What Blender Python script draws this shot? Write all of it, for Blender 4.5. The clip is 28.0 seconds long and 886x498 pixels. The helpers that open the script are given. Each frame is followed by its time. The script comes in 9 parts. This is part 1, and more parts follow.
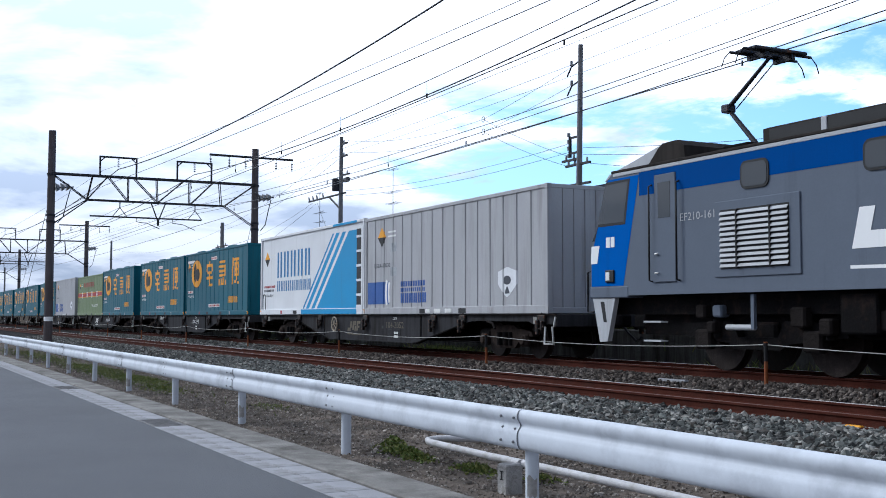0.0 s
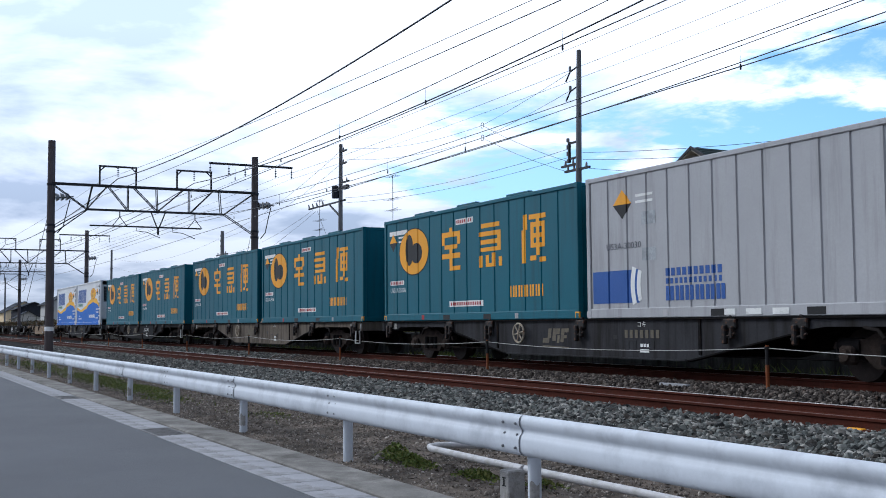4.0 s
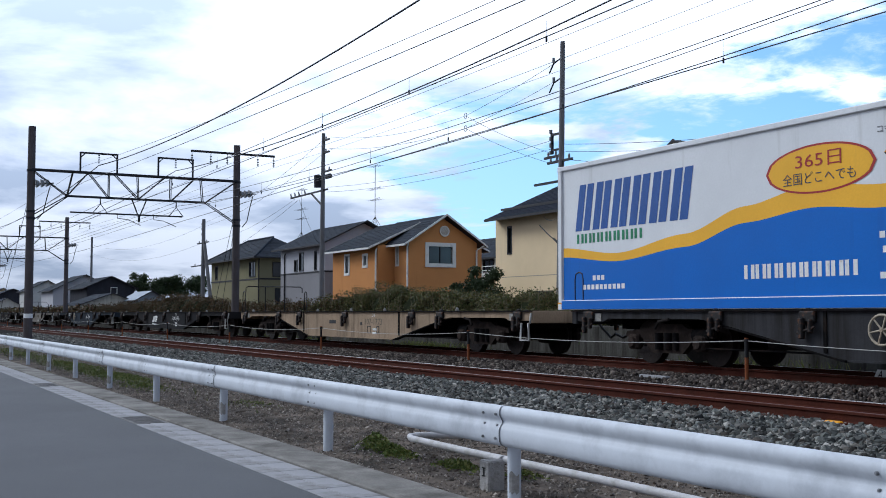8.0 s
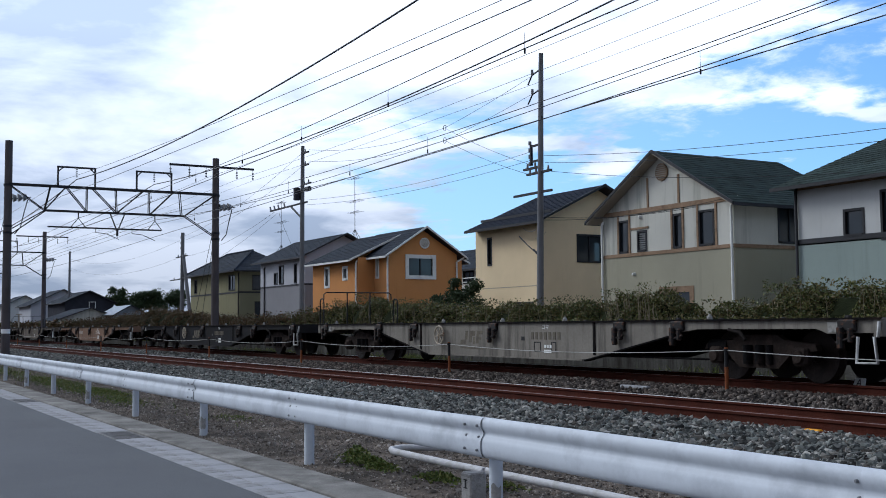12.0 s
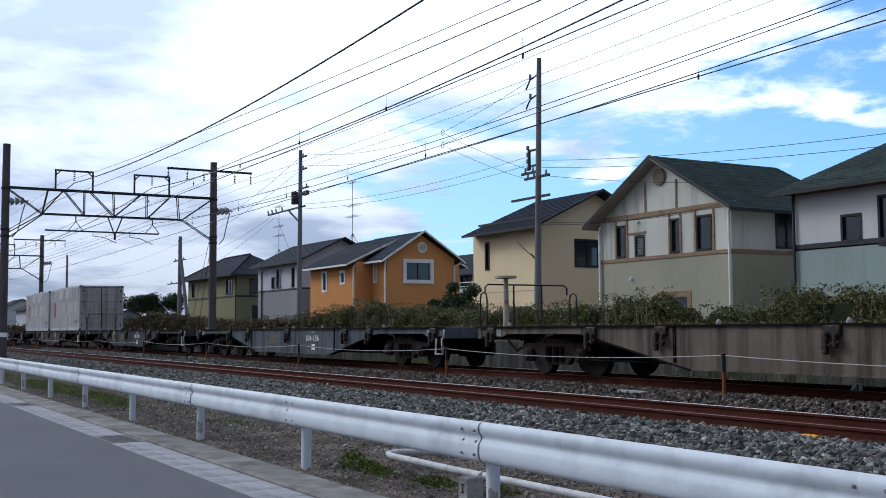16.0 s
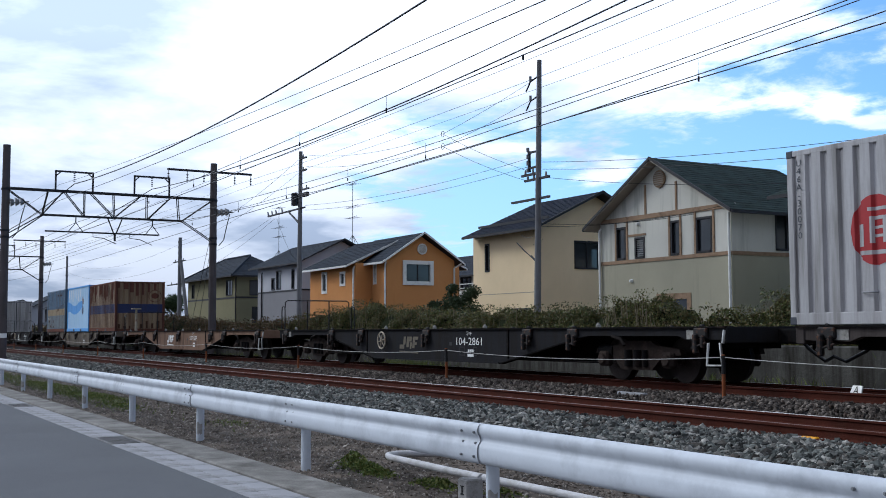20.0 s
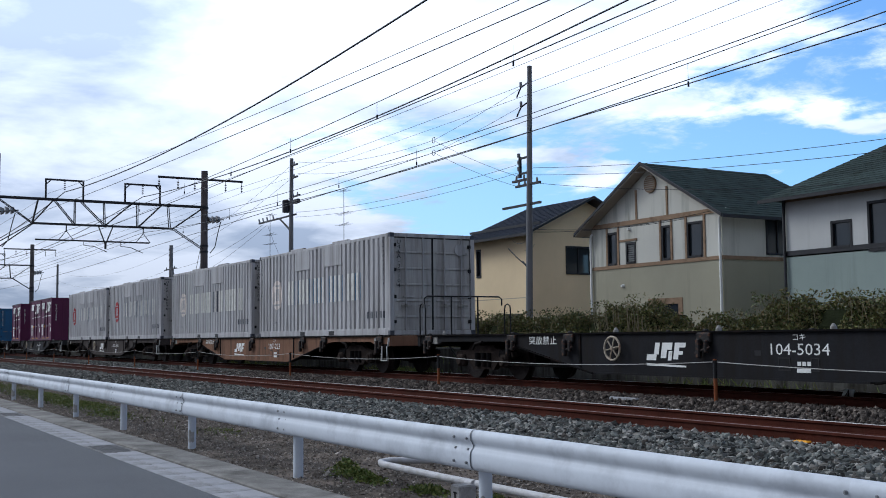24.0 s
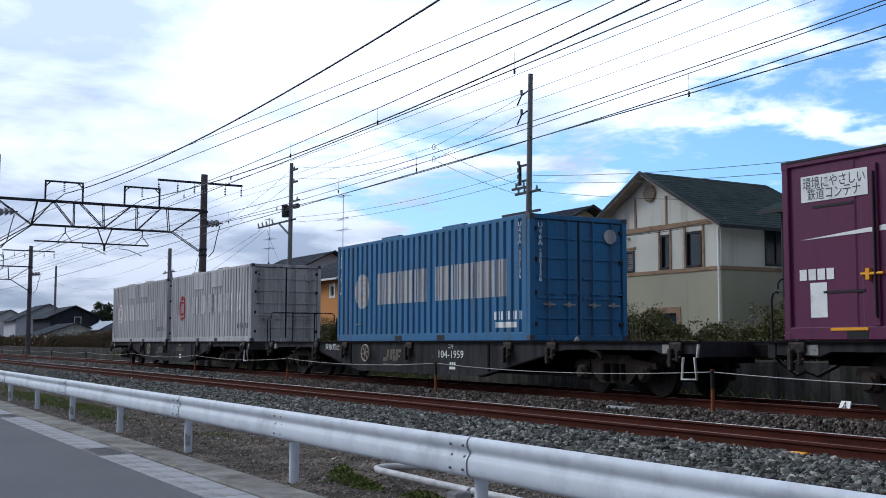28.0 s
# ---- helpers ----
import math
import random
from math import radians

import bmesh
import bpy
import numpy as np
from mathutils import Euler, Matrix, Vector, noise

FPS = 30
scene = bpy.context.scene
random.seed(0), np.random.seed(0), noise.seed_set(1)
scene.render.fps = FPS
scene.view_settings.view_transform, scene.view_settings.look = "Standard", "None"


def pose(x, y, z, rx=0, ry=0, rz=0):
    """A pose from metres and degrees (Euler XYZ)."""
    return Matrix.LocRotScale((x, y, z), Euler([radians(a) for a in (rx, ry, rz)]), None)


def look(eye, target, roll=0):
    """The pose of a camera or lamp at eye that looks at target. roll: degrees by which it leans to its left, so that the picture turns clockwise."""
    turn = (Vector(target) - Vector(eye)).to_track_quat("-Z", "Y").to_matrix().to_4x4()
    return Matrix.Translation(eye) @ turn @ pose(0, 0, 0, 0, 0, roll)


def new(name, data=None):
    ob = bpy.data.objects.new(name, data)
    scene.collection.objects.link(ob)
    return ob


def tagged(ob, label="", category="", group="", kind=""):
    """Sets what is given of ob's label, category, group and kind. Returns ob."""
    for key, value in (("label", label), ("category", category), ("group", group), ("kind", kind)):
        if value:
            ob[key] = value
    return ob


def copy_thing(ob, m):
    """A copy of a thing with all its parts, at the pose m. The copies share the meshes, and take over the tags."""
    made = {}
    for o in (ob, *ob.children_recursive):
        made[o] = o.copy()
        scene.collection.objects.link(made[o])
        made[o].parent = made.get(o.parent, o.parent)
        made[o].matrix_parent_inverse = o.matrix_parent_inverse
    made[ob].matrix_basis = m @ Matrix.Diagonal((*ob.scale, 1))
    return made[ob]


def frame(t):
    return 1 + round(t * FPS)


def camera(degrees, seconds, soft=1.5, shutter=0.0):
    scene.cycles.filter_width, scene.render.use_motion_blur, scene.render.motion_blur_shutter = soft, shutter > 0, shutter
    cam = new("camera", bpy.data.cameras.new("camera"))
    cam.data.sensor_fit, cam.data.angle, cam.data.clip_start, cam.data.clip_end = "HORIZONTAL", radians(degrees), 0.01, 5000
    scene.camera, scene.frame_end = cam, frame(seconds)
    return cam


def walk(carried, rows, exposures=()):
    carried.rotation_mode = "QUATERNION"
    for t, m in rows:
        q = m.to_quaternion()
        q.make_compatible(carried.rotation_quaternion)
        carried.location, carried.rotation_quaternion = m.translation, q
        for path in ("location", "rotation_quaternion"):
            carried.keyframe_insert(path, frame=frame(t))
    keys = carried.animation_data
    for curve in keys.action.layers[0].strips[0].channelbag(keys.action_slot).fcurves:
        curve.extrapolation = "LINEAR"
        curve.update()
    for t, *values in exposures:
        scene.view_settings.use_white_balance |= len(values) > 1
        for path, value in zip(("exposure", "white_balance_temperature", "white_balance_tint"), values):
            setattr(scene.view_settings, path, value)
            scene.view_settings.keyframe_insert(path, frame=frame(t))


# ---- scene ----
# camera: held by hand at the roadside, it only turns
EYE = (0.0, 0.0, 1.57)
cam = camera(43.805, 28.0, soft=0.95)
ROWS = (
    (0, 93.516, -0.057, 62.295), (0.5, 93.672, -0.027, 62.152), (1, 93.765, 0.245, 62.064),
    (1.5, 93.842, 0.301, 62.023), (2, 93.890, 0.271, 62.087), (2.5, 93.890, 0.582, 62.205),
    (3, 93.933, 0.678, 62.266), (3.5, 93.919, 0.559, 62.323), (5.5, 93.609, 0.254, 62.143),
    (6, 93.543, 0.120, 62.016), (6.5, 93.493, 0.084, 61.827), (7, 93.466, 0.205, 61.663),
    (7.5, 93.404, 0.074, 61.514), (8, 93.339, -0.007, 61.371), (8.5, 93.266, 0.214, 61.263),
    (9, 93.273, 0.267, 61.125), (9.5, 93.364, 0.306, 60.982), (10, 93.516, 0.385, 60.833),
    (10.5, 93.662, 0.648, 60.712), (11, 93.741, 0.892, 60.631), (11.5, 93.864, 0.702, 60.488),
    (12, 93.953, 0.464, 60.364), (12.5, 94.033, 0.520, 60.320), (14.5, 94.114, 0.459, 60.212),
    (15, 94.136, 0.541, 60.236), (15.5, 94.145, 0.326, 60.247), (16, 94.182, 0.333, 60.234),
    (16.5, 94.153, 0.469, 60.203), (17, 94.113, 0.606, 60.202), (17.5, 94.115, 0.426, 60.297),
    (18, 94.115, 0.476, 60.312), (18.5, 94.102, 0.323, 60.372), (19, 94.128, 0.378, 60.371),
    (19.5, 94.192, 0.308, 60.279), (20, 94.263, 0.237, 60.223), (20.5, 94.317, 0.531, 60.141),
    (21, 94.356, 0.544, 60.099), (21.5, 94.383, 0.542, 59.984), (23.5, 94.574, 0.480, 59.779),
    (24, 94.581, 0.594, 59.806), (24.5, 94.543, 0.561, 59.911), (25, 94.544, 0.488, 60.082),
    (25.5, 94.580, 0.478, 60.157), (26, 94.625, 0.522, 60.195), (26.5, 94.710, 0.371, 60.167),
    (27, 94.848, 0.002, 59.974), (27.5, 94.903, -0.115, 59.834), (28, 94.926, -0.129, 59.686),
)

walk(cam, [(t, pose(*EYE, rx, ry, rz)) for t, rx, ry, rz in ROWS],
     exposures=[(t, e, 5990, 5) for t, e in ((0.0, 0.3), (1.0, 0.13), (2.0, 0.11), (3.0, 0.13), (6.5, 0.12), (8.0, 0.05), (10.0, -0.08), (12.0, -0.12), (15.0, -0.02), (17.0, -0.02), (20.0, 0.03), (21.0, 0.03), (24.0, -0.1), (25.0, -0.18), (26.0, -0.18), (28.0, -0.03))])

# ---- sky and sun ----
world = bpy.data.worlds.new("sky")
scene.world = world
world.use_nodes = True
wt = world.node_tree
wt.nodes.clear()


SUN_EL, SUN_DIR = radians(34), Vector((-0.78, -0.55, 0.0))
sky = wt.nodes.new("ShaderNodeTexSky")
sky.sky_type, sky.sun_disc = "NISHITA", False
sky.sun_elevation = SUN_EL
sky.sun_rotation = math.atan2(SUN_DIR.x, SUN_DIR.y)
sky.air_density, sky.dust_density, sky.ozone_density = 1.0, 0.6, 2.0
tc = wt.nodes.new("ShaderNodeTexCoord")
sep = wt.nodes.new("ShaderNodeSeparateXYZ")
wt.links.new(tc.outputs["Generated"], sep.inputs[0])


def wmath(op, a, b=0.0, clamp=False):
    n = wt.nodes.new("ShaderNodeMath")
    n.operation, n.use_clamp = op, clamp
    for i, s in enumerate((a, b)):
        if isinstance(s, (int, float)):
            n.inputs[i].default_value = s
        else:
            wt.links.new(s, n.inputs[i])
    return n.outputs[0]


# clouds lie in a flat layer: the direction divided by its height
up = wmath("ADD", wmath("MAXIMUM", sep.outputs["Z"], 0.0), 0.13)
comb = wt.nodes.new("ShaderNodeCombineXYZ")
wt.links.new(wmath("DIVIDE", sep.outputs["X"], up), comb.inputs[0])
wt.links.new(wmath("DIVIDE", sep.outputs["Y"], up), comb.inputs[1])
comb.inputs[2].default_value = 3.7


def wnoise(scale, detail, rough, dist=0.0):
    n = wt.nodes.new("ShaderNodeTexNoise")
    n.inputs["Scale"].default_value, n.inputs["Detail"].default_value = scale, detail
    n.inputs["Roughness"].default_value, n.inputs["Distortion"].default_value = rough, dist
    wt.links.new(comb.outputs[0], n.inputs["Vector"])
    return n.outputs["Fac"]


big, fine = wnoise(1.1, 8, 0.6, 0.4), wnoise(3.6, 10, 0.62, 0.3)
# cloud is thick towards the sun and breaks open away from it
# low down on the right hand side of the sun it is clearest
clear = wmath("MULTIPLY", wmath("MAXIMUM", wmath("SUBTRACT", sep.outputs["Y"], 0.33), 0.0), wmath("MAXIMUM", wmath("SUBTRACT", 0.215, sep.outputs["Z"]), 0.0))
side = wmath("SUBTRACT", wmath("ADD", wmath("MULTIPLY", sep.outputs["Y"], -1.85), 0.05), wmath("MULTIPLY", clear, 29.0))
# a row of small puffs low in the clear part
belt = wmath("MAXIMUM", wmath("SUBTRACT", 1.0, wmath("DIVIDE", wmath("ABSOLUTE", wmath("SUBTRACT", sep.outputs["Z"], 0.155)), 0.05)), 0.0)
puff = wmath("MULTIPLY", belt, wmath("MULTIPLY", wmath("MAXIMUM", wmath("SUBTRACT", wnoise(2.3, 6, 0.5, 0.1), 0.5), 0.0), 20.0))
side = wmath("ADD", side, wmath("MULTIPLY", puff, wmath("MAXIMUM", wmath("SUBTRACT", sep.outputs["Y"], 0.4), 0.0)))
cover = wmath("ADD", wmath("ADD", wmath("MULTIPLY", big, 2.2), wmath("MULTIPLY", fine, 1.5)), side)
mask = wt.nodes.new("ShaderNodeMapRange")
mask.interpolation_type = "SMOOTHSTEP"
mask.inputs["From Min"].default_value, mask.inputs["From Max"].default_value = 0.3, 0.74
wt.links.new(cover, mask.inputs["Value"])
shade = wt.nodes.new("ShaderNodeMapRange")
shade.inputs["From Min"].default_value, shade.inputs["From Max"].default_value = 0.45, 0.63
wt.links.new(wnoise(1.3, 7, 0.55, 0.2), shade.inputs["Value"])
cloud = wt.nodes.new("ShaderNodeMix")
cloud.data_type = "RGBA"
cloud.inputs["A"].default_value = (1.05, 1.09, 1.27, 1)
cloud.inputs["B"].default_value = (0.535, 0.615, 0.81, 1)
wt.links.new(shade.outputs[0], cloud.inputs["Factor"])
blue = wt.nodes.new("ShaderNodeMix")
blue.data_type, blue.blend_type = "RGBA", "MULTIPLY"
blue.inputs["Factor"].default_value = 1.0
blue.inputs["B"].default_value = (0.112, 0.16, 0.228, 1)
wt.links.new(sky.outputs[0], blue.inputs["A"])
# thin haze pales the blue low down and towards the sun's side
pale = wt.nodes.new("ShaderNodeMix")
pale.data_type = "RGBA"
pale.inputs["B"].default_value = (0.56, 0.8, 1.02, 1)
wt.links.new(wmath("SUBTRACT", wmath("SUBTRACT", 1.25, wmath("MULTIPLY", sep.outputs["Y"], 1.3)), wmath("MULTIPLY", sep.outputs["Z"], 0.5), True), pale.inputs["Factor"])
wt.links.new(blue.outputs["Result"], pale.inputs["A"])
both = wt.nodes.new("ShaderNodeMix")
both.data_type = "RGBA"
wt.links.new(mask.outputs[0], both.inputs["Factor"])
wt.links.new(pale.outputs["Result"], both.inputs["A"])
# the cloud layer is brightest round the hidden sun
near = wmath("ADD", wmath("MULTIPLY", sep.outputs["X"], -0.93), wmath("MULTIPLY", sep.outputs["Y"], -0.12))
glow = wt.nodes.new("ShaderNodeMapRange")
glow.interpolation_type = "SMOOTHSTEP"
glow.inputs["From Min"].default_value, glow.inputs["From Max"].default_value = -0.35, 0.75
glow.inputs["To Min"].default_value, glow.inputs["To Max"].default_value = 0.49, 1.35
wt.links.new(near, glow.inputs["Value"])
cloud_lit = wt.nodes.new("ShaderNodeMix")
cloud_lit.data_type, cloud_lit.blend_type = "RGBA", "MULTIPLY"
cloud_lit.inputs["Factor"].default_value = 1.0
wt.links.new(cloud.outputs["Result"], cloud_lit.inputs["A"])
# cloud bases near the horizon are greyer
base = wt.nodes.new("ShaderNodeMapRange")
base.inputs["From Min"].default_value, base.inputs["From Max"].default_value = 0.02, 0.26
base.inputs["To Min"].default_value, base.inputs["To Max"].default_value = 0.46, 1.0
wt.links.new(sep.outputs["Z"], base.inputs["Value"])
lift = wmath("MINIMUM", wmath("ADD", base.outputs[0], wmath("MULTIPLY", wmath("MAXIMUM", wmath("SUBTRACT", sep.outputs["Y"], 0.5), 0.0), 0.7)), 1.0)
wt.links.new(wmath("MULTIPLY", glow.outputs[0], lift), cloud_lit.inputs["B"])
wt.links.new(cloud_lit.outputs["Result"], both.inputs["B"])
back = wt.nodes.new("ShaderNodeBackground")
back.inputs["Strength"].default_value = 1.0
wt.links.new(both.outputs["Result"], back.inputs["Color"])
wout = wt.nodes.new("ShaderNodeOutputWorld")
wt.links.new(back.outputs[0], wout.inputs["Surface"])

sun = new("sun", bpy.data.lights.new("sun", "SUN"))
sun.data.energy, sun.data.angle, sun.data.color = 1.75, radians(20), (1.0, 0.97, 0.93)
sun.matrix_world = look((SUN_DIR.normalized() * math.cos(SUN_EL) + Vector((0, 0, math.sin(SUN_EL)))) * 60, (0, 0, 0))

# ---- materials ----
def mat(name, col, rough=0.6, metal=0.0, var=0.18, scale=1.5, fine=30.0, bump=0.12, dirt=None, amount=0.35, streak=False, grain=None, rand=0.0):
    """A surface: base colour with wide stains and fine grain, an optional dirt colour (in upright streaks or patches) and relief."""
    m = bpy.data.materials.new(name)
    m.use_nodes = True
    nt = m.node_tree
    b = nt.nodes["Principled BSDF"]
    b.inputs["Metallic"].default_value = metal
    b.inputs["Specular IOR Level"].default_value = 0.04 if rough >= 0.8 else 0.2
    t = nt.nodes.new("ShaderNodeTexCoord")
    vec = t.outputs["Object"]
    if grain:
        g = nt.nodes.new("ShaderNodeMapping")
        g.inputs["Scale"].default_value = grain
        nt.links.new(vec, g.inputs["Vector"])
        vec = g.outputs[0]

    def noise_at(s, detail=5.0, rough_=0.6, v=None):
        n = nt.nodes.new("ShaderNodeTexNoise")
        n.inputs["Scale"].default_value, n.inputs["Detail"].default_value, n.inputs["Roughness"].default_value = s, detail, rough_
        nt.links.new(v or vec, n.inputs["Vector"])
        return n.outputs["Fac"]

    def mixc(f, a, c):
        n = nt.nodes.new("ShaderNodeMix")
        n.data_type = "RGBA"
        for key, s in (("Factor", f), ("A", a), ("B", c)):
            if isinstance(s, tuple):
                n.inputs[key].default_value = (*s[:3], 1)
            elif isinstance(s, float):
                n.inputs[key].default_value = s
            else:
                nt.links.new(s, n.inputs[key])
        return n.outputs["Result"]

    def ramp(s, lo, hi):
        n = nt.nodes.new("ShaderNodeMapRange")
        n.inputs["From Min"].default_value, n.inputs["From Max"].default_value = lo, hi
        nt.links.new(s, n.inputs["Value"])
        return n.outputs[0]

    wide, small = noise_at(scale), noise_at(fine, 3.0)
    lo = tuple(c * (1 - var) for c in col)
    hi = tuple(min(1.0, c * (1 + var)) for c in col)
    c = mixc(ramp(wide, 0.3, 0.7), lo, hi)
    c = mixc(ramp(small, 0.35, 0.75), c, mixc(0.5, c, tuple(x * (1 - var * 1.3) for x in col)))
    if dirt:
        v = vec
        if streak:
            g = nt.nodes.new("ShaderNodeMapping")
            g.inputs["Scale"].default_value = (6.0, 6.0, 0.45)
            nt.links.new(t.outputs["Object"], g.inputs["Vector"])
            v = g.outputs[0]
        d = ramp(noise_at(scale * (0.9 if streak else 1.7), 7.0, 0.65, v), 0.64 - amount * 0.4, 0.82 - amount * 0.25)
        c = mixc(d, c, dirt)
    if rand:
        oi = nt.nodes.new("ShaderNodeObjectInfo")
        h = nt.nodes.new("ShaderNodeHueSaturation")
        nt.links.new(c, h.inputs["Color"])
        r = nt.nodes.new("ShaderNodeMapRange")
        r.inputs["To Min"].default_value, r.inputs["To Max"].default_value = 1 - rand, 1 + rand
        nt.links.new(oi.outputs["Random"], r.inputs["Value"])
        nt.links.new(r.outputs[0], h.inputs["Value"])
        c = h.outputs["Color"]
    nt.links.new(c, b.inputs["Base Color"])
    r = nt.nodes.new("ShaderNodeMapRange")
    r.inputs["To Min"].default_value, r.inputs["To Max"].default_value = max(0.03, rough - 0.12), min(1.0, rough + 0.12)
    nt.links.new(wide, r.inputs["Value"])
    nt.links.new(r.outputs[0], b.inputs["Roughness"])
    if bump:
        bp = nt.nodes.new("ShaderNodeBump")
        bp.inputs["Strength"].default_value, bp.inputs["Distance"].default_value = min(1.0, bump * 3), 0.02
        nt.links.new(small, bp.inputs["Height"])
        nt.links.new(bp.outputs[0], b.inputs["Normal"])
    return m


def island_mat(name, cols, rough=0.85, bump=0.0):
    """Many small pieces in one mesh, each with its own shade."""
    m = bpy.data.materials.new(name)
    m.use_nodes = True
    nt = m.node_tree
    b = nt.nodes["Principled BSDF"]
    b.inputs["Roughness"].default_value = rough
    b.inputs["Specular IOR Level"].default_value = 0.2
    g = nt.nodes.new("ShaderNodeNewGeometry")
    cr = nt.nodes.new("ShaderNodeValToRGB")
    el = cr.color_ramp.elements
    while len(el) < len(cols):
        el.new(0.5)
    for i, c in enumerate(cols):
        el[i].position = i / (len(cols) - 1)
        el[i].color = (*c, 1)
    nt.links.new(g.outputs["Random Per Island"], cr.inputs[0])
    n = nt.nodes.new("ShaderNodeTexNoise")
    n.inputs["Scale"].default_value = 25
    mx = nt.nodes.new("ShaderNodeMix")
    mx.data_type, mx.blend_type = "RGBA", "OVERLAY"
    mx.inputs["Factor"].default_value = 0.5
    nt.links.new(cr.outputs[0], mx.inputs["A"])
    nt.links.new(n.outputs["Fac"], mx.inputs["B"])
    nt.links.new(mx.outputs["Result"], b.inputs["Base Color"])
    return m


def glass_mat(name, col=(0.02, 0.025, 0.03), rough=0.06):
    m = bpy.data.materials.new(name)
    m.use_nodes = True
    b = m.node_tree.nodes["Principled BSDF"]
    b.inputs["Base Color"].default_value = (*col, 1)
    b.inputs["Roughness"].default_value = rough
    b.inputs["IOR"].default_value = 1.5
    n = m.node_tree.nodes.new("ShaderNodeTexNoise")
    n.inputs["Scale"].default_value = 0.8
    bp = m.node_tree.nodes.new("ShaderNodeBump")
    bp.inputs["Strength"].default_value, bp.inputs["Distance"].default_value = 0.08, 0.05
    m.node_tree.links.new(n.outputs["Fac"], bp.inputs["Height"])
    m.node_tree.links.new(bp.outputs[0], b.inputs["Normal"])
    return m


RUST = (0.16, 0.065, 0.03)
M = {
    "asphalt": mat("asphalt", (0.136, 0.14, 0.149), 0.85, var=0.12, scale=0.35, fine=90, bump=0.25),
    "gutter": mat("gutter_concrete", (0.3, 0.3, 0.315), 0.85, var=0.1, scale=1.2, fine=45, dirt=(0.15, 0.145, 0.14), amount=0.3, rand=0.05),
    "kerb": mat("old_concrete", (0.255, 0.243, 0.226), 0.9, var=0.3, scale=0.9, fine=35, bump=0.3, dirt=(0.1, 0.094, 0.086), amount=0.55),
    "dirt": mat("packed_dirt", (0.17, 0.139, 0.116), 0.95, var=0.5, scale=1.1, fine=34, bump=0.9, dirt=(0.04, 0.035, 0.03), amount=0.75),
    # the bed's near-black colour holds the shade in the gaps between stones
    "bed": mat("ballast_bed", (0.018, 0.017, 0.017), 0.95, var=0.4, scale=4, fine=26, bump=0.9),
    "bank": mat("bank_soil", (0.09, 0.085, 0.05), 0.95, var=0.35, scale=0.8, fine=14, bump=0.5, dirt=(0.05, 0.075, 0.025), amount=0.5),
    "rail": mat("rail_rust", (0.062, 0.019, 0.013), 0.8, 0.1, var=0.3, scale=2.5, fine=30, bump=0.15, dirt=(0.055, 0.022, 0.016), amount=0.4),
    "railtop": mat("rail_head", (0.7, 0.68, 0.67), 0.45, 0.35, var=0.15, scale=4, fine=60, bump=0.02),
    "sleeper": mat("sleeper", (0.2, 0.18, 0.16), 0.9, var=0.25, scale=3, fine=30, bump=0.3, dirt=(0.1, 0.05, 0.035), amount=0.5),
    "white_steel": mat("painted_guard_steel", (0.52, 0.55, 0.6), 0.55, 0.0, var=0.08, scale=1.4, fine=20, bump=0.02, dirt=(0.35, 0.37, 0.41), amount=0.36),
    "bolt": mat("galvanised_bolt", (0.24, 0.245, 0.26), 0.5, 0.5, var=0.15, bump=0.02),
    "marker": mat("pale_concrete", (0.34, 0.33, 0.32), 0.85, var=0.2, scale=5, fine=40, bump=0.25, dirt=(0.16, 0.15, 0.13), amount=0.4),
    "raildull": mat("dull_rail_head", (0.16, 0.09, 0.075), 0.5, 0.5, var=0.2, scale=4, fine=60, bump=0.02),
    "pipe": mat("white_plastic_pipe", (0.5, 0.49, 0.5), 0.5, var=0.1, scale=3, dirt=(0.3, 0.28, 0.25), amount=0.4),
    "mast": mat("concrete_mast", (0.105, 0.092, 0.096), 0.9, var=0.2, scale=1.2, fine=30, bump=0.15, dirt=(0.08, 0.07, 0.065), amount=0.4, streak=True),
    "pole": mat("utility_pole_concrete", (0.185, 0.185, 0.195), 0.9, var=0.18, scale=1.2, fine=30, bump=0.1, dirt=(0.11, 0.1, 0.095), amount=0.35, streak=True),
    "steel": mat("dark_gantry_steel", (0.035, 0.036, 0.043), 0.6, 0.4, var=0.25, scale=2, dirt=RUST, amount=0.15),
    "porcelain": mat("porcelain_insulator", (0.2, 0.2, 0.21), 0.3, var=0.1, bump=0),
    "wire": mat("overhead_wire", (0.03, 0.03, 0.034), 0.5, 0.6, var=0.1, bump=0),
    "orange": mat("rusted_orange_post", (0.22, 0.06, 0.018), 0.7, var=0.35, scale=4, dirt=RUST, amount=0.5),
    "rope": mat("white_rope", (0.4, 0.39, 0.37), 0.8, var=0.1, bump=0),
    "wall": mat("retaining_concrete", (0.08, 0.078, 0.072), 0.9, var=0.35, scale=0.8, fine=18, bump=0.2, dirt=(0.022, 0.02, 0.017), amount=0.6, streak=True),
    "plate": mat("white_enamel_plate", (0.85, 0.85, 0.84), 0.4, var=0.05, bump=0),
    "black": mat("black_paint", (0.015, 0.015, 0.016), 0.5, var=0.2, bump=0.03),
    "glass": glass_mat("window_glass"),
    "curtain": mat("pale_curtain", (0.5, 0.5, 0.48), 0.8, var=0.15, scale=3),
}
stone_mat = island_mat("ballast_stones", [(0.012, 0.012, 0.012), (0.06, 0.064, 0.06), (0.17, 0.178, 0.165), (0.026, 0.025, 0.024), (0.31, 0.3, 0.275), (0.05, 0.042, 0.036), (0.1, 0.104, 0.098)])
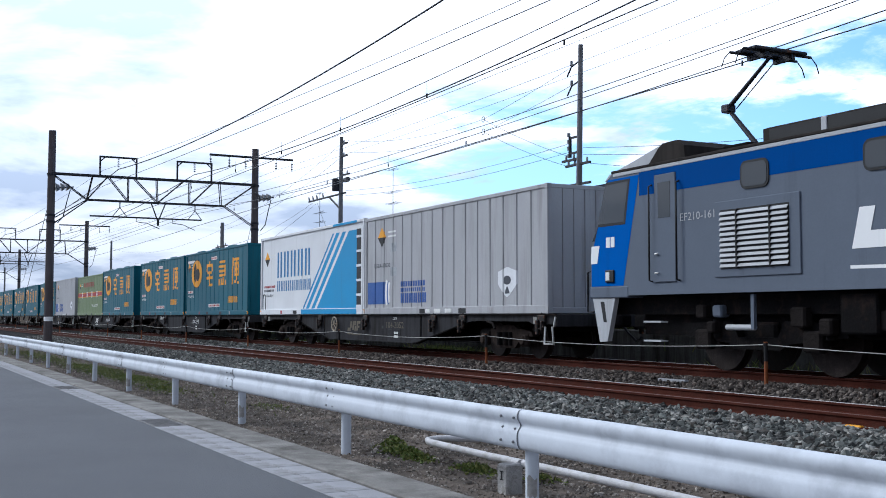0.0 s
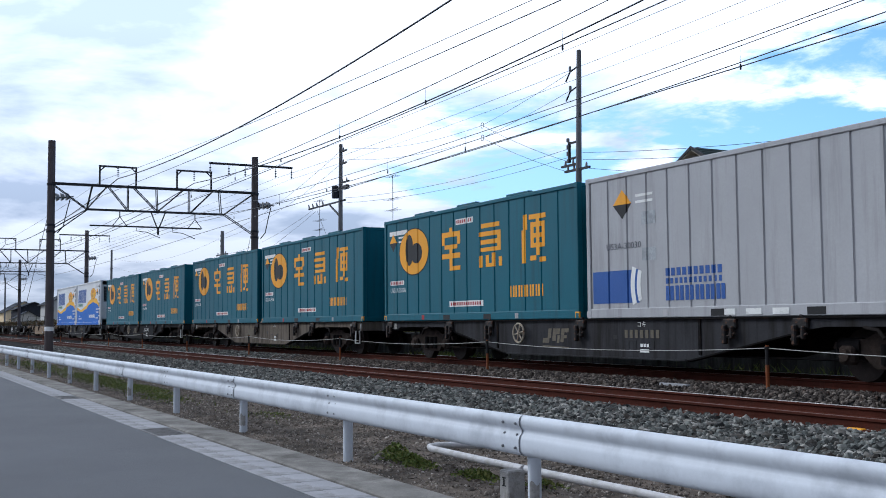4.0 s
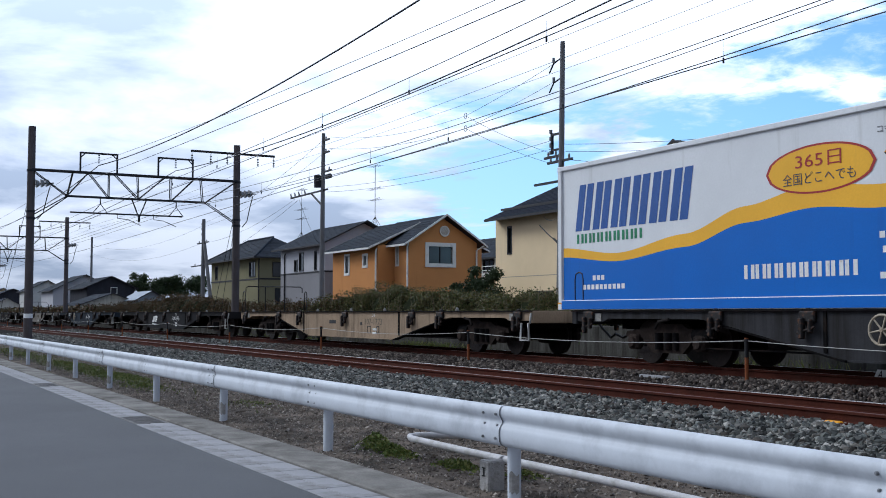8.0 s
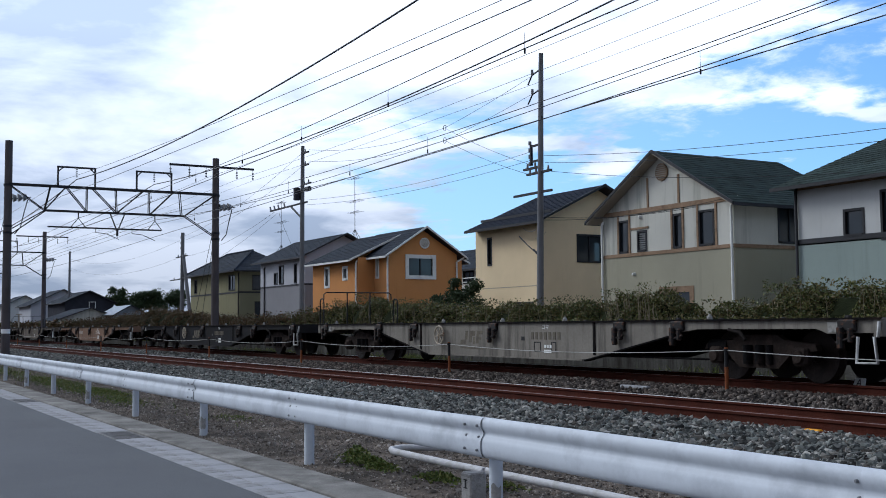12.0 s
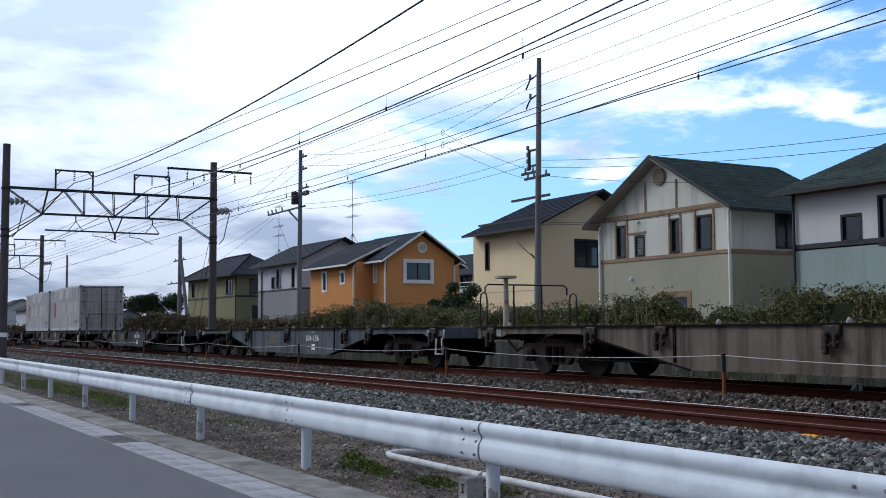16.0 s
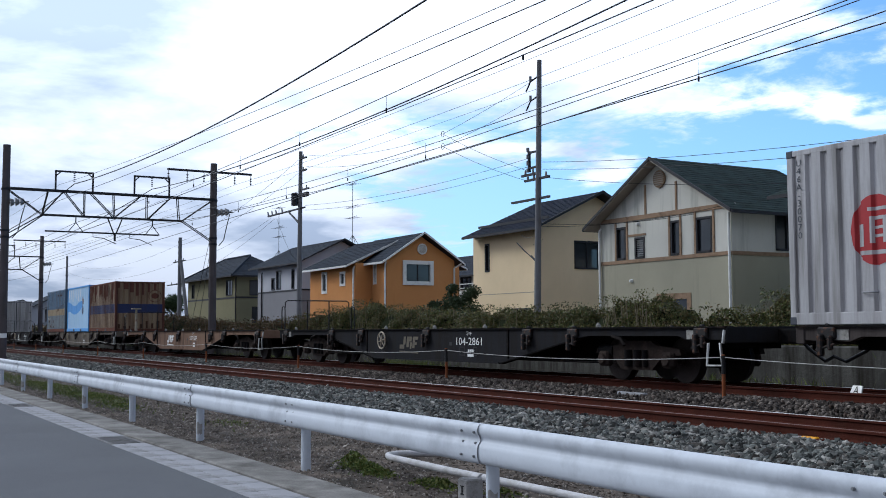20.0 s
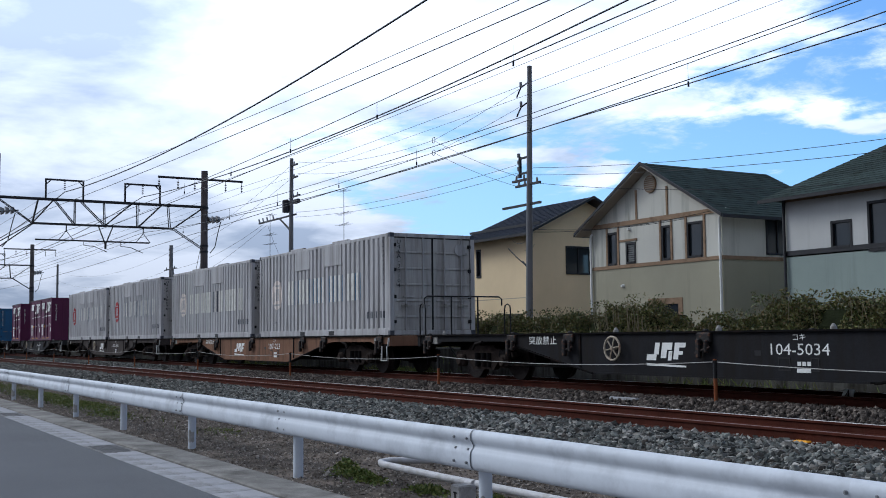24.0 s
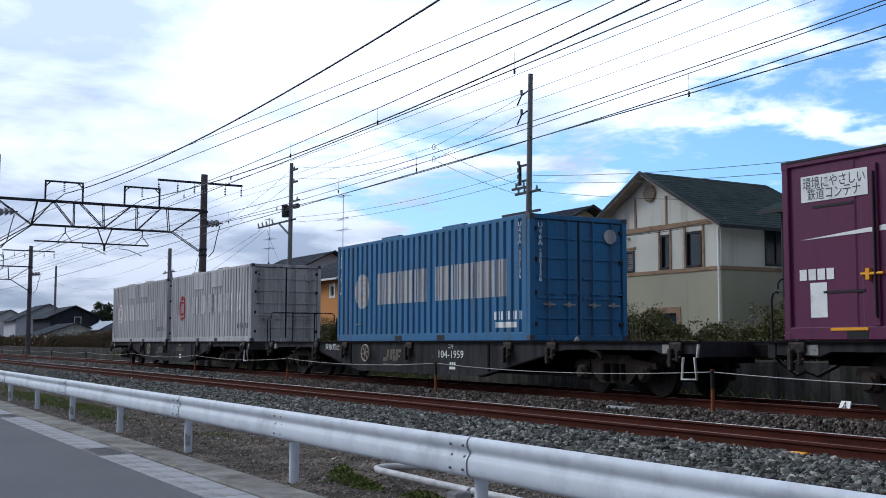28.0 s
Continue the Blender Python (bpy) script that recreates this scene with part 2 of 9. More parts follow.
stone_brown = island_mat("rusty_ballast_stones", [(0.016, 0.013, 0.012), (0.042, 0.034, 0.029), (0.085, 0.07, 0.06), (0.026, 0.019, 0.016), (0.2, 0.17, 0.145), (0.05, 0.031, 0.024)])
gravel_mat = island_mat("gravel", [(0.08, 0.067, 0.057), (0.15, 0.125, 0.105), (0.38, 0.34, 0.3), (0.05, 0.042, 0.036), (0.2, 0.165, 0.135), (0.1, 0.08, 0.066)])
leaf_mat = island_mat("hedge_leaves", [(0.026, 0.038, 0.012), (0.068, 0.088, 0.025), (0.17, 0.17, 0.055), (0.17, 0.12, 0.055), (0.048, 0.062, 0.018), (0.09, 0.065, 0.03), (0.1, 0.118, 0.034)], 0.5)
leaf_red = island_mat("reddish_hedge_leaves", [(0.03, 0.034, 0.013), (0.1, 0.05, 0.023), (0.06, 0.064, 0.022), (0.13, 0.07, 0.035), (0.035, 0.03, 0.013)], 0.55)
leaf_dark = island_mat("dark_tree_leaves", [(0.02, 0.035, 0.015), (0.035, 0.055, 0.022), (0.05, 0.07, 0.03)], 0.6)
grass_mat = island_mat("weed_blades", [(0.045, 0.07, 0.016), (0.1, 0.14, 0.03), (0.17, 0.17, 0.05), (0.065, 0.1, 0.022)], 0.7)


# ---- mesh helpers ----
class Geo:
    """Collects vertices and faces for one mesh."""

    def __init__(self):
        self.v, self.f, self.s = [], [], []

    def add(self, verts, faces, smooth=False):
        n = len(self.v)
        self.v += [tuple(p) for p in verts]
        self.f += [tuple(i + n for i in q) for q in faces]
        self.s += [smooth] * len(faces)
        return self

    def box(self, x0, x1, y0, y1, z0, z1, b=0.0):
        if b <= 0:
            return self.add([(x, y, z) for x in (x0, x1) for y in (y0, y1) for z in (z0, z1)],
                            [(0, 1, 3, 2), (4, 6, 7, 5), (0, 4, 5, 1), (2, 3, 7, 6), (0, 2, 6, 4), (1, 5, 7, 3)])
        b = min(b, (x1 - x0) * 0.49, (y1 - y0) * 0.49, (z1 - z0) * 0.49)
        # chamfered along the vertical and top edges
        def ring(z, i):
            return [(x0 + i + b, y0 + i, z), (x1 - i - b, y0 + i, z), (x1 - i, y0 + i + b, z), (x1 - i, y1 - i - b, z),
                    (x1 - i - b, y1 - i, z), (x0 + i + b, y1 - i, z), (x0 + i, y1 - i - b, z), (x0 + i, y0 + i + b, z)]
        v = ring(z0, b * 0.7) + ring(z0 + b, 0) + ring(z1 - b, 0) + ring(z1, b * 0.7)
        f = [tuple(reversed(range(8))), tuple(range(24, 32))]
        for k in range(3):
            for i in range(8):
                j = (i + 1) % 8
                f.append((k * 8 + i, k * 8 + j, k * 8 + 8 + j, k * 8 + 8 + i))
        return self.add(v, f)

    def tube(self, p, q, r, r2=None, n=8, caps=True, smooth=True):
        p, q = Vector(p), Vector(q)
        r2 = r if r2 is None else r2
        d = (q - p).normalized()
        a = d.orthogonal().normalized()
        c = d.cross(a)
        ring = [(math.cos(2 * math.pi * i / n), math.sin(2 * math.pi * i / n)) for i in range(n)]
        v = [p + (a * x + c * y) * r for x, y in ring] + [q + (a * x + c * y) * r2 for x, y in ring]
        self.add(v, [(i, (i + 1) % n, n + (i + 1) % n, n + i) for i in range(n)], smooth)
        if caps:
            self.add(v, [tuple(reversed(range(n))), tuple(range(n, 2 * n))])
        return self

    def path(self, pts, r, n=6, smooth=True):
        """A bent tube through the points."""
        pts = [Vector(p) for p in pts]
        v, up = [], None
        for i, p in enumerate(pts):
            d = (pts[min(i + 1, len(pts) - 1)] - pts[max(i - 1, 0)]).normalized()
            up = d.orthogonal().normalized() if up is None else (up - d * up.dot(d)).normalized()
            c = d.cross(up)
            v += [p + (up * math.cos(2 * math.pi * k / n) + c * math.sin(2 * math.pi * k / n)) * r for k in range(n)]
        f = []
        for i in range(len(pts) - 1):
            f += [(i * n + k, i * n + (k + 1) % n, (i + 1) * n + (k + 1) % n, (i + 1) * n + k) for k in range(n)]
        self.add(v, f, smooth)
        return self.add(v, [tuple(reversed(range(n))), tuple(range(len(v) - n, len(v)))])

    def extrude(self, prof, a, b, axis="x", closed=True, smooth=False):
        """A profile pushed from a to b along an axis. Profile pairs: (y, z) for x, (x, z) for y, (x, y) for z."""
        def at(p, t):
            return {"x": (t, p[0], p[1]), "y": (p[0], t, p[1]), "z": (p[0], p[1], t)}[axis]
        n = len(prof)
        v = [at(p, a) for p in prof] + [at(p, b) for p in prof]
        f = [(i, (i + 1) % n, n + (i + 1) % n, n + i) for i in range(n if closed else n - 1)]
        self.add(v, f, smooth)
        if closed:
            self.add(v, [tuple(reversed(range(n))), tuple(range(n, 2 * n))])
        return self

    def disc(self, c, r, axis="y", n=24, depth=0.01, sx=1.0):
        c = Vector(c)
        ring = []
        for i in range(n):
            a = 2 * math.pi * i / n
            u, w = math.cos(a) * r * sx, math.sin(a) * r
            ring.append({"y": (u, 0, w), "x": (0, u, w), "z": (u, w, 0)}[axis])
        d = Vector({"y": (0, depth, 0), "x": (depth, 0, 0), "z": (0, 0, depth)}[axis])
        v = [c + Vector(p) - d / 2 for p in ring] + [c + Vector(p) + d / 2 for p in ring]
        self.add(v, [(i, (i + 1) % n, n + (i + 1) % n, n + i) for i in range(n)], False)
        return self.add(v, [tuple(reversed(range(n))), tuple(range(n, 2 * n))])

    def mesh(self, name, material):
        me = bpy.data.meshes.new(name)
        me.from_pydata(self.v, [], self.f)
        if any(self.s):
            me.polygons.foreach_set("use_smooth", self.s)
        if material:
            me.materials.append(material)
        bm = bmesh.new()
        bm.from_mesh(me)
        bmesh.ops.recalc_face_normals(bm, faces=bm.faces)
        bm.to_mesh(me)
        bm.free()
        me.update()
        return me


def part(name, geo, material, parent, label="", at=None):
    """One mesh under a thing or a part; at: its pose in the parent."""
    me = geo.mesh(name, material) if isinstance(geo, Geo) else geo
    ob = new(name, me)
    ob.parent = parent
    if at is not None:
        ob.matrix_basis = at
    return tagged(ob, label)


def thing(name, label, category, at=None, group="", kind=""):
    ob = new(name)
    ob.empty_display_size = 0.3
    if at is not None:
        ob.matrix_basis = at
    return tagged(ob, label, category, group, kind)


def solid(name, geo, material, label, category, group="", kind="", at=None):
    """A thing of one mesh."""
    ob = new(name, geo.mesh(name, material) if isinstance(geo, Geo) else geo)
    if at is not None:
        ob.matrix_basis = at
    return tagged(ob, label, category, group, kind)


def text_mesh(words, material, width=None, height=None, upright=False):
    """Raised lettering in the x-z plane, facing -y, centred, stretched to width and height."""
    cu = bpy.data.curves.new("lettering", "FONT")
    cu.body = "\n".join(words) if upright else words
    cu.align_x, cu.align_y, cu.resolution_u, cu.space_line = "CENTER", "CENTER", 2, 0.85
    tmp = bpy.data.objects.new("lettering", cu)
    me = bpy.data.meshes.new_from_object(tmp)
    bpy.data.objects.remove(tmp)
    bpy.data.curves.remove(cu)
    co = np.array([v.co[:] for v in me.vertices])
    lo, hi = co.min(0), co.max(0)
    size = np.maximum(hi - lo, 1e-6)
    sx = width / size[0] if width else height / size[1]
    sz = height / size[1] if height else sx
    for v in me.vertices:
        x, y, _ = v.co
        v.co = ((x - (lo[0] + hi[0]) / 2) * sx, 0, (y - (lo[1] + hi[1]) / 2) * sz)
    me.materials.clear()
    me.materials.append(material)
    me.name = "lettering"
    return me

# ---- ground, road, tracks ----
# the railway runs a little askew to the houses; far track and train share one line
SKEW = pose(-25, 12, 0, 0, 0, -0.745) @ pose(25, -12, 0)
RAIL_Z = 0.64
LINE = pose(0, 13.72, RAIL_Z, 0, 0, -0.745)
TURN = pose(-12, 0, 0, 0, 0, -0.34)      # the road runs a little askew to the rails
g = Geo()
prof = [(-1500, -0.03), (3.0, -0.03), (4.3, -0.03), (4.62, -0.02), (4.9, 0.0), (6.4, 0.03), (7.3, 0.05), (9.1, 0.24), (11.0, 0.27),
        (12.4, 0.45), (16.2, 0.44), (17.2, 0.3), (17.55, 0.3), (18.4, 1.05), (20.5, 1.1), (24.0, 0.8), (60, 0.8), (1500, 0.8)]
xs = [-2500, -400, -120, -60, -30, -10, 20, 200, 2500]
v = [(x, y, z) for x in xs for y, z in prof]
n = len(prof)
g.add(v, [(i * n + k, (i + 1) * n + k, (i + 1) * n + k + 1, i * n + k + 1) for i in range(len(xs) - 1) for k in range(n - 1)])
solid("ground", g, M["dirt"], "packed brown dirt ground beside the railway", "ground", kind="structure", at=SKEW)
solid("road", Geo().box(-400, 300, -7.0, 3.68, -0.2, 0.0), M["asphalt"], "smooth grey asphalt road surface", "road", kind="structure", at=TURN)

gutter = thing("road_gutter", "pale concrete gutter blocks along the road edge", "gutter", TURN, kind="structure")
solid("kerb_strip", Geo().extrude([(4.17, -0.2), (4.17, 0.02), (4.2, 0.035), (4.68, 0.03), (4.72, 0.0), (4.72, -0.2)], -150, 40),
             M["kerb"], "weathered concrete strip between gutter and dirt", "kerb", kind="structure", at=TURN)

bed = Geo()
bp = [(7.1, 0.0), (7.4, 0.06), (8.2, 0.17), (9.15, 0.275), (9.6, 0.295), (11.5, 0.31), (11.9, 0.4), (12.35, 0.5), (12.9, 0.49), (13.3, 0.44), (15.4, 0.45), (16.1, 0.4), (17.0, 0.3)]
rng = random.Random(4)
xs = [-400 + 2 * i for i in range(100)] + [-200 + 0.5 * i for i in range(440)]
v = [(x, y + rng.uniform(-0.05, 0.05), z + rng.uniform(-0.03, 0.03)) for x in xs for y, z in bp]
n = len(bp)
bed.add(v, [(i * n + k, (i + 1) * n + k, (i + 1) * n + k + 1, i * n + k + 1) for i in range(len(xs) - 1) for k in range(n - 1)])
solid("ballast_bed", bed, M["bed"], "bed of crushed stone under both tracks, darkened for shade between stones", "ballast", kind="stuff", at=SKEW)

RAIL = [(-0.064, 0), (0.064, 0), (0.064, 0.01), (0.02, 0.028), (0.0085, 0.045), (0.0085, 0.11), (0.032, 0.125), (0.032, 0.148),
        (0.026, 0.153), (-0.026, 0.153), (-0.032, 0.148), (-0.032, 0.125), (-0.0085, 0.11), (-0.0085, 0.045), (-0.02, 0.028), (-0.064, 0.01)]


def track(name, label, at, z_near, z_far):
    tr = thing(name, label, "railway track", at, kind="structure")
    for side, z in ((-0.566, z_near), (0.566, z_far)):
        r = part("rail", Geo().extrude([(side + a, z - 0.153 + b) for a, b in RAIL], -400, 60), M["rail"], tr)
        part("running_surface", Geo().box(-400, 60, side - 0.024, side + 0.024, z - 0.001, z + 0.003), M["railtop"] if side > 0 else M["raildull"], r, "worn bright strip on the rail head")
    slope = math.atan2(z_far - z_near, 1.132)
    s = Geo().extrude([(-1.0, -0.17), (-1.0, -0.02), (-0.95, 0.0), (0.95, 0.0), (1.0, -0.02), (1.0, -0.17)], -0.12, 0.12).mesh("sleeper", M["sleeper"])
    clip = Geo()
    for side in (-0.566, 0.566):
        for d in (-0.11, 0.11):
            clip.box(-0.05, 0.05, side + d - 0.035, side + d + 0.035, 0, 0.035, 0.008)
    clip = clip.mesh("rail_clip", M["rail"])
    for i in range(120):
        m = pose(-72 + 0.61 * i, 0, (z_near + z_far) / 2 - 0.155) @ Matrix.Rotation(slope, 4, "X")
        sl = part("sleeper", s, None, tr, at=m)
        part("rail_clip", clip, None, sl)
    return tr


track("near_track", "rust-brown rails of an unused-looking track", SKEW @ pose(0, 10.6, 0), 0.485, 0.49)
track("far_track", "dark rails under the passing freight train", LINE, 0.0, 0.0)
solid("retaining_wall", Geo().extrude([(17.3, 0.1), (17.3, 1.22), (17.33, 1.25), (17.5, 1.25), (17.5, 0.1)], -300, 60), M["wall"],
      "low stained concrete retaining wall behind the tracks", "wall", kind="structure", at=SKEW)

# ---- guard rail ----
guard = thing("guard_rail", "white painted steel roadside guard rail", "guard rail", pose(-12, 4.87, 0, 0, 0, -0.34))
W_PROF = [(0.0, 0.0), (-0.018, -0.005), (-0.036, -0.022), (-0.043, -0.05), (-0.038, -0.082), (-0.02, -0.107), (-0.012, -0.126), (-0.017, -0.146),
          (-0.037, -0.172), (-0.045, -0.2), (-0.046, -0.25), (-0.04, -0.29), (-0.024, -0.316), (-0.008, -0.326), (0.0, -0.33)]


def beam_mesh(x0, x1, out):
    prof = [(a - out, 0.816 + b) for a, b in W_PROF]
    prof += [(a + 0.005, z) for a, z in reversed(prof)]
    return Geo().extrude(prof, x0, x1, smooth=True)


bolt = Geo().tube((0, 0.0, 0), (0, -0.012, 0), 0.012, n=8).tube((0, -0.012, 0), (0, -0.018, 0), 0.008, n=6).mesh("bolt", M["bolt"])
beam = beam_mesh(-0.12, 4.1, 0.058).mesh("beam", M["white_steel"])
seam_me = beam_mesh(4.098, 4.103, 0.0588).mesh("seam", M["bolt"])
post = Geo().tube((0, 0, -0.35), (0, 0, 0.70), 0.057, n=16, caps=False).tube((0, 0, 0.70), (0, 0, 0.725), 0.057, 0.03, n=16)
post.box(-0.05, 0.05, -0.115, -0.05, 0.54, 0.74, 0.01)
post = post.mesh("post", M["white_steel"])
scuff = Geo()
arc = [-1.35 + 0.22 * i for i in range(8)]
scuff.add([(0.0583 * math.cos(a), 0.0583 * math.sin(a), z) for i, a in enumerate(arc) for z in (0.1 + 0.012 * math.sin(i * 2.1), 0.26 + 0.02 * math.sin(i * 0.9))],
          [(2 * i, 2 * i + 2, 2 * i + 3, 2 * i + 1) for i in range(7)])
scuff = scuff.mesh("scuff", M["marker"])
for k in range(-5, 34):
    x = 4.18 - 4 * k
    po = part("post", post, None, guard, at=pose(x + 0.06, 0.06, 0))
    if k % 2 == 0:
        part("scuff", scuff, None, po, "grey scuffed patch on the paint")
    bm_ = part("beam", beam, None, guard, at=pose(x, -0.009 if k % 2 else 0.0, 0))
    part("seam", seam_me, None, bm_)
    if -3 < k < 14:
        for bx in (-0.15, 0.05):
            for bz, by in ((0.745, -0.098), (0.655, -0.08), (0.55, -0.102)):
                part("bolt", bolt, None, bm_, at=pose(bx + 4.0 + (0.05 if bz == 0.66 else 0), by + 0.001, bz))

# ---- small things by the rail ----
stub = thing("concrete_marker", "grey square concrete boundary post", "marker post", pose(-8.47, 5.12, 0))
part("post", Geo().box(-0.085, 0.085, -0.085, 0.085, -0.2, 0.27, 0.014), M["marker"], stub)
part("mark", Geo().box(-0.012, 0.012, -0.0885, -0.0855, 0.13, 0.21).box(-0.03, 0.03, -0.0885, -0.0855, 0.2, 0.21).box(-0.03, 0.03, -0.0885, -0.0855, 0.13, 0.14), M["black"], stub)
pp = [(-10.9, 6.2, 0.19), (-11.02, 5.94, 0.2), (-11.1, 5.75, 0.2), (-11.02, 5.6, 0.2), (-10.85, 5.53, 0.2), (-9.5, 5.5, 0.2), (-7.3, 5.54, 0.2), (-5, 5.56, 0.19), (6, 5.6, 0.18)]
pipe = thing("cable_duct", "white plastic pipe lying bent on the dirt", "pipe")
part("tube", Geo().path(pp, 0.037, 12), M["pipe"], pipe)
for x in (-9.0, -5.0, -1.0):
    part("sleeve", Geo().tube((x, 5.49, 0.195), (x + 0.12, 5.487, 0.195), 0.044, n=10), M["pipe"], pipe)

fence = thing("rope_fence", "white rope on rusty orange posts between the tracks", "fence")
FX = [-12.75 - 8.6 * i for i in range(-2, 12)]
fpost = Geo().tube((0, 0, -0.1), (0, 0, 0.66), 0.03, n=8).mesh("post", M["orange"])
fcap = Geo().tube((0, 0, 0.36), (0, 0, 0.63), 0.032, n=8).tube((0, 0, 0.6), (0, 0, 0.64), 0.042, n=8).mesh("dark_cap", M["black"])
ring = Geo().tube((0, -0.045, 0.615), (0, 0.045, 0.615), 0.012, n=6).mesh("rope_ring", M["black"])
for i, x in enumerate(FX):
    tilt = (1.5, -1.0, 0.4, -0.7)[i % 4]
    p_ = part("post", fpost, None, fence, at=pose(x, 12.3, 0.53, 0, tilt, 0))
    part("rope_ring", ring, None, p_)
    part("dark_cap", fcap, None, p_)
for a, b in zip(FX, FX[1:]):
    pts = [(a + (b - a) * k / 12, 12.3, 1.145 - 0.1 * 4 * (k / 12) * (1 - k / 12)) for k in range(13)]
    part("rope", Geo().path(pts, 0.0065, 5), M["rope"], fence)

plate = thing("signal_plate", "small white plate with a black letter, leaning between the rails", "sign", pose(-11.55, 13.84, 0.565, -25, 0, 0))
part("plate", Geo().extrude([(-0.11, 0), (0.11, 0), (0.09, 0.16), (-0.09, 0.16)], -0.012, 0.012, "y"), M["plate"], plate)
part("leg", Geo().box(-0.012, 0.012, 0.013, 0.03, -0.2, 0.1), M["steel"], plate)
part("lettering", text_mesh("A", M["black"], 0.1, 0.13), None, plate, at=pose(0, -0.016, 0.08))

# ---- overhead line ----
GX, Y_L, Y_R, Y1, Y2 = -53.5, 7.55, 17.35, 10.68, 14.3


def gantry(x, label):
    gt = thing("catenary_gantry", label, "catenary gantry", pose(x, 0, 0), "gantries over the tracks")
    for y, zb, zt in ((Y_L, 0.0, 10.2), (Y_R, 0.25, 10.03)):
        m = part("mast", Geo().tube((0, y, zb), (0, y, zt), 0.2, 0.165, n=18), M["mast"], gt)
        for z in (8.15, 6.25, 5.95):
            part("band", Geo().tube((0, y, z - 0.05), (0, y, z + 0.05), 0.205, n=16), M["steel"], m)
        part("step_bolts", step_bolts(y, zb), M["steel"], m)
        if y == Y_L:
            part("number_band", Geo().tube((0, y, 1.35), (0, y, 1.55), 0.203, n=16), M["plate"], m, "faded white number band")
    zt, zb = 8.2, 7.05
    t = Geo()
    for dx in (-0.16, 0.16):
        t.box(dx - 0.035, dx + 0.035, Y_L, Y_R, zt - 0.045, zt + 0.045)
    part("top_chord", t, M["steel"], gt)
    y0, y1 = 9.15, 15.75
    b = Geo()
    for dx in (-0.16, 0.16):
        b.box(dx - 0.03, dx + 0.03, y0, y1, zb - 0.035, zb + 0.035)
    part("bottom_chord", b, M["steel"], gt)
    lines = [((Y_L, zt), (y0, zb)), ((y0, zb), (Y_L + 0.1, 6.1)), ((y0, zb - 0.05), (Y_L + 0.1, 5.85)), ((y1, zb), (Y_R, zt)), ((y1, zb), (Y_R - 0.1, 6.1)),
             ((y0, zb), (10.1, zt)), ((10.1, zt), (11.05, zb)), ((11.3, zt), (12.45, zb)), ((12.45, zb), (13.75, zt)), ((14.05, zb), (15.2, zt)),
             ((9.15, zb), (9.4, zt)), ((9.4, zt), (9.15, zb)), ((11.05, zb), (11.05, zt)), ((12.45, zb), (12.4, zt)), ((14.0, zb), (14.0, zt)), ((15.6, zb), (15.5, zt))]
    for (ya, za), (yb, zb_) in lines:
        d = Geo()
        for dx in (-0.14, 0.14):
            d.tube((dx, ya, za), (dx, yb, zb_), 0.026, n=6)
        part("brace", d, M["steel"], gt)
    for yc in (Y1 - 0.1, Y2 - 0.05):
        fr = Geo()
        for dy in (-0.85, 0.85):
            fr.box(-0.04, 0.04, yc + dy - 0.038, yc + dy + 0.038, zt, zt + 0.95)
            fr.tube((0, yc + dy, zt + 0.7), (0, yc + dy * 0.72, zt + 0.93), 0.03, n=6)
        fr.box(-0.04, 0.04, yc - 0.89, yc + 0.89, zt + 0.9, zt + 0.98)
        f_ = part("wire_frame", fr, M["steel"], gt)
        ins = Geo()
        for k in range(5):
            ins.tube((0, yc, zt + 0.88 - k * 0.09), (0, yc, zt + 0.84 - k * 0.09), 0.055, 0.035, n=10)
        part("insulator", ins, M["porcelain"], f_)
    drop = Geo()
    for dy in (-0.35, 0.35):
        drop.tube((0, 12.5 + dy, zb), (0, 12.5, 6.15), 0.035, n=6)
    drop.tube((0, 12.5, 6.25), (0, 12.5, 5.95), 0.06, n=6)
    part("drop_post", drop, M["steel"], gt)
    arm = Geo().tube((0, 9.3, 6.3), (0, 14.6, 6.3), 0.04, n=6)
    for yc in (Y1, Y2):
        arm.tube((0, yc, zb), (0, yc, 6.75), 0.03, n=6).tube((0, yc, 6.75), (0, yc - 0.35, 6.3), 0.02, n=5).tube((0, yc, 6.75), (0, yc + 0.35, 6.3), 0.02, n=5)
    a_ = part("steady_arm", arm, M["steel"], gt)
    for yc, s in ((Y1 + 0.8, 1), (13.2, 1)):
        part("pull_off", Geo().path([(0, yc, 6.3), (0, yc, 6.1), (0, yc + 0.5 * s, 6.05), (0, yc + 1.1 * s, 5.8)], 0.018, 5), M["steel"], a_)
    for y, d in ((Y_L, 1), (Y_R, 1)):
        st = part("strain_insulator", Geo().tube((0, y, 7.5), (0, y + 1.0, 7.62), 0.03, n=6), M["steel"], gt)
        for k in range(3):
            part("insulator_disc", Geo().tube((0, y + 0.2 + k * 0.22, 7.55 + 0.03 * k), (0, y + 0.36 + k * 0.22, 7.57 + 0.03 * k), 0.2, 0.12, n=14), M["porcelain"], st)
        part("jumper", Geo().path([(0, y + 0.85, 7.5), (0, y + 0.7, 6.9), (0, y + 0.55, 6.2), (0, y + 0.3, 5.9)], 0.025, 5), M["wire"], gt)
    # cross-arm with small hanging insulators on the far mast
    ca = part("cross_arm", Geo().box(-0.05, 0.05, Y_R - 2.35, Y_R + 2.0, 9.55, 9.65), M["steel"], gt)
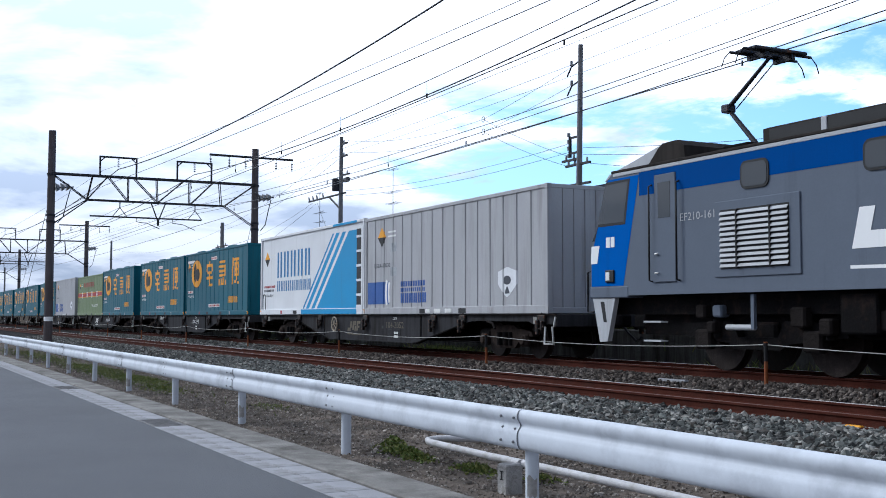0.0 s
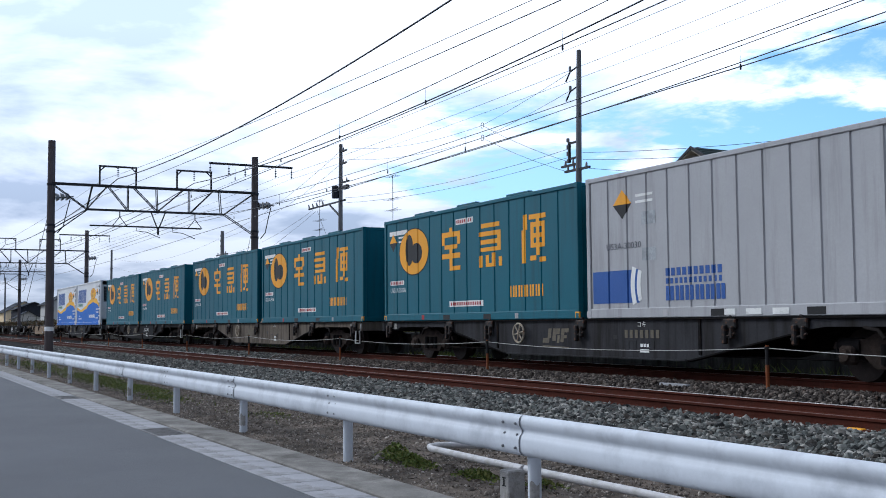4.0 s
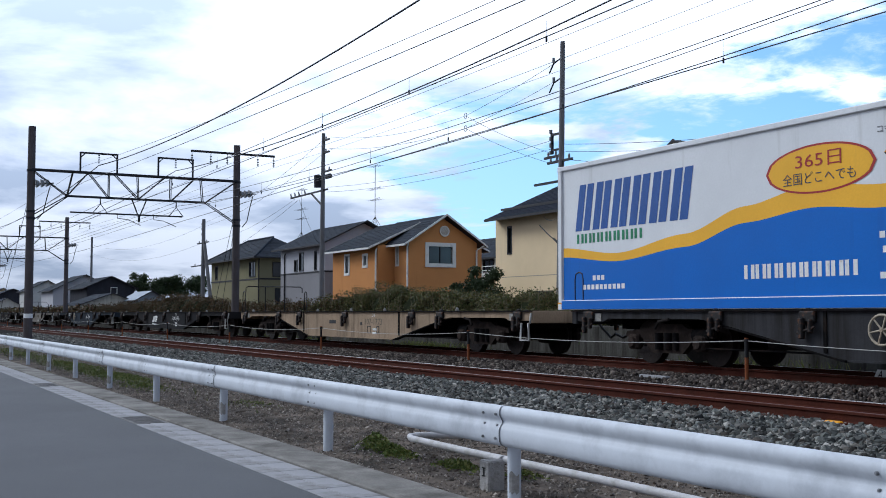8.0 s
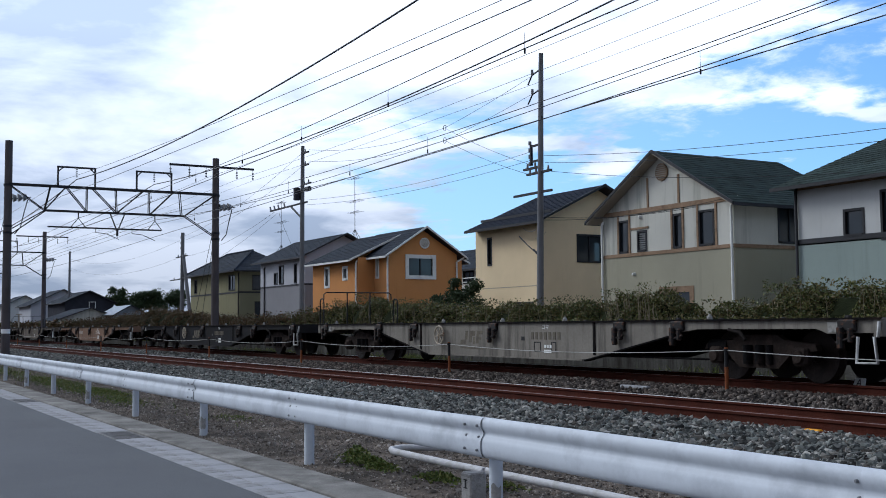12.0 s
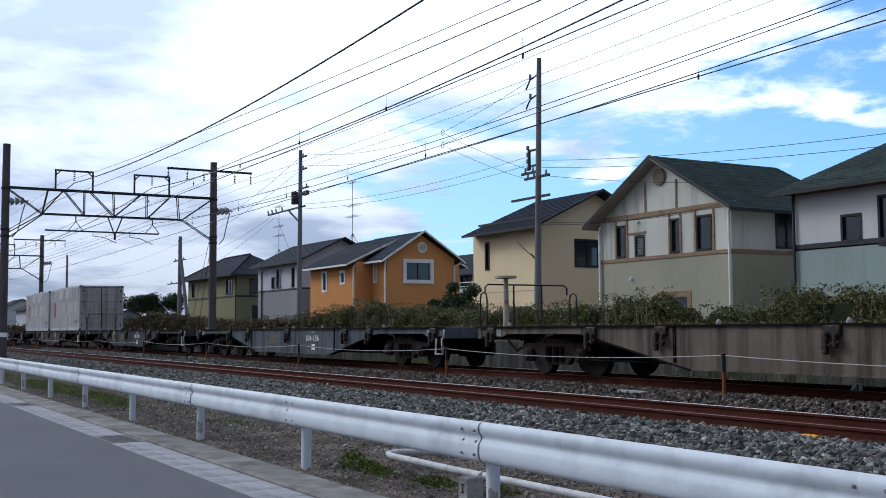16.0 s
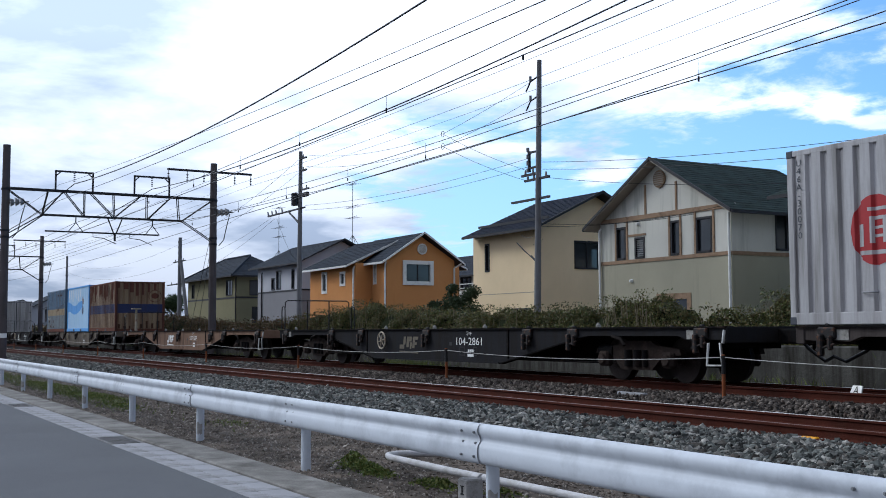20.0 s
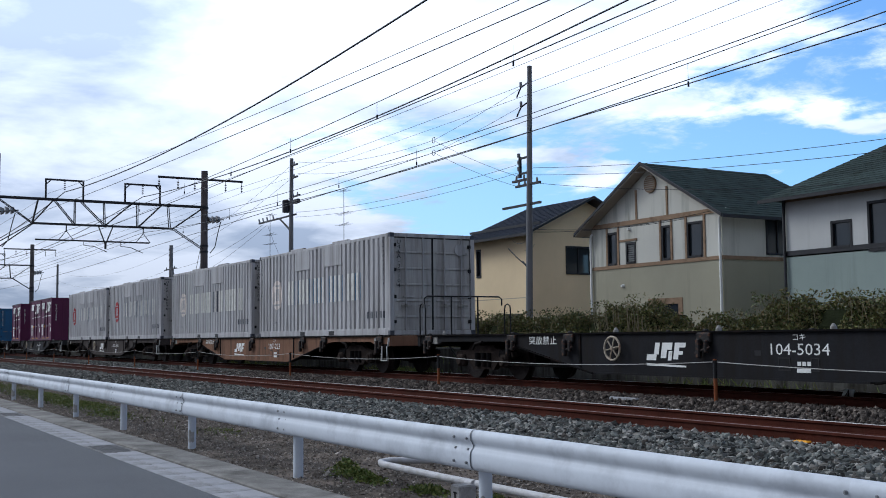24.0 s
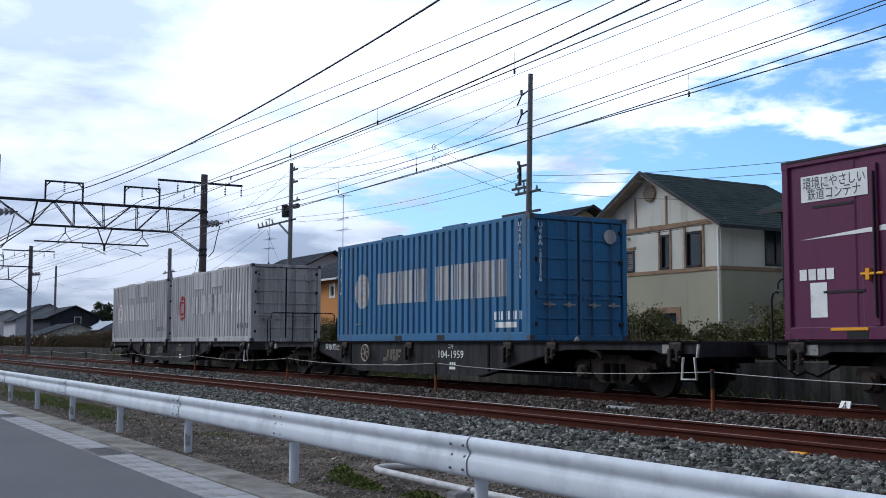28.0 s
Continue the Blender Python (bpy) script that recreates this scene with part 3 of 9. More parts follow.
    for dy in (-2.3, -1.35, -0.5, 1.1, 1.95):
        ins = Geo().tube((0, Y_R + dy, 9.55), (0, Y_R + dy, 9.02), 0.015, n=5)
        for k in range(3):
            ins.tube((0, Y_R + dy, 9.4 - 0.13 * k), (0, Y_R + dy, 9.34 - 0.13 * k), 0.06, 0.04, n=8)
        part("insulator", ins, M["porcelain"], ca)
    return gt


def step_bolts(y, zb):
    s = Geo()
    for k in range(16):
        d = 0.22 if k % 2 else -0.22
        s.tube((0, y, zb + 2 + 0.42 * k), (d * 1.3, y, zb + 2 + 0.42 * k), 0.012, n=5)
    return s


first = gantry(GX, "concrete masts with a riveted steel truss over two tracks")
for k in (1, 2, 3):
    copy_thing(first, pose(GX - 47.6 * k, 0, 0))


def wire(pts, r, label="black overhead line wire above the tracks", name="overhead_wire"):
    return solid(name, Geo().path(pts, r, 5), M["wire"], label, "wire", "overhead wires")


def span_line(y, z, sag, r, x0=GX, span=47.6, n0=-3, n1=2, steps=14, dz=0.0):
    pts = []
    for k in range(n0, n1):
        for i in range(steps + (k == n1 - 1)):
            u = i / steps
            pts.append((x0 + span * (k + u), y, z - sag * 4 * u * (1 - u)))
    return pts

# ---- houses behind the line ----
def plaster(name, col, dirt, amount=0.3):
    return mat(name, col, 0.9, var=0.08, scale=0.5, fine=40, bump=0.12, dirt=dirt, amount=amount, streak=True)


H = {
    "orange": plaster("orange_render", (0.51, 0.235, 0.09), (0.42, 0.19, 0.07), 0.12),
    "cream": plaster("cream_render", (0.72, 0.57, 0.37), (0.62, 0.5, 0.34), 0.12),
    "sage": plaster("sage_render", (0.335, 0.315, 0.24), (0.26, 0.245, 0.19), 0.2),
    "pale": plaster("pale_render", (0.56, 0.545, 0.49), (0.3, 0.3, 0.26), 0.4),
    "mint": plaster("mint_render", (0.265, 0.315, 0.295), (0.2, 0.23, 0.21), 0.3),
    "white": plaster("white_render", (0.5, 0.5, 0.49), (0.36, 0.355, 0.34), 0.3),
    "grey": plaster("grey_render", (0.23, 0.225, 0.238), (0.18, 0.177, 0.187), 0.2),
    "lilac": plaster("lilac_render", (0.42, 0.42, 0.455), (0.34, 0.34, 0.36), 0.2),
    "olive": plaster("olive_render", (0.215, 0.2, 0.125), (0.15, 0.14, 0.095), 0.2),
    "brown": mat("brown_trim", (0.285, 0.195, 0.13), 0.8, var=0.15, scale=2, dirt=(0.12, 0.08, 0.055), amount=0.3),
    "slate": mat("roof_slate", (0.032, 0.038, 0.05), 0.85, var=0.2, scale=1.2, fine=14, bump=0.15, dirt=(0.02, 0.022, 0.022), amount=0.35, rand=0.12),
    "navyslate": mat("navy_roof_slate", (0.018, 0.022, 0.034), 0.9, var=0.2, scale=1.2, fine=14, bump=0.15, dirt=(0.013, 0.015, 0.018), amount=0.35, rand=0.12),
    "greenslate": mat("green_roof_slate", (0.038, 0.053, 0.051), 0.88, var=0.22, scale=1.0, fine=14, bump=0.15, dirt=(0.02, 0.027, 0.022), amount=0.4, rand=0.12),
    "trim": mat("white_trim", (0.66, 0.66, 0.64), 0.6, var=0.08, scale=2, dirt=(0.4, 0.4, 0.38), amount=0.2),
    "dark": mat("dark_trim", (0.03, 0.03, 0.034), 0.6, var=0.15),
    "frame": mat("black_window_frame", (0.02, 0.02, 0.023), 0.55, var=0.1, bump=0),
    "eave": mat("eave_underside", (0.36, 0.32, 0.27), 0.9, var=0.15),
}


def wall_mesh(x0, x1, z0, z1, holes, y, t=0.15):
    """A wall in the x-z plane with rectangular openings, thickness t towards +y, as one closed sheet."""
    xs = sorted({x0, x1, *[h[0] for h in holes], *[h[1] for h in holes]})
    zs = sorted({z0, z1, *[h[2] for h in holes], *[h[3] for h in holes]})
    nx, nz = len(xs) - 1, len(zs) - 1
    def full(i, k):
        if not (0 <= i < nx and 0 <= k < nz):
            return False
        return not any(h[0] <= xs[i] and xs[i + 1] <= h[1] and h[2] <= zs[k] and zs[k + 1] <= h[3] for h in holes)
    v, f = [], []
    where = {}
    def at(i, k, d):
        if (i, k, d) not in where:
            where[i, k, d] = len(v)
            v.append((xs[i], y + d * t, zs[k]))
        return where[i, k, d]
    for i in range(nx):
        for k in range(nz):
            if not full(i, k):
                continue
            for d in (0, 1):
                f.append(tuple(at(a, b, d) for a, b in ((i, k), (i + 1, k), (i + 1, k + 1), (i, k + 1))))
            for ok, p, q in ((full(i - 1, k), (i, k), (i, k + 1)), (full(i + 1, k), (i + 1, k), (i + 1, k + 1)), (full(i, k - 1), (i, k), (i + 1, k)), (full(i, k + 1), (i, k + 1), (i + 1, k + 1))):
                if not ok:
                    f.append((at(*p, 0), at(*q, 0), at(*q, 1), at(*p, 1)))
    return Geo().add(v, f)


def window(parent, x0, x1, z0, z1, y, frame_mat, sash=True, turn=False, shutter=False, f=0.036, proud=0.02):
    """A framed window in an opening of a wall that faces -y (turn: the wall faces +x and y is the wall's x)."""
    def to(g):
        if turn:
            g.v = [(2 * y - q[1], q[0], q[2]) for q in g.v]
        return g
    fr = Geo()
    fr.box(x0 - f, x0 + f, y - proud, y + 0.09, z0 - f, z1 + f).box(x1 - f, x1 + f, y - proud, y + 0.09, z0 - f, z1 + f)
    fr.box(x0 + f, x1 - f, y - proud, y + 0.09, z1 - f, z1 + f).box(x0 + f, x1 - f, y - proud - 0.02, y + 0.09, z0 - f, z0 + f)
    w = part("window", to(fr), frame_mat, parent)
    if sash:
        m = (x0 + x1) / 2
        part("sash_bar", to(Geo().box(m - 0.025, m + 0.025, y + 0.02, y + 0.07, z0 + f, z1 - f)), H["frame"], w)
    if shutter:
        sl = Geo()
        k = z0 + f
        while k < z1 - f - 0.04:
            sl.add([(x0 + f, y + 0.06, k), (x1 - f, y + 0.06, k), (x1 - f, y + 0.01, k + 0.05), (x0 + f, y + 0.01, k + 0.05)], [(0, 1, 2, 3)])
            sl.add([(x0 + f, y + 0.066, k), (x1 - f, y + 0.066, k), (x1 - f, y + 0.016, k + 0.05), (x0 + f, y + 0.016, k + 0.05)], [(3, 2, 1, 0)])
            k += 0.075
        part("louvre_slats", to(sl), H["trim"], w)
    part("pane", to(Geo().box(x0 + f, x1 - f, y + 0.06, y + 0.068, z0 + f, z1 - f)), M["glass"], w)
    return w


def roof_slab(a, b, c, d, t=0.1):
    """A sloping roof plane through four corners, thickness t below it."""
    up = (Vector(b) - Vector(a)).cross(Vector(d) - Vector(a)).normalized()
    if up.z < 0:
        up = -up
    top = [Vector(p) for p in (a, b, c, d)]
    low = [p - up * t for p in top]
    return Geo().add(top + low, [(0, 1, 2, 3), (7, 6, 5, 4), (0, 4, 5, 1), (1, 5, 6, 2), (2, 6, 7, 3), (3, 7, 4, 0)])


def slates(parent, a, b, c, d, rows, material):
    """Courses of roofing laid over the plane a-b (eave) to d-c (ridge), each lifted at its lower edge."""
    a, b, c, d = (Vector(p) for p in (a, b, c, d))
    up = (b - a).cross(d - a).normalized()
    if up.z < 0:
        up = -up
    for k in range(rows):
        u, w = k / rows, (k + 1.0) / rows
        p, q, r, s = a.lerp(d, u), b.lerp(c, u), b.lerp(c, w), a.lerp(d, w)
        g = Geo().add([p + up * 0.016, q + up * 0.016, r + up * 0.005, s + up * 0.005, p, q, r, s], [(0, 1, 2, 3), (0, 4, 5, 1), (0, 3, 7, 4), (1, 5, 6, 2)])
        part("slate_course", g, material, parent)


def gable_y(h, x0, x1, y0, y1, ze, zr, over=0.55, material=None, rows=11, hip=0.0, fascia=None):
    """A gabled roof whose ridge runs along y; hip: the ridge's far end is cut back by so much."""
    m, xm = material or H["slate"], (x0 + x1) / 2
    k = (zr - ze) / (xm - x0)
    zo = ze - k * over
    ya, yb, yr = y0 - over, y1 + over, y1 + over - hip
    for s, xe in ((0, x0 - over), (1, x1 + over)):
        e = [(xe, ya, zo), (xe, yb, zo), (xm, yr, zr), (xm, ya, zr)]
        r = part("roof", roof_slab(*e), H["eave"], h)
        slates(r, *e, rows, m)
        part("gutter", Geo().box(xe - 0.06 if s == 0 else xe, xe if s == 0 else xe + 0.06, ya, yb, zo - 0.1, zo + 0.0), fascia or H["dark"], h)
        # barge board on the front gable
        b = [(xe, ya - 0.03, zo - 0.07), (xe, ya - 0.03, zo + 0.03), (xm, ya - 0.03, zr + 0.04), (xm, ya - 0.03, zr - 0.07)]
        part("barge_board", Geo().add(b + [(p[0], ya + 0.02, p[2]) for p in b], [(0, 1, 2, 3), (7, 6, 5, 4), (0, 4, 5, 1), (3, 2, 6, 7), (0, 3, 7, 4), (1, 5, 6, 2)]), fascia or H["dark"], h)
    if hip:
        e = [(x0 - over, yb, zo), (x1 + over, yb, zo), (xm, yr, zr), (xm, yr, zr)]
        part("hip_end", Geo().add([Vector(p) for p in e[:3]], [(0, 1, 2)]), m, h)


def gable_x(h, x0, x1, y0, y1, ze, zr, over=0.55, material=None, rows=11, hip=0.0, fascia=None):
    """A gabled roof whose ridge runs along x; hip: the ridge's left end is cut back by so much."""
    m, ym = material or H["slate"], (y0 + y1) / 2
    k = (zr - ze) / (ym - y0)
    zo = ze - k * over
    xa, xb, xr = x0 - over, x1 + over, x0 - over + hip
    for s, ye in ((0, y0 - over), (1, y1 + over)):
        e = [(xa, ye, zo), (xb, ye, zo), (xb, ym, zr), (xr, ym, zr)]
        r = part("roof", roof_slab(*e, t=0.07), H["dark"], h)
        slates(r, *e, rows, m)
        part("gutter", Geo().box(xa, xb, ye - 0.06 if s == 0 else ye, ye if s == 0 else ye + 0.06, zo - 0.1, zo), fascia or H["dark"], h)
        b = [(xb + 0.02, ye, zo - 0.07), (xb + 0.02, ye, zo + 0.03), (xb + 0.02, ym, zr + 0.04), (xb + 0.02, ym, zr - 0.07)]
        part("barge_board", Geo().add(b + [(xb - 0.03, p[1], p[2]) for p in b], [(0, 1, 2, 3), (7, 6, 5, 4), (0, 4, 5, 1), (3, 2, 6, 7), (0, 3, 7, 4), (1, 5, 6, 2)]), fascia or H["dark"], h)
    if hip:
        part("hip_end", Geo().add([(xa, y0 - over, zo), (xa, y1 + over, zo), (xr, ym, zr)], [(0, 1, 2)]), m, h)


def storey_walls(h, x0, x1, y0, y1, z0, z1, m, front=(), right=(), back=True):
    """Four walls with openings in the front (x, x, z, z) and the right side (y, y, z, z)."""
    part("wall", wall_mesh(x0, x1, z0, z1, front, y0), m, h)
    g = wall_mesh(y0 + 0.15, y1, z0, z1, right, 0.0)
    g.v = [(x1 - q[1], q[0], q[2]) for q in g.v]
    part("wall", g, m, h)
    part("wall", Geo().box(x0, x0 + 0.15, y0 + 0.15, y1, z0, z1), m, h)
    part("wall", Geo().box(x0 + 0.15, x1 - 0.15, y1 - 0.15, y1, z0, z1), m, h)
    part("floor_slab", Geo().box(x0 + 0.16, x1 - 0.16, y0 + 0.16, y1 - 0.16, z0 + 0.02, z0 + 0.1), H["eave"], h)


def downpipe(h, x, y, z0, z1, m, r=0.045):
    part("downpipe", Geo().path([(x, y + 0.3, z1 + 0.25), (x, y + 0.02, z1), (x, y, z1 - 0.1), (x, y, z0)], r, 7), m, h)


BASE = 0.78


def green_house():
    h = thing("house", "two-storey sage and cream house with dark green gabled roof", "house", group="houses behind the railway")
    x0, x1, y0, y1 = -32.05, -25.42, 25.0, 30.6
    up = [(-31.1, -30.62, 4.1, 5.2), (-30.08, -29.62, 4.1, 4.78), (-28.2, -27.8, 4.1, 5.2), (-26.98, -26.32, 4.1, 5.2)]
    storey_walls(h, x0, x1, y0, y1, BASE, 3.93, H["sage"], [(-28.9, -27.4, 0.9, 2.7)])
    storey_walls(h, x0, x1, y0, y1, 4.05, 5.5, H["pale"], up, [(26.95, 28.0, 4.15, 5.3)])
    part("band", Geo().box(x0 - 0.03, x1 + 0.03, y0 - 0.03, y1, 3.93, 4.05), H["brown"], h)
    part("gable", Geo().extrude([(x0, 5.5), (x1, 5.5), ((x0 + x1) / 2, 7.33)], y0, y0 + 0.15, "y"), H["pale"], h)
    part("tie_beam", Geo().box(x0 + 0.1, x1 - 0.1, y0 - 0.035, y0 - 0.001, 5.42, 5.58), H["brown"], h)
    for x, z1 in ((-31.15, 5.42), (-30.52, 5.42), (-29.5, 6.6), (-28.3, 5.42), (-27.75, 5.42), (-27.93, 6.55), (-27.05, 5.42), (-26.2, 5.42)):
        part("timber", Geo().box(x - 0.042, x + 0.042, y0 - 0.03, y0 - 0.001, 4.05 if z1 < 6 else 5.58, z1), H["brown"], h)
    part("rail_trim", Geo().box(-30.5, -29.5, y0 - 0.03, y0 - 0.001, 4.86, 4.93), H["brown"], h)
    for k, (a, b, c, d) in enumerate(up):
        window(h, a, b, c, d, y0, H["frame"], sash=False, shutter=k == 1)
    window(h, -28.9, -27.4, 0.9, 2.7, y0, H["brown"], sash=False, f=0.1)
    window(h, 26.95, 28.0, 4.15, 5.3, x1, H["frame"], turn=True)
    v = part("attic_vent", Geo().disc((-28.73, y0 - 0.03, 6.72), 0.3, n=28, depth=0.06), H["brown"], h)
    sl = Geo()
    for k in range(7):
        z = 6.5 + 0.07 * k
        w = math.sqrt(max(0.01, 0.26 ** 2 - (z - 6.72) ** 2))
        sl.box(-28.73 - w, -28.73 + w, y0 - 0.085, y0 - 0.06, z, z + 0.03)
    part("vent_slats", sl, H["eave"], v)
    gable_y(h, x0, x1, y0, y1, 5.55, 7.42, 0.45, H["greenslate"], 22, hip=0.5, fascia=H["dark"])
    downpipe(h, x1 - 0.04, y0 - 0.07, BASE, 5.3, H["trim"])
    downpipe(h, x0 + 0.03, y0 - 0.07, BASE, 5.2, H["trim"])
    for x, z in ((-30.3, 3.3), (-29.9, 5.28)):
        part("lamp_dome", Geo().tube((x, y0, z), (x, y0 - 0.1, z), 0.07, 0.04, n=10), H["trim"], h)
    return h


def cream_house():
    h = thing("house", "two-storey cream rendered house with dark slate roof", "house", group="houses behind the railway")
    x0, x1, y0, y1 = -41.0, -35.9, 25.0, 30.4
    storey_walls(h, x0, x1, y0, y1, BASE, 5.8, H["cream"], [(-40.0, -39.7, 4.11, 5.25), (-38.0, -36.6, 1.2, 2.45)], [(26.7, 27.95, 4.09, 5.17), (28.6, 29.2, 4.2, 5.1)])
    window(h, -40.0, -39.7, 4.11, 5.25, y0, H["frame"], sash=False)
    window(h, -38.0, -36.6, 1.2, 2.45, y0, H["frame"])
    window(h, 26.7, 27.95, 4.09, 5.17, x1, H["frame"], turn=True)
    window(h, 28.6, 29.2, 4.2, 5.1, x1, H["frame"], turn=True, sash=False)
    part("curtain", Geo().box(x1 - 0.2, x1 - 0.16, 26.74, 27.3, 4.12, 5.14), M["curtain"], h)
    part("gable", Geo().extrude([(y0, 5.8), (y1, 5.8), ((y0 + y1) / 2, 7.08)], x1 - 0.15, x1, "x"), H["cream"], h)
    gable_x(h, x0 + 0.7, x1, y0, y1, 5.9, 7.2, 0.6, H["navyslate"], 18, hip=0.9)
    part("storey_groove", Geo().box(x0 - 0.004, x1 + 0.004, y0 - 0.006, y0 - 0.001, 3.1, 3.13), H["eave"], h)
    part("snow_guard", Geo().box(-40.9, -35.6, 25.2, 25.24, 6.02, 6.12), H["dark"], h)
    return h


def mint_house():
    h = thing("house", "two-storey white and mint house with dark hipped roof", "house", group="houses behind the railway")
    x0, x1, y0, y1 = -22.88, -15.5, 25.0, 31.0
    up = [(-21.15, -20.5, 3.97, 4.68), (-19.9, -18.6, 3.8, 5.1)]
    storey_walls(h, x0, x1, y0, y1, BASE, 3.84, H["mint"])
    storey_walls(h, x0, x1, y0, y1, 3.98, 5.72, H["white"], up)
    part("band", Geo().box(x0 - 0.03, x1 + 0.03, y0 - 0.03, y1, 3.84, 3.98), H["dark"], h)
    for k, (a, b, c, d) in enumerate(up):
        window(h, a, b, c, d, y0, H["frame"], sash=k == 1)
    part("frieze", Geo().box(x0 - 0.02, x1, y0 - 0.02, y0, 5.42, 5.52), H["brown"], h)
    gable_x(h, x0, x1, y0, y1, 5.78, 7.4, 0.5, H["greenslate"], 22, hip=2.8)
    downpipe(h, x0 + 0.05, y0 - 0.07, BASE, 5.45, H["dark"])
    return h


def orange_house():
    h = thing("house", "two-storey orange rendered house with white trim and slate roof", "house", group="houses behind the railway")
    # a long wing, then a short block whose gable looks along the line
    a0, a1, b0, b1 = -59.13, -53.02, 25.0, 31.4
    ws = [(-57.41, -56.79, 3.76, 4.84), (-54.95, -54.37, 4.1, 4.75)]
    storey_walls(h, a0, a1, b0, b1, BASE, 5.2, H["orange"], ws)
    for a, b, c, d in ws:
        window(h, a, b, c, d, b0, H["trim"], sash=False, f=0.07)
    part("gable", Geo().extrude([(b0, 5.2), (b1, 5.2), ((b0 + b1) / 2, 6.5)], a1 - 0.65, a1 - 0.5, "x"), H["orange"], h)
    gable_x(h, a0, a1 - 0.5, b0, b1, 5.3, 6.78, 0.5, H["slate"], 14, fascia=H["trim"])
    x0, x1, y0, y1 = -53.0, -51.22, 25.94, 30.03
    storey_walls(h, x0, x1, y0, y1, BASE, 5.35, H["orange"], [(-52.75, -52.45, 4.12, 5.14)], [(26.98, 28.62, 4.1, 5.2)])
    window(h, -52.75, -52.45, 4.12, 5.14, y0, H["trim"], sash=False, f=0.06)
    window(h, 26.98, 28.62, 4.1, 5.2, x1, H["trim"], turn=True, f=0.1, proud=0.06)
    part("curtain", Geo().extrude([(x1 - 0.2 - (0.03 if i % 2 else 0), 27.05 + 0.08 * i) for i in range(10)] + [(x1 - 0.3, 27.8), (x1 - 0.3, 27.05)], 4.15, 5.15, "z"), M["curtain"], h)
    ym = (y0 + y1) / 2
    part("gable", Geo().extrude([(y0, 5.35), (y1, 5.35), (ym, 6.6)], x1 - 0.15, x1, "x"), H["orange"], h)
    vg = Geo().tube((x1 + 0.002, ym + 0.05, 5.92), (x1 + 0.06, ym + 0.05, 5.92), 0.29, n=28)
    v = part("attic_vent", vg, H["trim"], h)
    sl = Geo()
    for k in range(7):
        z = 5.72 + 0.06 * k
        w = math.sqrt(max(0.004, 0.22 ** 2 - (z - 5.91) ** 2))
        sl.box(x1 + 0.06, x1 + 0.075, ym + 0.05 - w, ym + 0.05 + w, z, z + 0.03)
    part("vent_slats", sl, H["eave"], v)
    gable_x(h, x0 - 3.4, x1, y0, y1, 5.45, 6.78, 0.42, H["slate"], 10, fascia=H["trim"])
    for x, y, z in ((a1 - 0.12, b0 - 0.07, 4.95), (x1 - 0.05, y0 - 0.07, 5.15)):
        downpipe(h, x, y, BASE, z, H["trim"], 0.05)
    part("downpipe", Geo().path([(x1 + 0.3, y1 + 0.3, 5.2), (x1 + 0.07, y1 - 0.05, 4.95), (x1 + 0.07, y1 - 0.05, BASE)], 0.05, 7), H["trim"], h)
    return h


def grey_house():
    h = thing("house", "two-storey house, white above grey, dark gabled roof", "house", group="houses behind the railway")
    x0, x1, y0, y1 = -73.2, -65.2, 27.0, 32.5
    up = [(-70.55, -69.9, 4.4, 5.15), (-69.65, -68.83, 4.4, 5.6), (-66.94, -66.5, 4.38, 5.6)]
    storey_walls(h, x0, x1, y0, y1, BASE, 4.2, H["grey"])
    storey_walls(h, x0, x1, y0, y1, 4.3, 6.1, H["lilac"], up)
    part("band", Geo().box(x0 - 0.03, x1 + 0.03, y0 - 0.03, y1, 4.2, 4.3), H["dark"], h)
    for a, b, c, d in up:
        window(h, a, b, c, d, y0, H["frame"], sash=False)
    part("gable", Geo().extrude([(y0, 6.1), (y1, 6.1), ((y0 + y1) / 2, 7.4)], x1 - 0.15, x1, "x"), H["lilac"], h)
    gable_x(h, x0, x1, y0, y1, 6.2, 7.55, 0.5, H["slate"], 13)
    downpipe(h, x0 + 0.9, y0 - 0.06, BASE, 5.6, H["dark"])
    return h


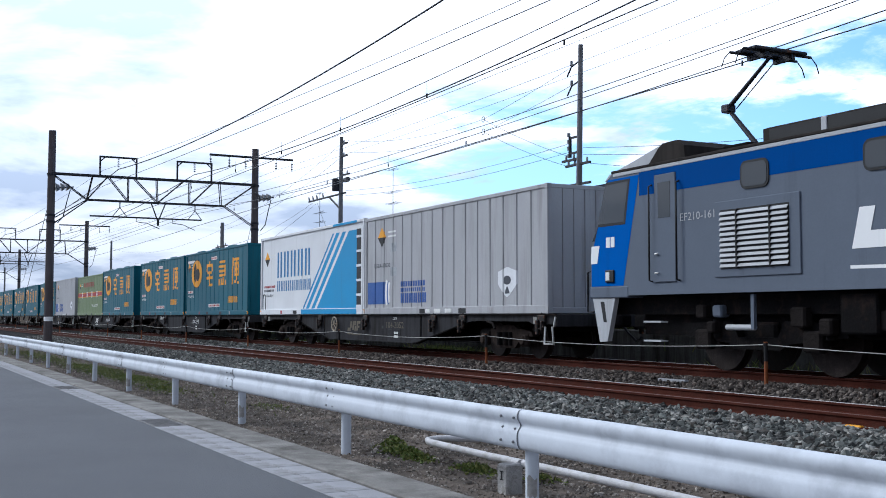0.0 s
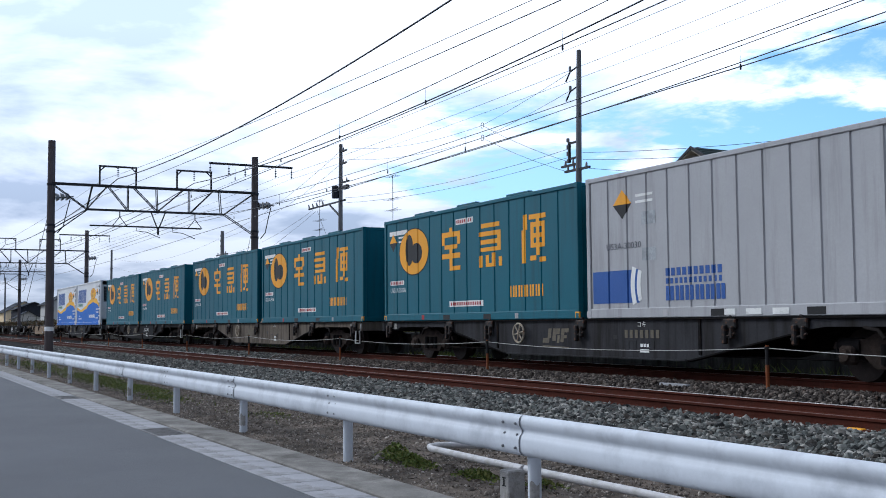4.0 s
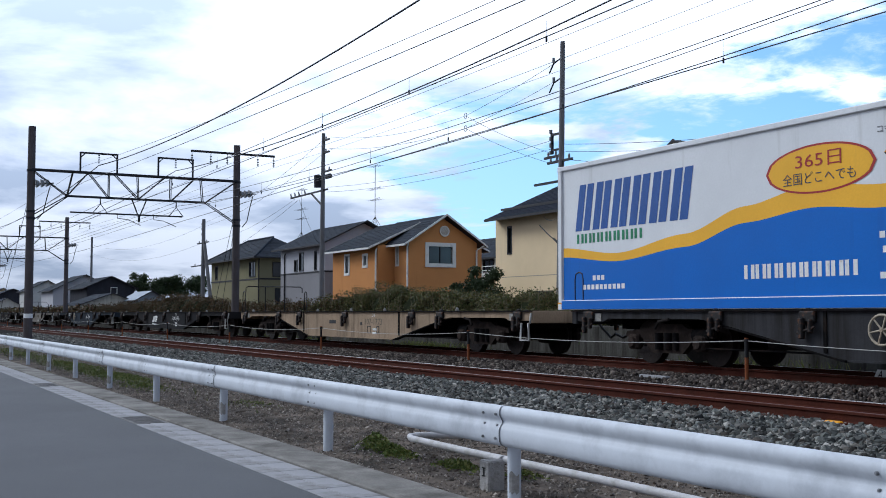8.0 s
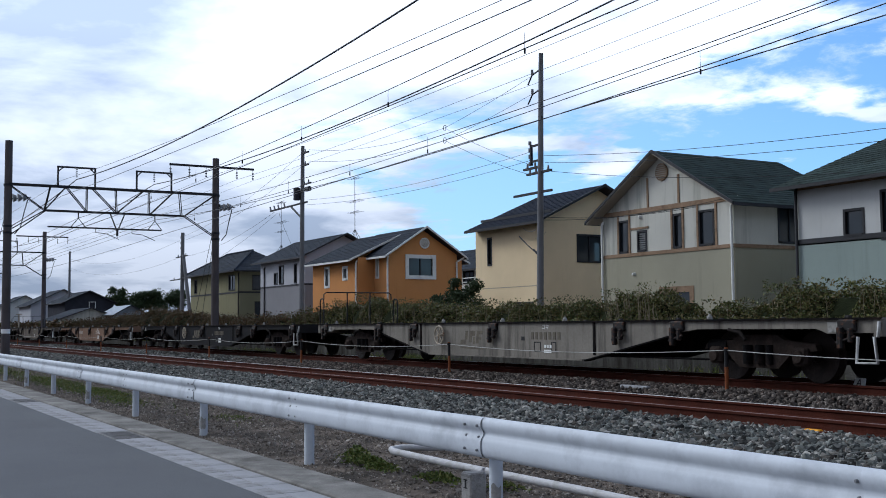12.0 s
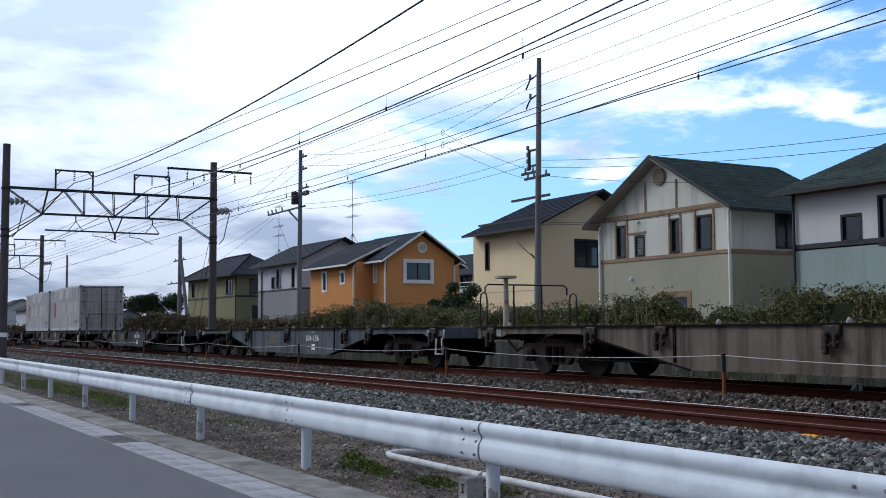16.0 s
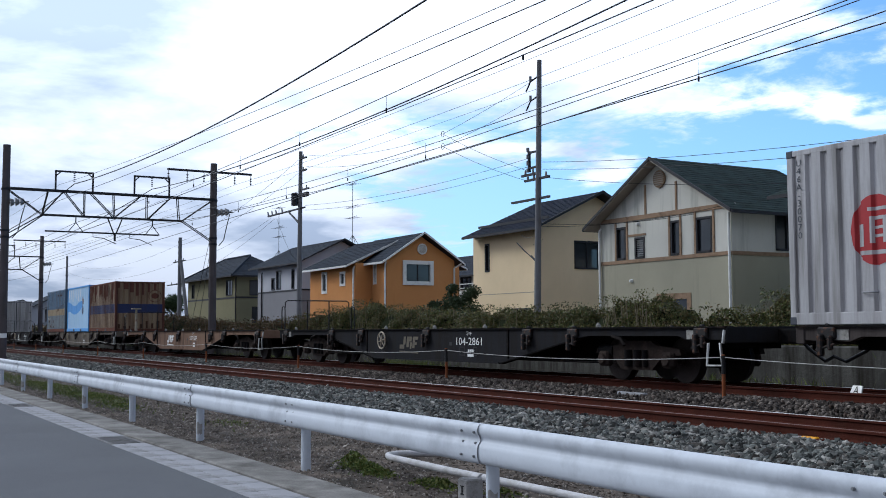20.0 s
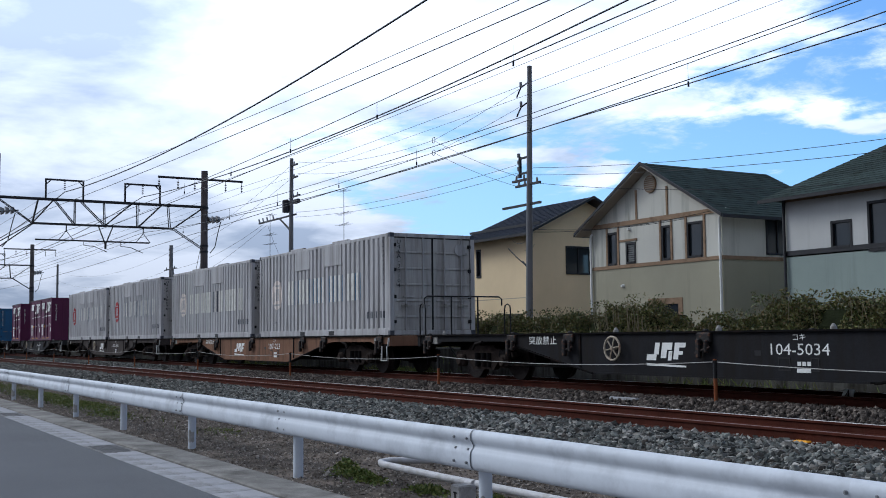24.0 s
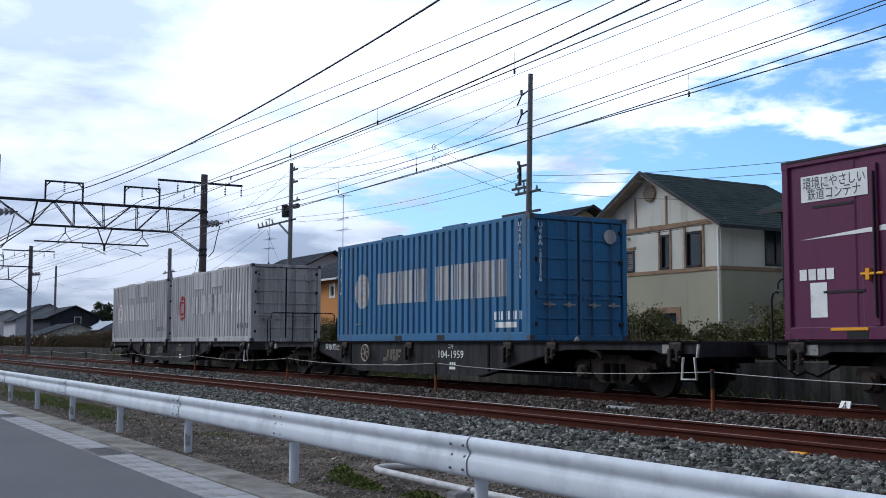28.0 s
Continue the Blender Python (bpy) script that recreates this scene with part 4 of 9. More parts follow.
def olive_house():
    h = thing("house", "two-storey olive house with a dark hipped roof", "house", group="houses behind the railway")
    x0, x1, y0, y1 = -89.65, -77.58, 27.0, 31.2
    storey_walls(h, x0, x1, y0, y1, BASE, 4.05, H["olive"], [], [(28.2, 29.4, 2.2, 3.4)])
    window(h, 28.2, 29.4, 2.2, 3.4, x1, H["frame"], turn=True)
    up = [(-88.6, -87.9, 4.3, 5.4), (-84.2, -82.6, 4.3, 5.5), (-80.0, -78.6, 4.3, 5.4)]
    storey_walls(h, x0, x1, y0, y1, 4.17, 5.75, H["olive"], up, [(28.0, 29.3, 4.3, 5.35)])
    part("band", Geo().box(x0 - 0.03, x1 + 0.03, y0 - 0.03, y1, 4.05, 4.17), H["dark"], h)
    for a, b, c, d in up:
        window(h, a, b, c, d, y0, H["frame"])
    window(h, 28.0, 29.3, 4.3, 5.35, x1, H["frame"], turn=True)
    downpipe(h, x1 - 0.1, y0 - 0.06, BASE, 5.5, H["dark"])
    # hipped at both ends
    o, ze, zr, hip = 0.6, 5.7, 7.4, 3.6
    xa, xb, ya, yb, ym = x0 - o, x1 + o, y0 - o, y1 + o, (y0 + y1) / 2
    for e in ([(xa, ya, ze), (xb, ya, ze), (xb - hip, ym, zr), (xa + hip, ym, zr)], [(xb, yb, ze), (xa, yb, ze), (xa + hip, ym, zr), (xb - hip, ym, zr)],
              [(xb, ya, ze), (xb, yb, ze), (xb - hip, ym, zr), (xb - hip, ym, zr)], [(xa, yb, ze), (xa, ya, ze), (xa + hip, ym, zr), (xa + hip, ym, zr)]):
        slates(part("roof", roof_slab(*e), H["eave"], h), *e, 12, H["slate"])
    for x, xr in ((xa, xa + hip), (xb, xb - hip)):
        part("hip_cap", Geo().tube((x, ya, ze + 0.03), (xr, ym, zr + 0.04), 0.07, n=6), H["slate"], h)
    part("ridge_cap", Geo().tube((xa + hip, ym, zr + 0.04), (xb - hip, ym, zr + 0.04), 0.08, n=6), H["slate"], h)
    part("gutter", Geo().box(xa, xb, ya - 0.06, ya, ze - 0.1, ze), H["dark"], h)
    part("gutter", Geo().box(xb, xb + 0.06, ya, yb, ze - 0.1, ze), H["dark"], h)
    return h


for make in (green_house, cream_house, mint_house, orange_house, grey_house, olive_house):
    make()


def far_house(x0, x1, y0, y1, ze, zr, m, label, along="x", wins=(), roof=None):
    h = thing("house", label, "house", group="houses behind the railway")
    storey_walls(h, x0, x1, y0, y1, BASE, ze, m, wins)
    for a, b, c, d in wins:
        window(h, a, b, c, d, y0, H["frame"])
    if along == "x":
        part("gable", Geo().extrude([(y0, ze), (y1, ze), ((y0 + y1) / 2, zr - 0.07)], x1 - 0.15, x1, "x"), m, h)
        gable_x(h, x0, x1, y0, y1, ze, zr, 0.5, roof or H["slate"], 8)
    else:
        part("gable", Geo().extrude([(x0, ze), (x1, ze), ((x0 + x1) / 2, zr - 0.07)], y0, y0 + 0.15, "y"), m, h)
        gable_y(h, x0, x1, y0, y1, ze, zr, 0.5, H["slate"], 8, fascia=H["trim"])
    return h


H["tin"] = mat("pale_blue_sheet_roof", (0.26, 0.3, 0.36), 0.5, var=0.12, scale=0.6, dirt=(0.25, 0.25, 0.25), amount=0.3)
H["timber"] = mat("dark_timber_boards", (0.035, 0.036, 0.045), 0.8, var=0.25, scale=0.8)
gap = far_house(-67, -56.5, 36, 42, 5.3, 6.7, H["white"], "white house with dark roof seen between two others", wins=[(-60.6, -59.3, 4.2, 5.0)])
for z in (3.7, 3.95, 4.2, 4.45):
    part("balcony_rail", Geo().box(-63.0, -57.5, 35.1, 35.15, z, z + 0.05), H["trim"], gap)
for x in (-63.0, -61.2, -59.4, -57.55):
    part("balcony_post", Geo().box(x, x + 0.05, 35.1, 35.15, 3.4, 4.5), H["trim"], gap)
part("balcony", Geo().box(-63.1, -57.4, 35.05, 36.0, 3.2, 3.6), H["cream"], gap)
lilac = far_house(-186, -175, 28.2, 37.6, 5.2, 7.5, H["lilac"], "pale lilac house with dark gabled roof")
window(lilac, 31.6, 32.7, 3.9, 4.8, -174.96, H["frame"], turn=True)
dark = far_house(-162, -150, 28.4, 34.6, 5.1, 6.5, H["timber"], "dark timber house with low gabled roof")
window(dark, 31.5, 32.3, 4.2, 5.0, -149.96, H["trim"], turn=True, sash=False)
window(dark, 29.2, 30.4, 3.0, 3.9, -149.96, H["frame"], turn=True)
shed = far_house(-140, -130, 23.6, 31.4, 2.5, 3.9, H["pale"], "low shed with a brown roof")
window(shed, 27.6, 28.8, 1.6, 2.4, -129.96, H["frame"], turn=True)
far_house(-132, -125, 29.3, 32.2, 3.3, 4.1, H["tin"], "pale blue sheet-metal shed behind the hedge", roof=H["tin"])
far_house(-112, -105, 29.6, 31.2, 2.6, 3.4, H["white"], "small white roofed shed behind the hedge", roof=H["tin"])
white = far_house(-242, -230, 32.4, 39.6, 6.2, 8.1, H["white"], "white house with dark roof far along the line")
window(white, 35.0, 36.6, 4.4, 5.6, -229.96, H["frame"], turn=True)
far_house(-272, -260, 30.0, 37.0, 5.6, 7.0, H["timber"], "dark house far along the line")
far_house(-252, -246, 28.0, 33.0, 3.4, 4.8, H["white"], "low white outbuilding far along the line")
far_house(-330, -310, 33, 42, 5.6, 8.2, H["cream"], "cream house far along the line")

# ---- poles ----
def pole_arm(p, y, z, x0, x1, n=3, along="y"):
    g = Geo()
    if along == "y":
        g.box(-0.04, 0.04, y + x0, y + x1, z - 0.04, z + 0.04)
    else:
        g.box(x0, x1, y - 0.04, y + 0.04, z - 0.04, z + 0.04)
    a = part("cross_arm", g, M["steel"], p)
    for i in range(n):
        u = x0 + (x1 - x0) * (i + 0.5) / n
        c = (0, y + u, z) if along == "y" else (u, y, z)
        part("insulator", Geo().tube((c[0], c[1], z + 0.03), (c[0], c[1], z + 0.13), 0.05, 0.035, n=8).tube((c[0], c[1], z + 0.13), (c[0], c[1], z + 0.2), 0.045, 0.02, n=8), M["porcelain"], a)


big_pole = thing("utility_pole", "tall grey concrete utility pole with cross-arms", "utility pole", pose(-31.75, 22, 0), "utility poles")
part("pole", Geo().tube((-0.1, 0, 0.4), (0.22, 0, 11.1), 0.135, 0.085, n=14), M["pole"], big_pole)
for z in (10.55, 9.85):
    a = part("bracket", Geo().path([(0.18, 0, z), (-0.35, 0, z - 0.12), (-0.62, 0, z - 0.42)], 0.03, 6), M["steel"], big_pole)
    part("insulator", Geo().tube((-0.35, 0, z - 0.1), (-0.35, 0, z + 0.08), 0.05, n=8), M["porcelain"], a)
pole_arm(big_pole, 0, 6.9, -0.75, 0.75, 4, "x")
pole_arm(big_pole, 0, 6.2, -1.6, 0.75, 0, "x")
pole_arm(big_pole, 0, 7.1, -0.95, 0.0, 2, "x")
part("rack", Geo().box(-0.5, -0.44, -0.05, 0.05, 7.2, 7.95).box(-0.5, 0.15, -0.03, 0.03, 7.85, 7.92).box(-0.5, 0.15, -0.03, 0.03, 7.3, 7.37).box(-0.62, -0.44, -0.03, 0.03, 7.55, 7.6), M["steel"], big_pole)
for z in (7.25, 7.5, 7.75, 8.0):
    part("insulator", Geo().tube((-0.55, 0, z - 0.05), (-0.55, 0, z + 0.08), 0.06, n=8), M["porcelain"], big_pole)
part("cable_bundle", Geo().path([(-1.31, 0, 4.74), (-0.8, 0, 4.4), (-0.21, 0, 4.06)], 0.02, 6).tube((-0.42, 0, 4.21), (0.0, 0, 3.93), 0.035, n=6), M["wire"], big_pole)

mid_pole = thing("utility_pole", "utility pole with a transformer and side bracket", "utility pole", pose(-53.5, 22, 0), "utility poles")
part("pole", Geo().tube((-0.05, 0, 0.4), (0.1, 0, 11.0), 0.15, 0.095, n=14), M["pole"], mid_pole)
part("transformer", Geo().tube((-0.06, -0.26, 8.15), (-0.06, -0.26, 8.75), 0.18, n=16).tube((-0.06, -0.26, 8.75), (-0.06, -0.26, 8.81), 0.195, 0.13, n=16), M["steel"], mid_pole)
for z in (10.6, 9.95):
    pole_arm(mid_pole, 0, z, 0.0, 0.9, 1, "x")
pole_arm(mid_pole, 0, 8.95, 0.0, 1.2, 2, "x")
pole_arm(mid_pole, 0, 8.0, -4.6, 0.7, 0, "x")
part("stay", Geo().tube((-1.6, 0, 8.0), (0, 0, 7.2), 0.05, n=6), M["steel"], mid_pole)
for x in (-4.5, -3.9, -3.3, -2.4):
    part("insulator", Geo().tube((x, 0, 8.0), (x - 0.15, 0, 8.25), 0.06, 0.04, n=8), M["porcelain"], mid_pole)
part("floodlight", Geo().box(0.5, 1.1, -0.1, 0.1, 8.55, 8.78, 0.05), M["steel"], mid_pole)

left_pole = thing("utility_pole", "utility pole with a leaning brace pole", "utility pole", pose(-81.9, 24, 0), "utility poles")
part("pole", Geo().tube((0, 0, 0.4), (0.05, 0, 8.7), 0.18, 0.13, n=12), M["pole"], left_pole)
part("brace_pole", Geo().tube((2.9, 0, 0.4), (0.25, 0, 7.0), 0.15, 0.12, n=10), M["pole"], left_pole)
pole_arm(left_pole, 0, 6.9, -1.6, 1.4, 3, "x")
pole_arm(left_pole, 0, 5.2, -3.2, 1.0, 2, "x")
for z in (7.5, 7.9, 8.3):
    part("insulator", Geo().tube((-0.35, 0, z), (-0.35, 0, z + 0.15), 0.07, 0.05, n=8).tube((-0.35, 0, z), (0, 0, z), 0.025, n=5), M["steel"], left_pole)
for x, y, z in ((-155.5, 30, 12.0), (-120, 9, 7.5), (-228, 24, 11), (-290, 22, 12)):
    p = thing("utility_pole", "thin utility pole far along the line", "utility pole", pose(x, y, 0), "utility poles")
    part("pole", Geo().tube((0, 0, 0.2), (0, 0, z), 0.2, 0.13, n=10), M["pole"], p)
    pole_arm(p, 0, z - 2.6, -0.9, 0.9, 2, "x")


def aerial(x, y, z0, z1):
    a = thing("tv_aerial", "thin television aerial on a house roof", "aerial", pose(x, y, 0), "aerials")
    part("mast", Geo().tube((0, 0, z0), (0, 0, z1), 0.02, n=6), M["steel"], a)
    for k, (z, w) in enumerate(((z1 - 0.1, 1.2), (z1 - 1.6, 1.6), (z1 - 2.3, 1.4))):
        g = Geo().tube((-w / 2, 0, z), (w / 2, 0, z + 0.1), 0.012, n=5)
        for i in range(6):
            u = -w / 2 + w * i / 5
            g.tube((u, -0.3, z), (u, 0.3, z), 0.008, n=4)
        part("element", g, M["steel"], a)
    for d in (-0.4, 0.4):
        part("stand", Geo().tube((0, 0, z0 + 0.5), (d, 0, z0 - 0.1), 0.015, n=5).tube((0, 0, z0 + 0.5), (0, d, z0 - 0.1), 0.015, n=5), M["steel"], a)


aerial(-64.5, 30.2, 7.3, 11.2)
aerial(-78.0, 30.4, 7.2, 11.0)

# ---- freight train ----
DECK = 1.0
# distance run by the train, seconds and metres
RUN = ((0, 0.00), (1, 18.86), (2, 37.71), (3.5, 65.83), (5.5, 102.98), (7, 130.95), (8.5, 158.80), (10, 186.53), (11, 204.88), (12.5, 232.13), (14.5, 268.95), (15.5, 287.34), (17, 314.81), (18, 333.04), (19, 351.45), (20, 369.87), (21, 388.34), (21.5, 397.58), (23.5, 434.48), (24, 443.85), (25.2, 466.30), (26, 481.32), (26.6, 492.64), (28, 519.30))
C1, PITCH = -29.12, 21.396


def run_at(t):
    """Distance run at t, a smooth curve through RUN."""
    T, S = [a for a, _ in RUN], [b for _, b in RUN]
    k = max(0, min(len(T) - 2, sum(1 for a in T[1:-1] if a <= t)))
    def slope(i):
        if i in (0, len(T) - 1):
            j = 0 if i == 0 else i - 1
            return (S[j + 1] - S[j]) / (T[j + 1] - T[j])
        return (S[i + 1] - S[i - 1]) / (T[i + 1] - T[i - 1])
    h = T[k + 1] - T[k]
    u = (t - T[k]) / h
    return ((1 + 2 * u) * (1 - u) ** 2 * S[k] + u * (1 - u) ** 2 * h * slope(k) + u * u * (3 - 2 * u) * S[k + 1] - u * u * (1 - u) * h * slope(k + 1))


MOVING = []     # (thing, its place along the train, height over the rail)
WHEELS = []


def ride(ob, x, z=0.0):
    ob.matrix_basis = LINE @ pose(x, 0, z)
    MOVING.append((ob, x, z))
    return ob


def sized(ob, kx, kz=1.0):
    """Draws a finished thing out to its true length and height."""
    done = set()
    for o in ob.children_recursive:
        if o.name.startswith(("bogie", "wheelset", "side_frame", "axle_box", "spring")) and o.parent is not ob:
            continue
        turned = o.matrix_basis.to_3x3() != Matrix.Identity(3)
        if o.parent is ob or o.location.length > 0:
            o.location = (o.location.x * kx, o.location.y, o.location.z * kz)
        if not turned and o.data and o.data.users == 1 and o.data.name not in done and not o.name.startswith("bogie"):
            done.add(o.data.name)
            for v in o.data.vertices:
                v.co.x, v.co.z = v.co.x * kx, v.co.z * kz
    return ob


def wagon_mat(name, col, dirt=(0.018, 0.016, 0.015), amount=0.55):
    return mat(name, col, 0.82, 0.0, var=0.22, scale=0.8, fine=25, bump=0.06, dirt=dirt, amount=amount, streak=True)


WAGON = {
    "grey": wagon_mat("wagon_grey", (0.04, 0.04, 0.044)),
    "dark": wagon_mat("wagon_dark_grey", (0.02, 0.02, 0.0225)),
    "tan": wagon_mat("wagon_tan", (0.135, 0.112, 0.092), (0.035, 0.029, 0.025)),
    "buff": wagon_mat("wagon_buff", (0.18, 0.113, 0.08), (0.06, 0.04, 0.032), 0.4),
    "blue": wagon_mat("wagon_blue_grey", (0.024, 0.033, 0.046)),
    "orange": wagon_mat("wagon_orange_brown", (0.19, 0.105, 0.07), (0.07, 0.045, 0.034), 0.45),
    "pale": wagon_mat("wagon_pale_blue_grey", (0.09, 0.1, 0.118), (0.03, 0.03, 0.033), 0.5),
    "umber": wagon_mat("wagon_umber", (0.066, 0.055, 0.052), (0.022, 0.019, 0.018), 0.5),
    "middle": wagon_mat("wagon_middle_grey", (0.062, 0.062, 0.069)),
    "stone": wagon_mat("wagon_stone_grey", (0.2, 0.182, 0.158), (0.05, 0.045, 0.04), 0.4),
    "sand": wagon_mat("wagon_sand", (0.29, 0.215, 0.15), (0.1, 0.075, 0.055), 0.35),
}
T_ = {
    # grime on underframe and bogies, darkened further to hold the shade beneath the train
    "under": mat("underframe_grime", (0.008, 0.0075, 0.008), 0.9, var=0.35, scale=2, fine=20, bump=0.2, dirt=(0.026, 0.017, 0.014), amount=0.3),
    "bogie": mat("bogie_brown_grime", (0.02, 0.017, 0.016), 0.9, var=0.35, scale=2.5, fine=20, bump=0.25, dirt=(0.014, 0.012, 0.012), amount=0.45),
    "tread": mat("wheel_steel", (0.024, 0.017, 0.015), 0.65, 0.3, var=0.25, scale=4, dirt=(0.04, 0.03, 0.026), amount=0.35),
    "frame": mat("dusty_bogie_frame", (0.036, 0.027, 0.023), 0.9, var=0.45, scale=3, fine=18, bump=0.25, dirt=(0.02, 0.016, 0.015), amount=0.5),
    "white": mat("white_marking", (0.72, 0.72, 0.7), 0.55, var=0.1, scale=3, dirt=(0.4, 0.39, 0.37), amount=0.25),
    "lock": mat("container_lock", (0.022, 0.02, 0.02), 0.7, 0.3, var=0.3, scale=5, dirt=RUST, amount=0.3),
}

T_["dull"] = mat("dulled_paint", (0.3, 0.29, 0.27), 0.8, var=0.2, scale=4, dirt=(0.1, 0.09, 0.08), amount=0.4)
T_["step"] = mat("worn_white_step", (0.5, 0.5, 0.49), 0.7, var=0.15, scale=4, dirt=(0.2, 0.19, 0.18), amount=0.35)
T_["faint"] = mat("faint_marking", (0.15, 0.13, 0.1), 0.8, var=0.25, scale=5, dirt=(0.1, 0.09, 0.08), amount=0.5)
C_TAN = mat("pale_iron", (0.36, 0.31, 0.24), 0.6, var=0.2, scale=4, dirt=RUST, amount=0.3)

wheel_g = Geo()
for y0 in (-0.533, 0.533):
    s = 1 if y0 > 0 else -1
    # tread, flange, plate, hub
    wheel_g.tube((0, y0, 0), (0, y0 + 0.1 * s, 0), 0.405, 0.4, n=28)
    wheel_g.tube((0, y0 - 0.03 * s, 0), (0, y0, 0), 0.43, 0.41, n=28)
    wheel_g.tube((0, y0 + 0.1 * s, 0), (0, y0 + 0.13 * s, 0), 0.11, 0.09, n=14)
    for k in range(4):
        a = k * math.pi / 2
        wheel_g.tube((0.25 * math.cos(a), y0 + 0.095 * s, 0.25 * math.sin(a)), (0.25 * math.cos(a), y0 + 0.103 * s, 0.25 * math.sin(a)), 0.035, n=8)
wheel_g.tube((0, -0.78, 0), (0, 0.78, 0), 0.075, n=12)
wheelset_me = wheel_g.mesh("wheelset", T_["tread"])


def bogie(parent, x, half=0.95, material=None, side=1.0):
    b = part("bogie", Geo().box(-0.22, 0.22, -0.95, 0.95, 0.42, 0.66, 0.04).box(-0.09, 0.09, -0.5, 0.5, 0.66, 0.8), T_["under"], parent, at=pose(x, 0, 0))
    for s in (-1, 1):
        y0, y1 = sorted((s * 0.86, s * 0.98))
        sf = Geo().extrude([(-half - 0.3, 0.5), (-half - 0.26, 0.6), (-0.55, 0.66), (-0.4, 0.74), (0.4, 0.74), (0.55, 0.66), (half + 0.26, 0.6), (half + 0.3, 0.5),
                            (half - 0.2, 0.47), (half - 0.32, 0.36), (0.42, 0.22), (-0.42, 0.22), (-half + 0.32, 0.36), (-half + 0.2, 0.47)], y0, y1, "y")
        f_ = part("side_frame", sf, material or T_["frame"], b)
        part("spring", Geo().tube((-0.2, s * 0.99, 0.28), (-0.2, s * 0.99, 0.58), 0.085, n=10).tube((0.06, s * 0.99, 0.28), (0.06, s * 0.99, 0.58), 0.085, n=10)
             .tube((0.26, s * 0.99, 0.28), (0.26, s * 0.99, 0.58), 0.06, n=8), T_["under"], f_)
        for e in (-half, half):
            ax = Geo().box(e - 0.15, e + 0.15, min(s * 0.9, s * 1.06), max(s * 0.9, s * 1.06), 0.27, 0.55, 0.04)
            ax.tube((e, s * 1.05, 0.405), (e, s * 1.1, 0.405), 0.11, 0.09, n=12)
            part("axle_box", ax, T_["frame"], b)
    for e in (-half, half):
        w = part("wheelset", wheelset_me, None, b)
        w.matrix_parent_inverse = pose(e, 0, 0.405)
        WHEELS.append(w)
    return b


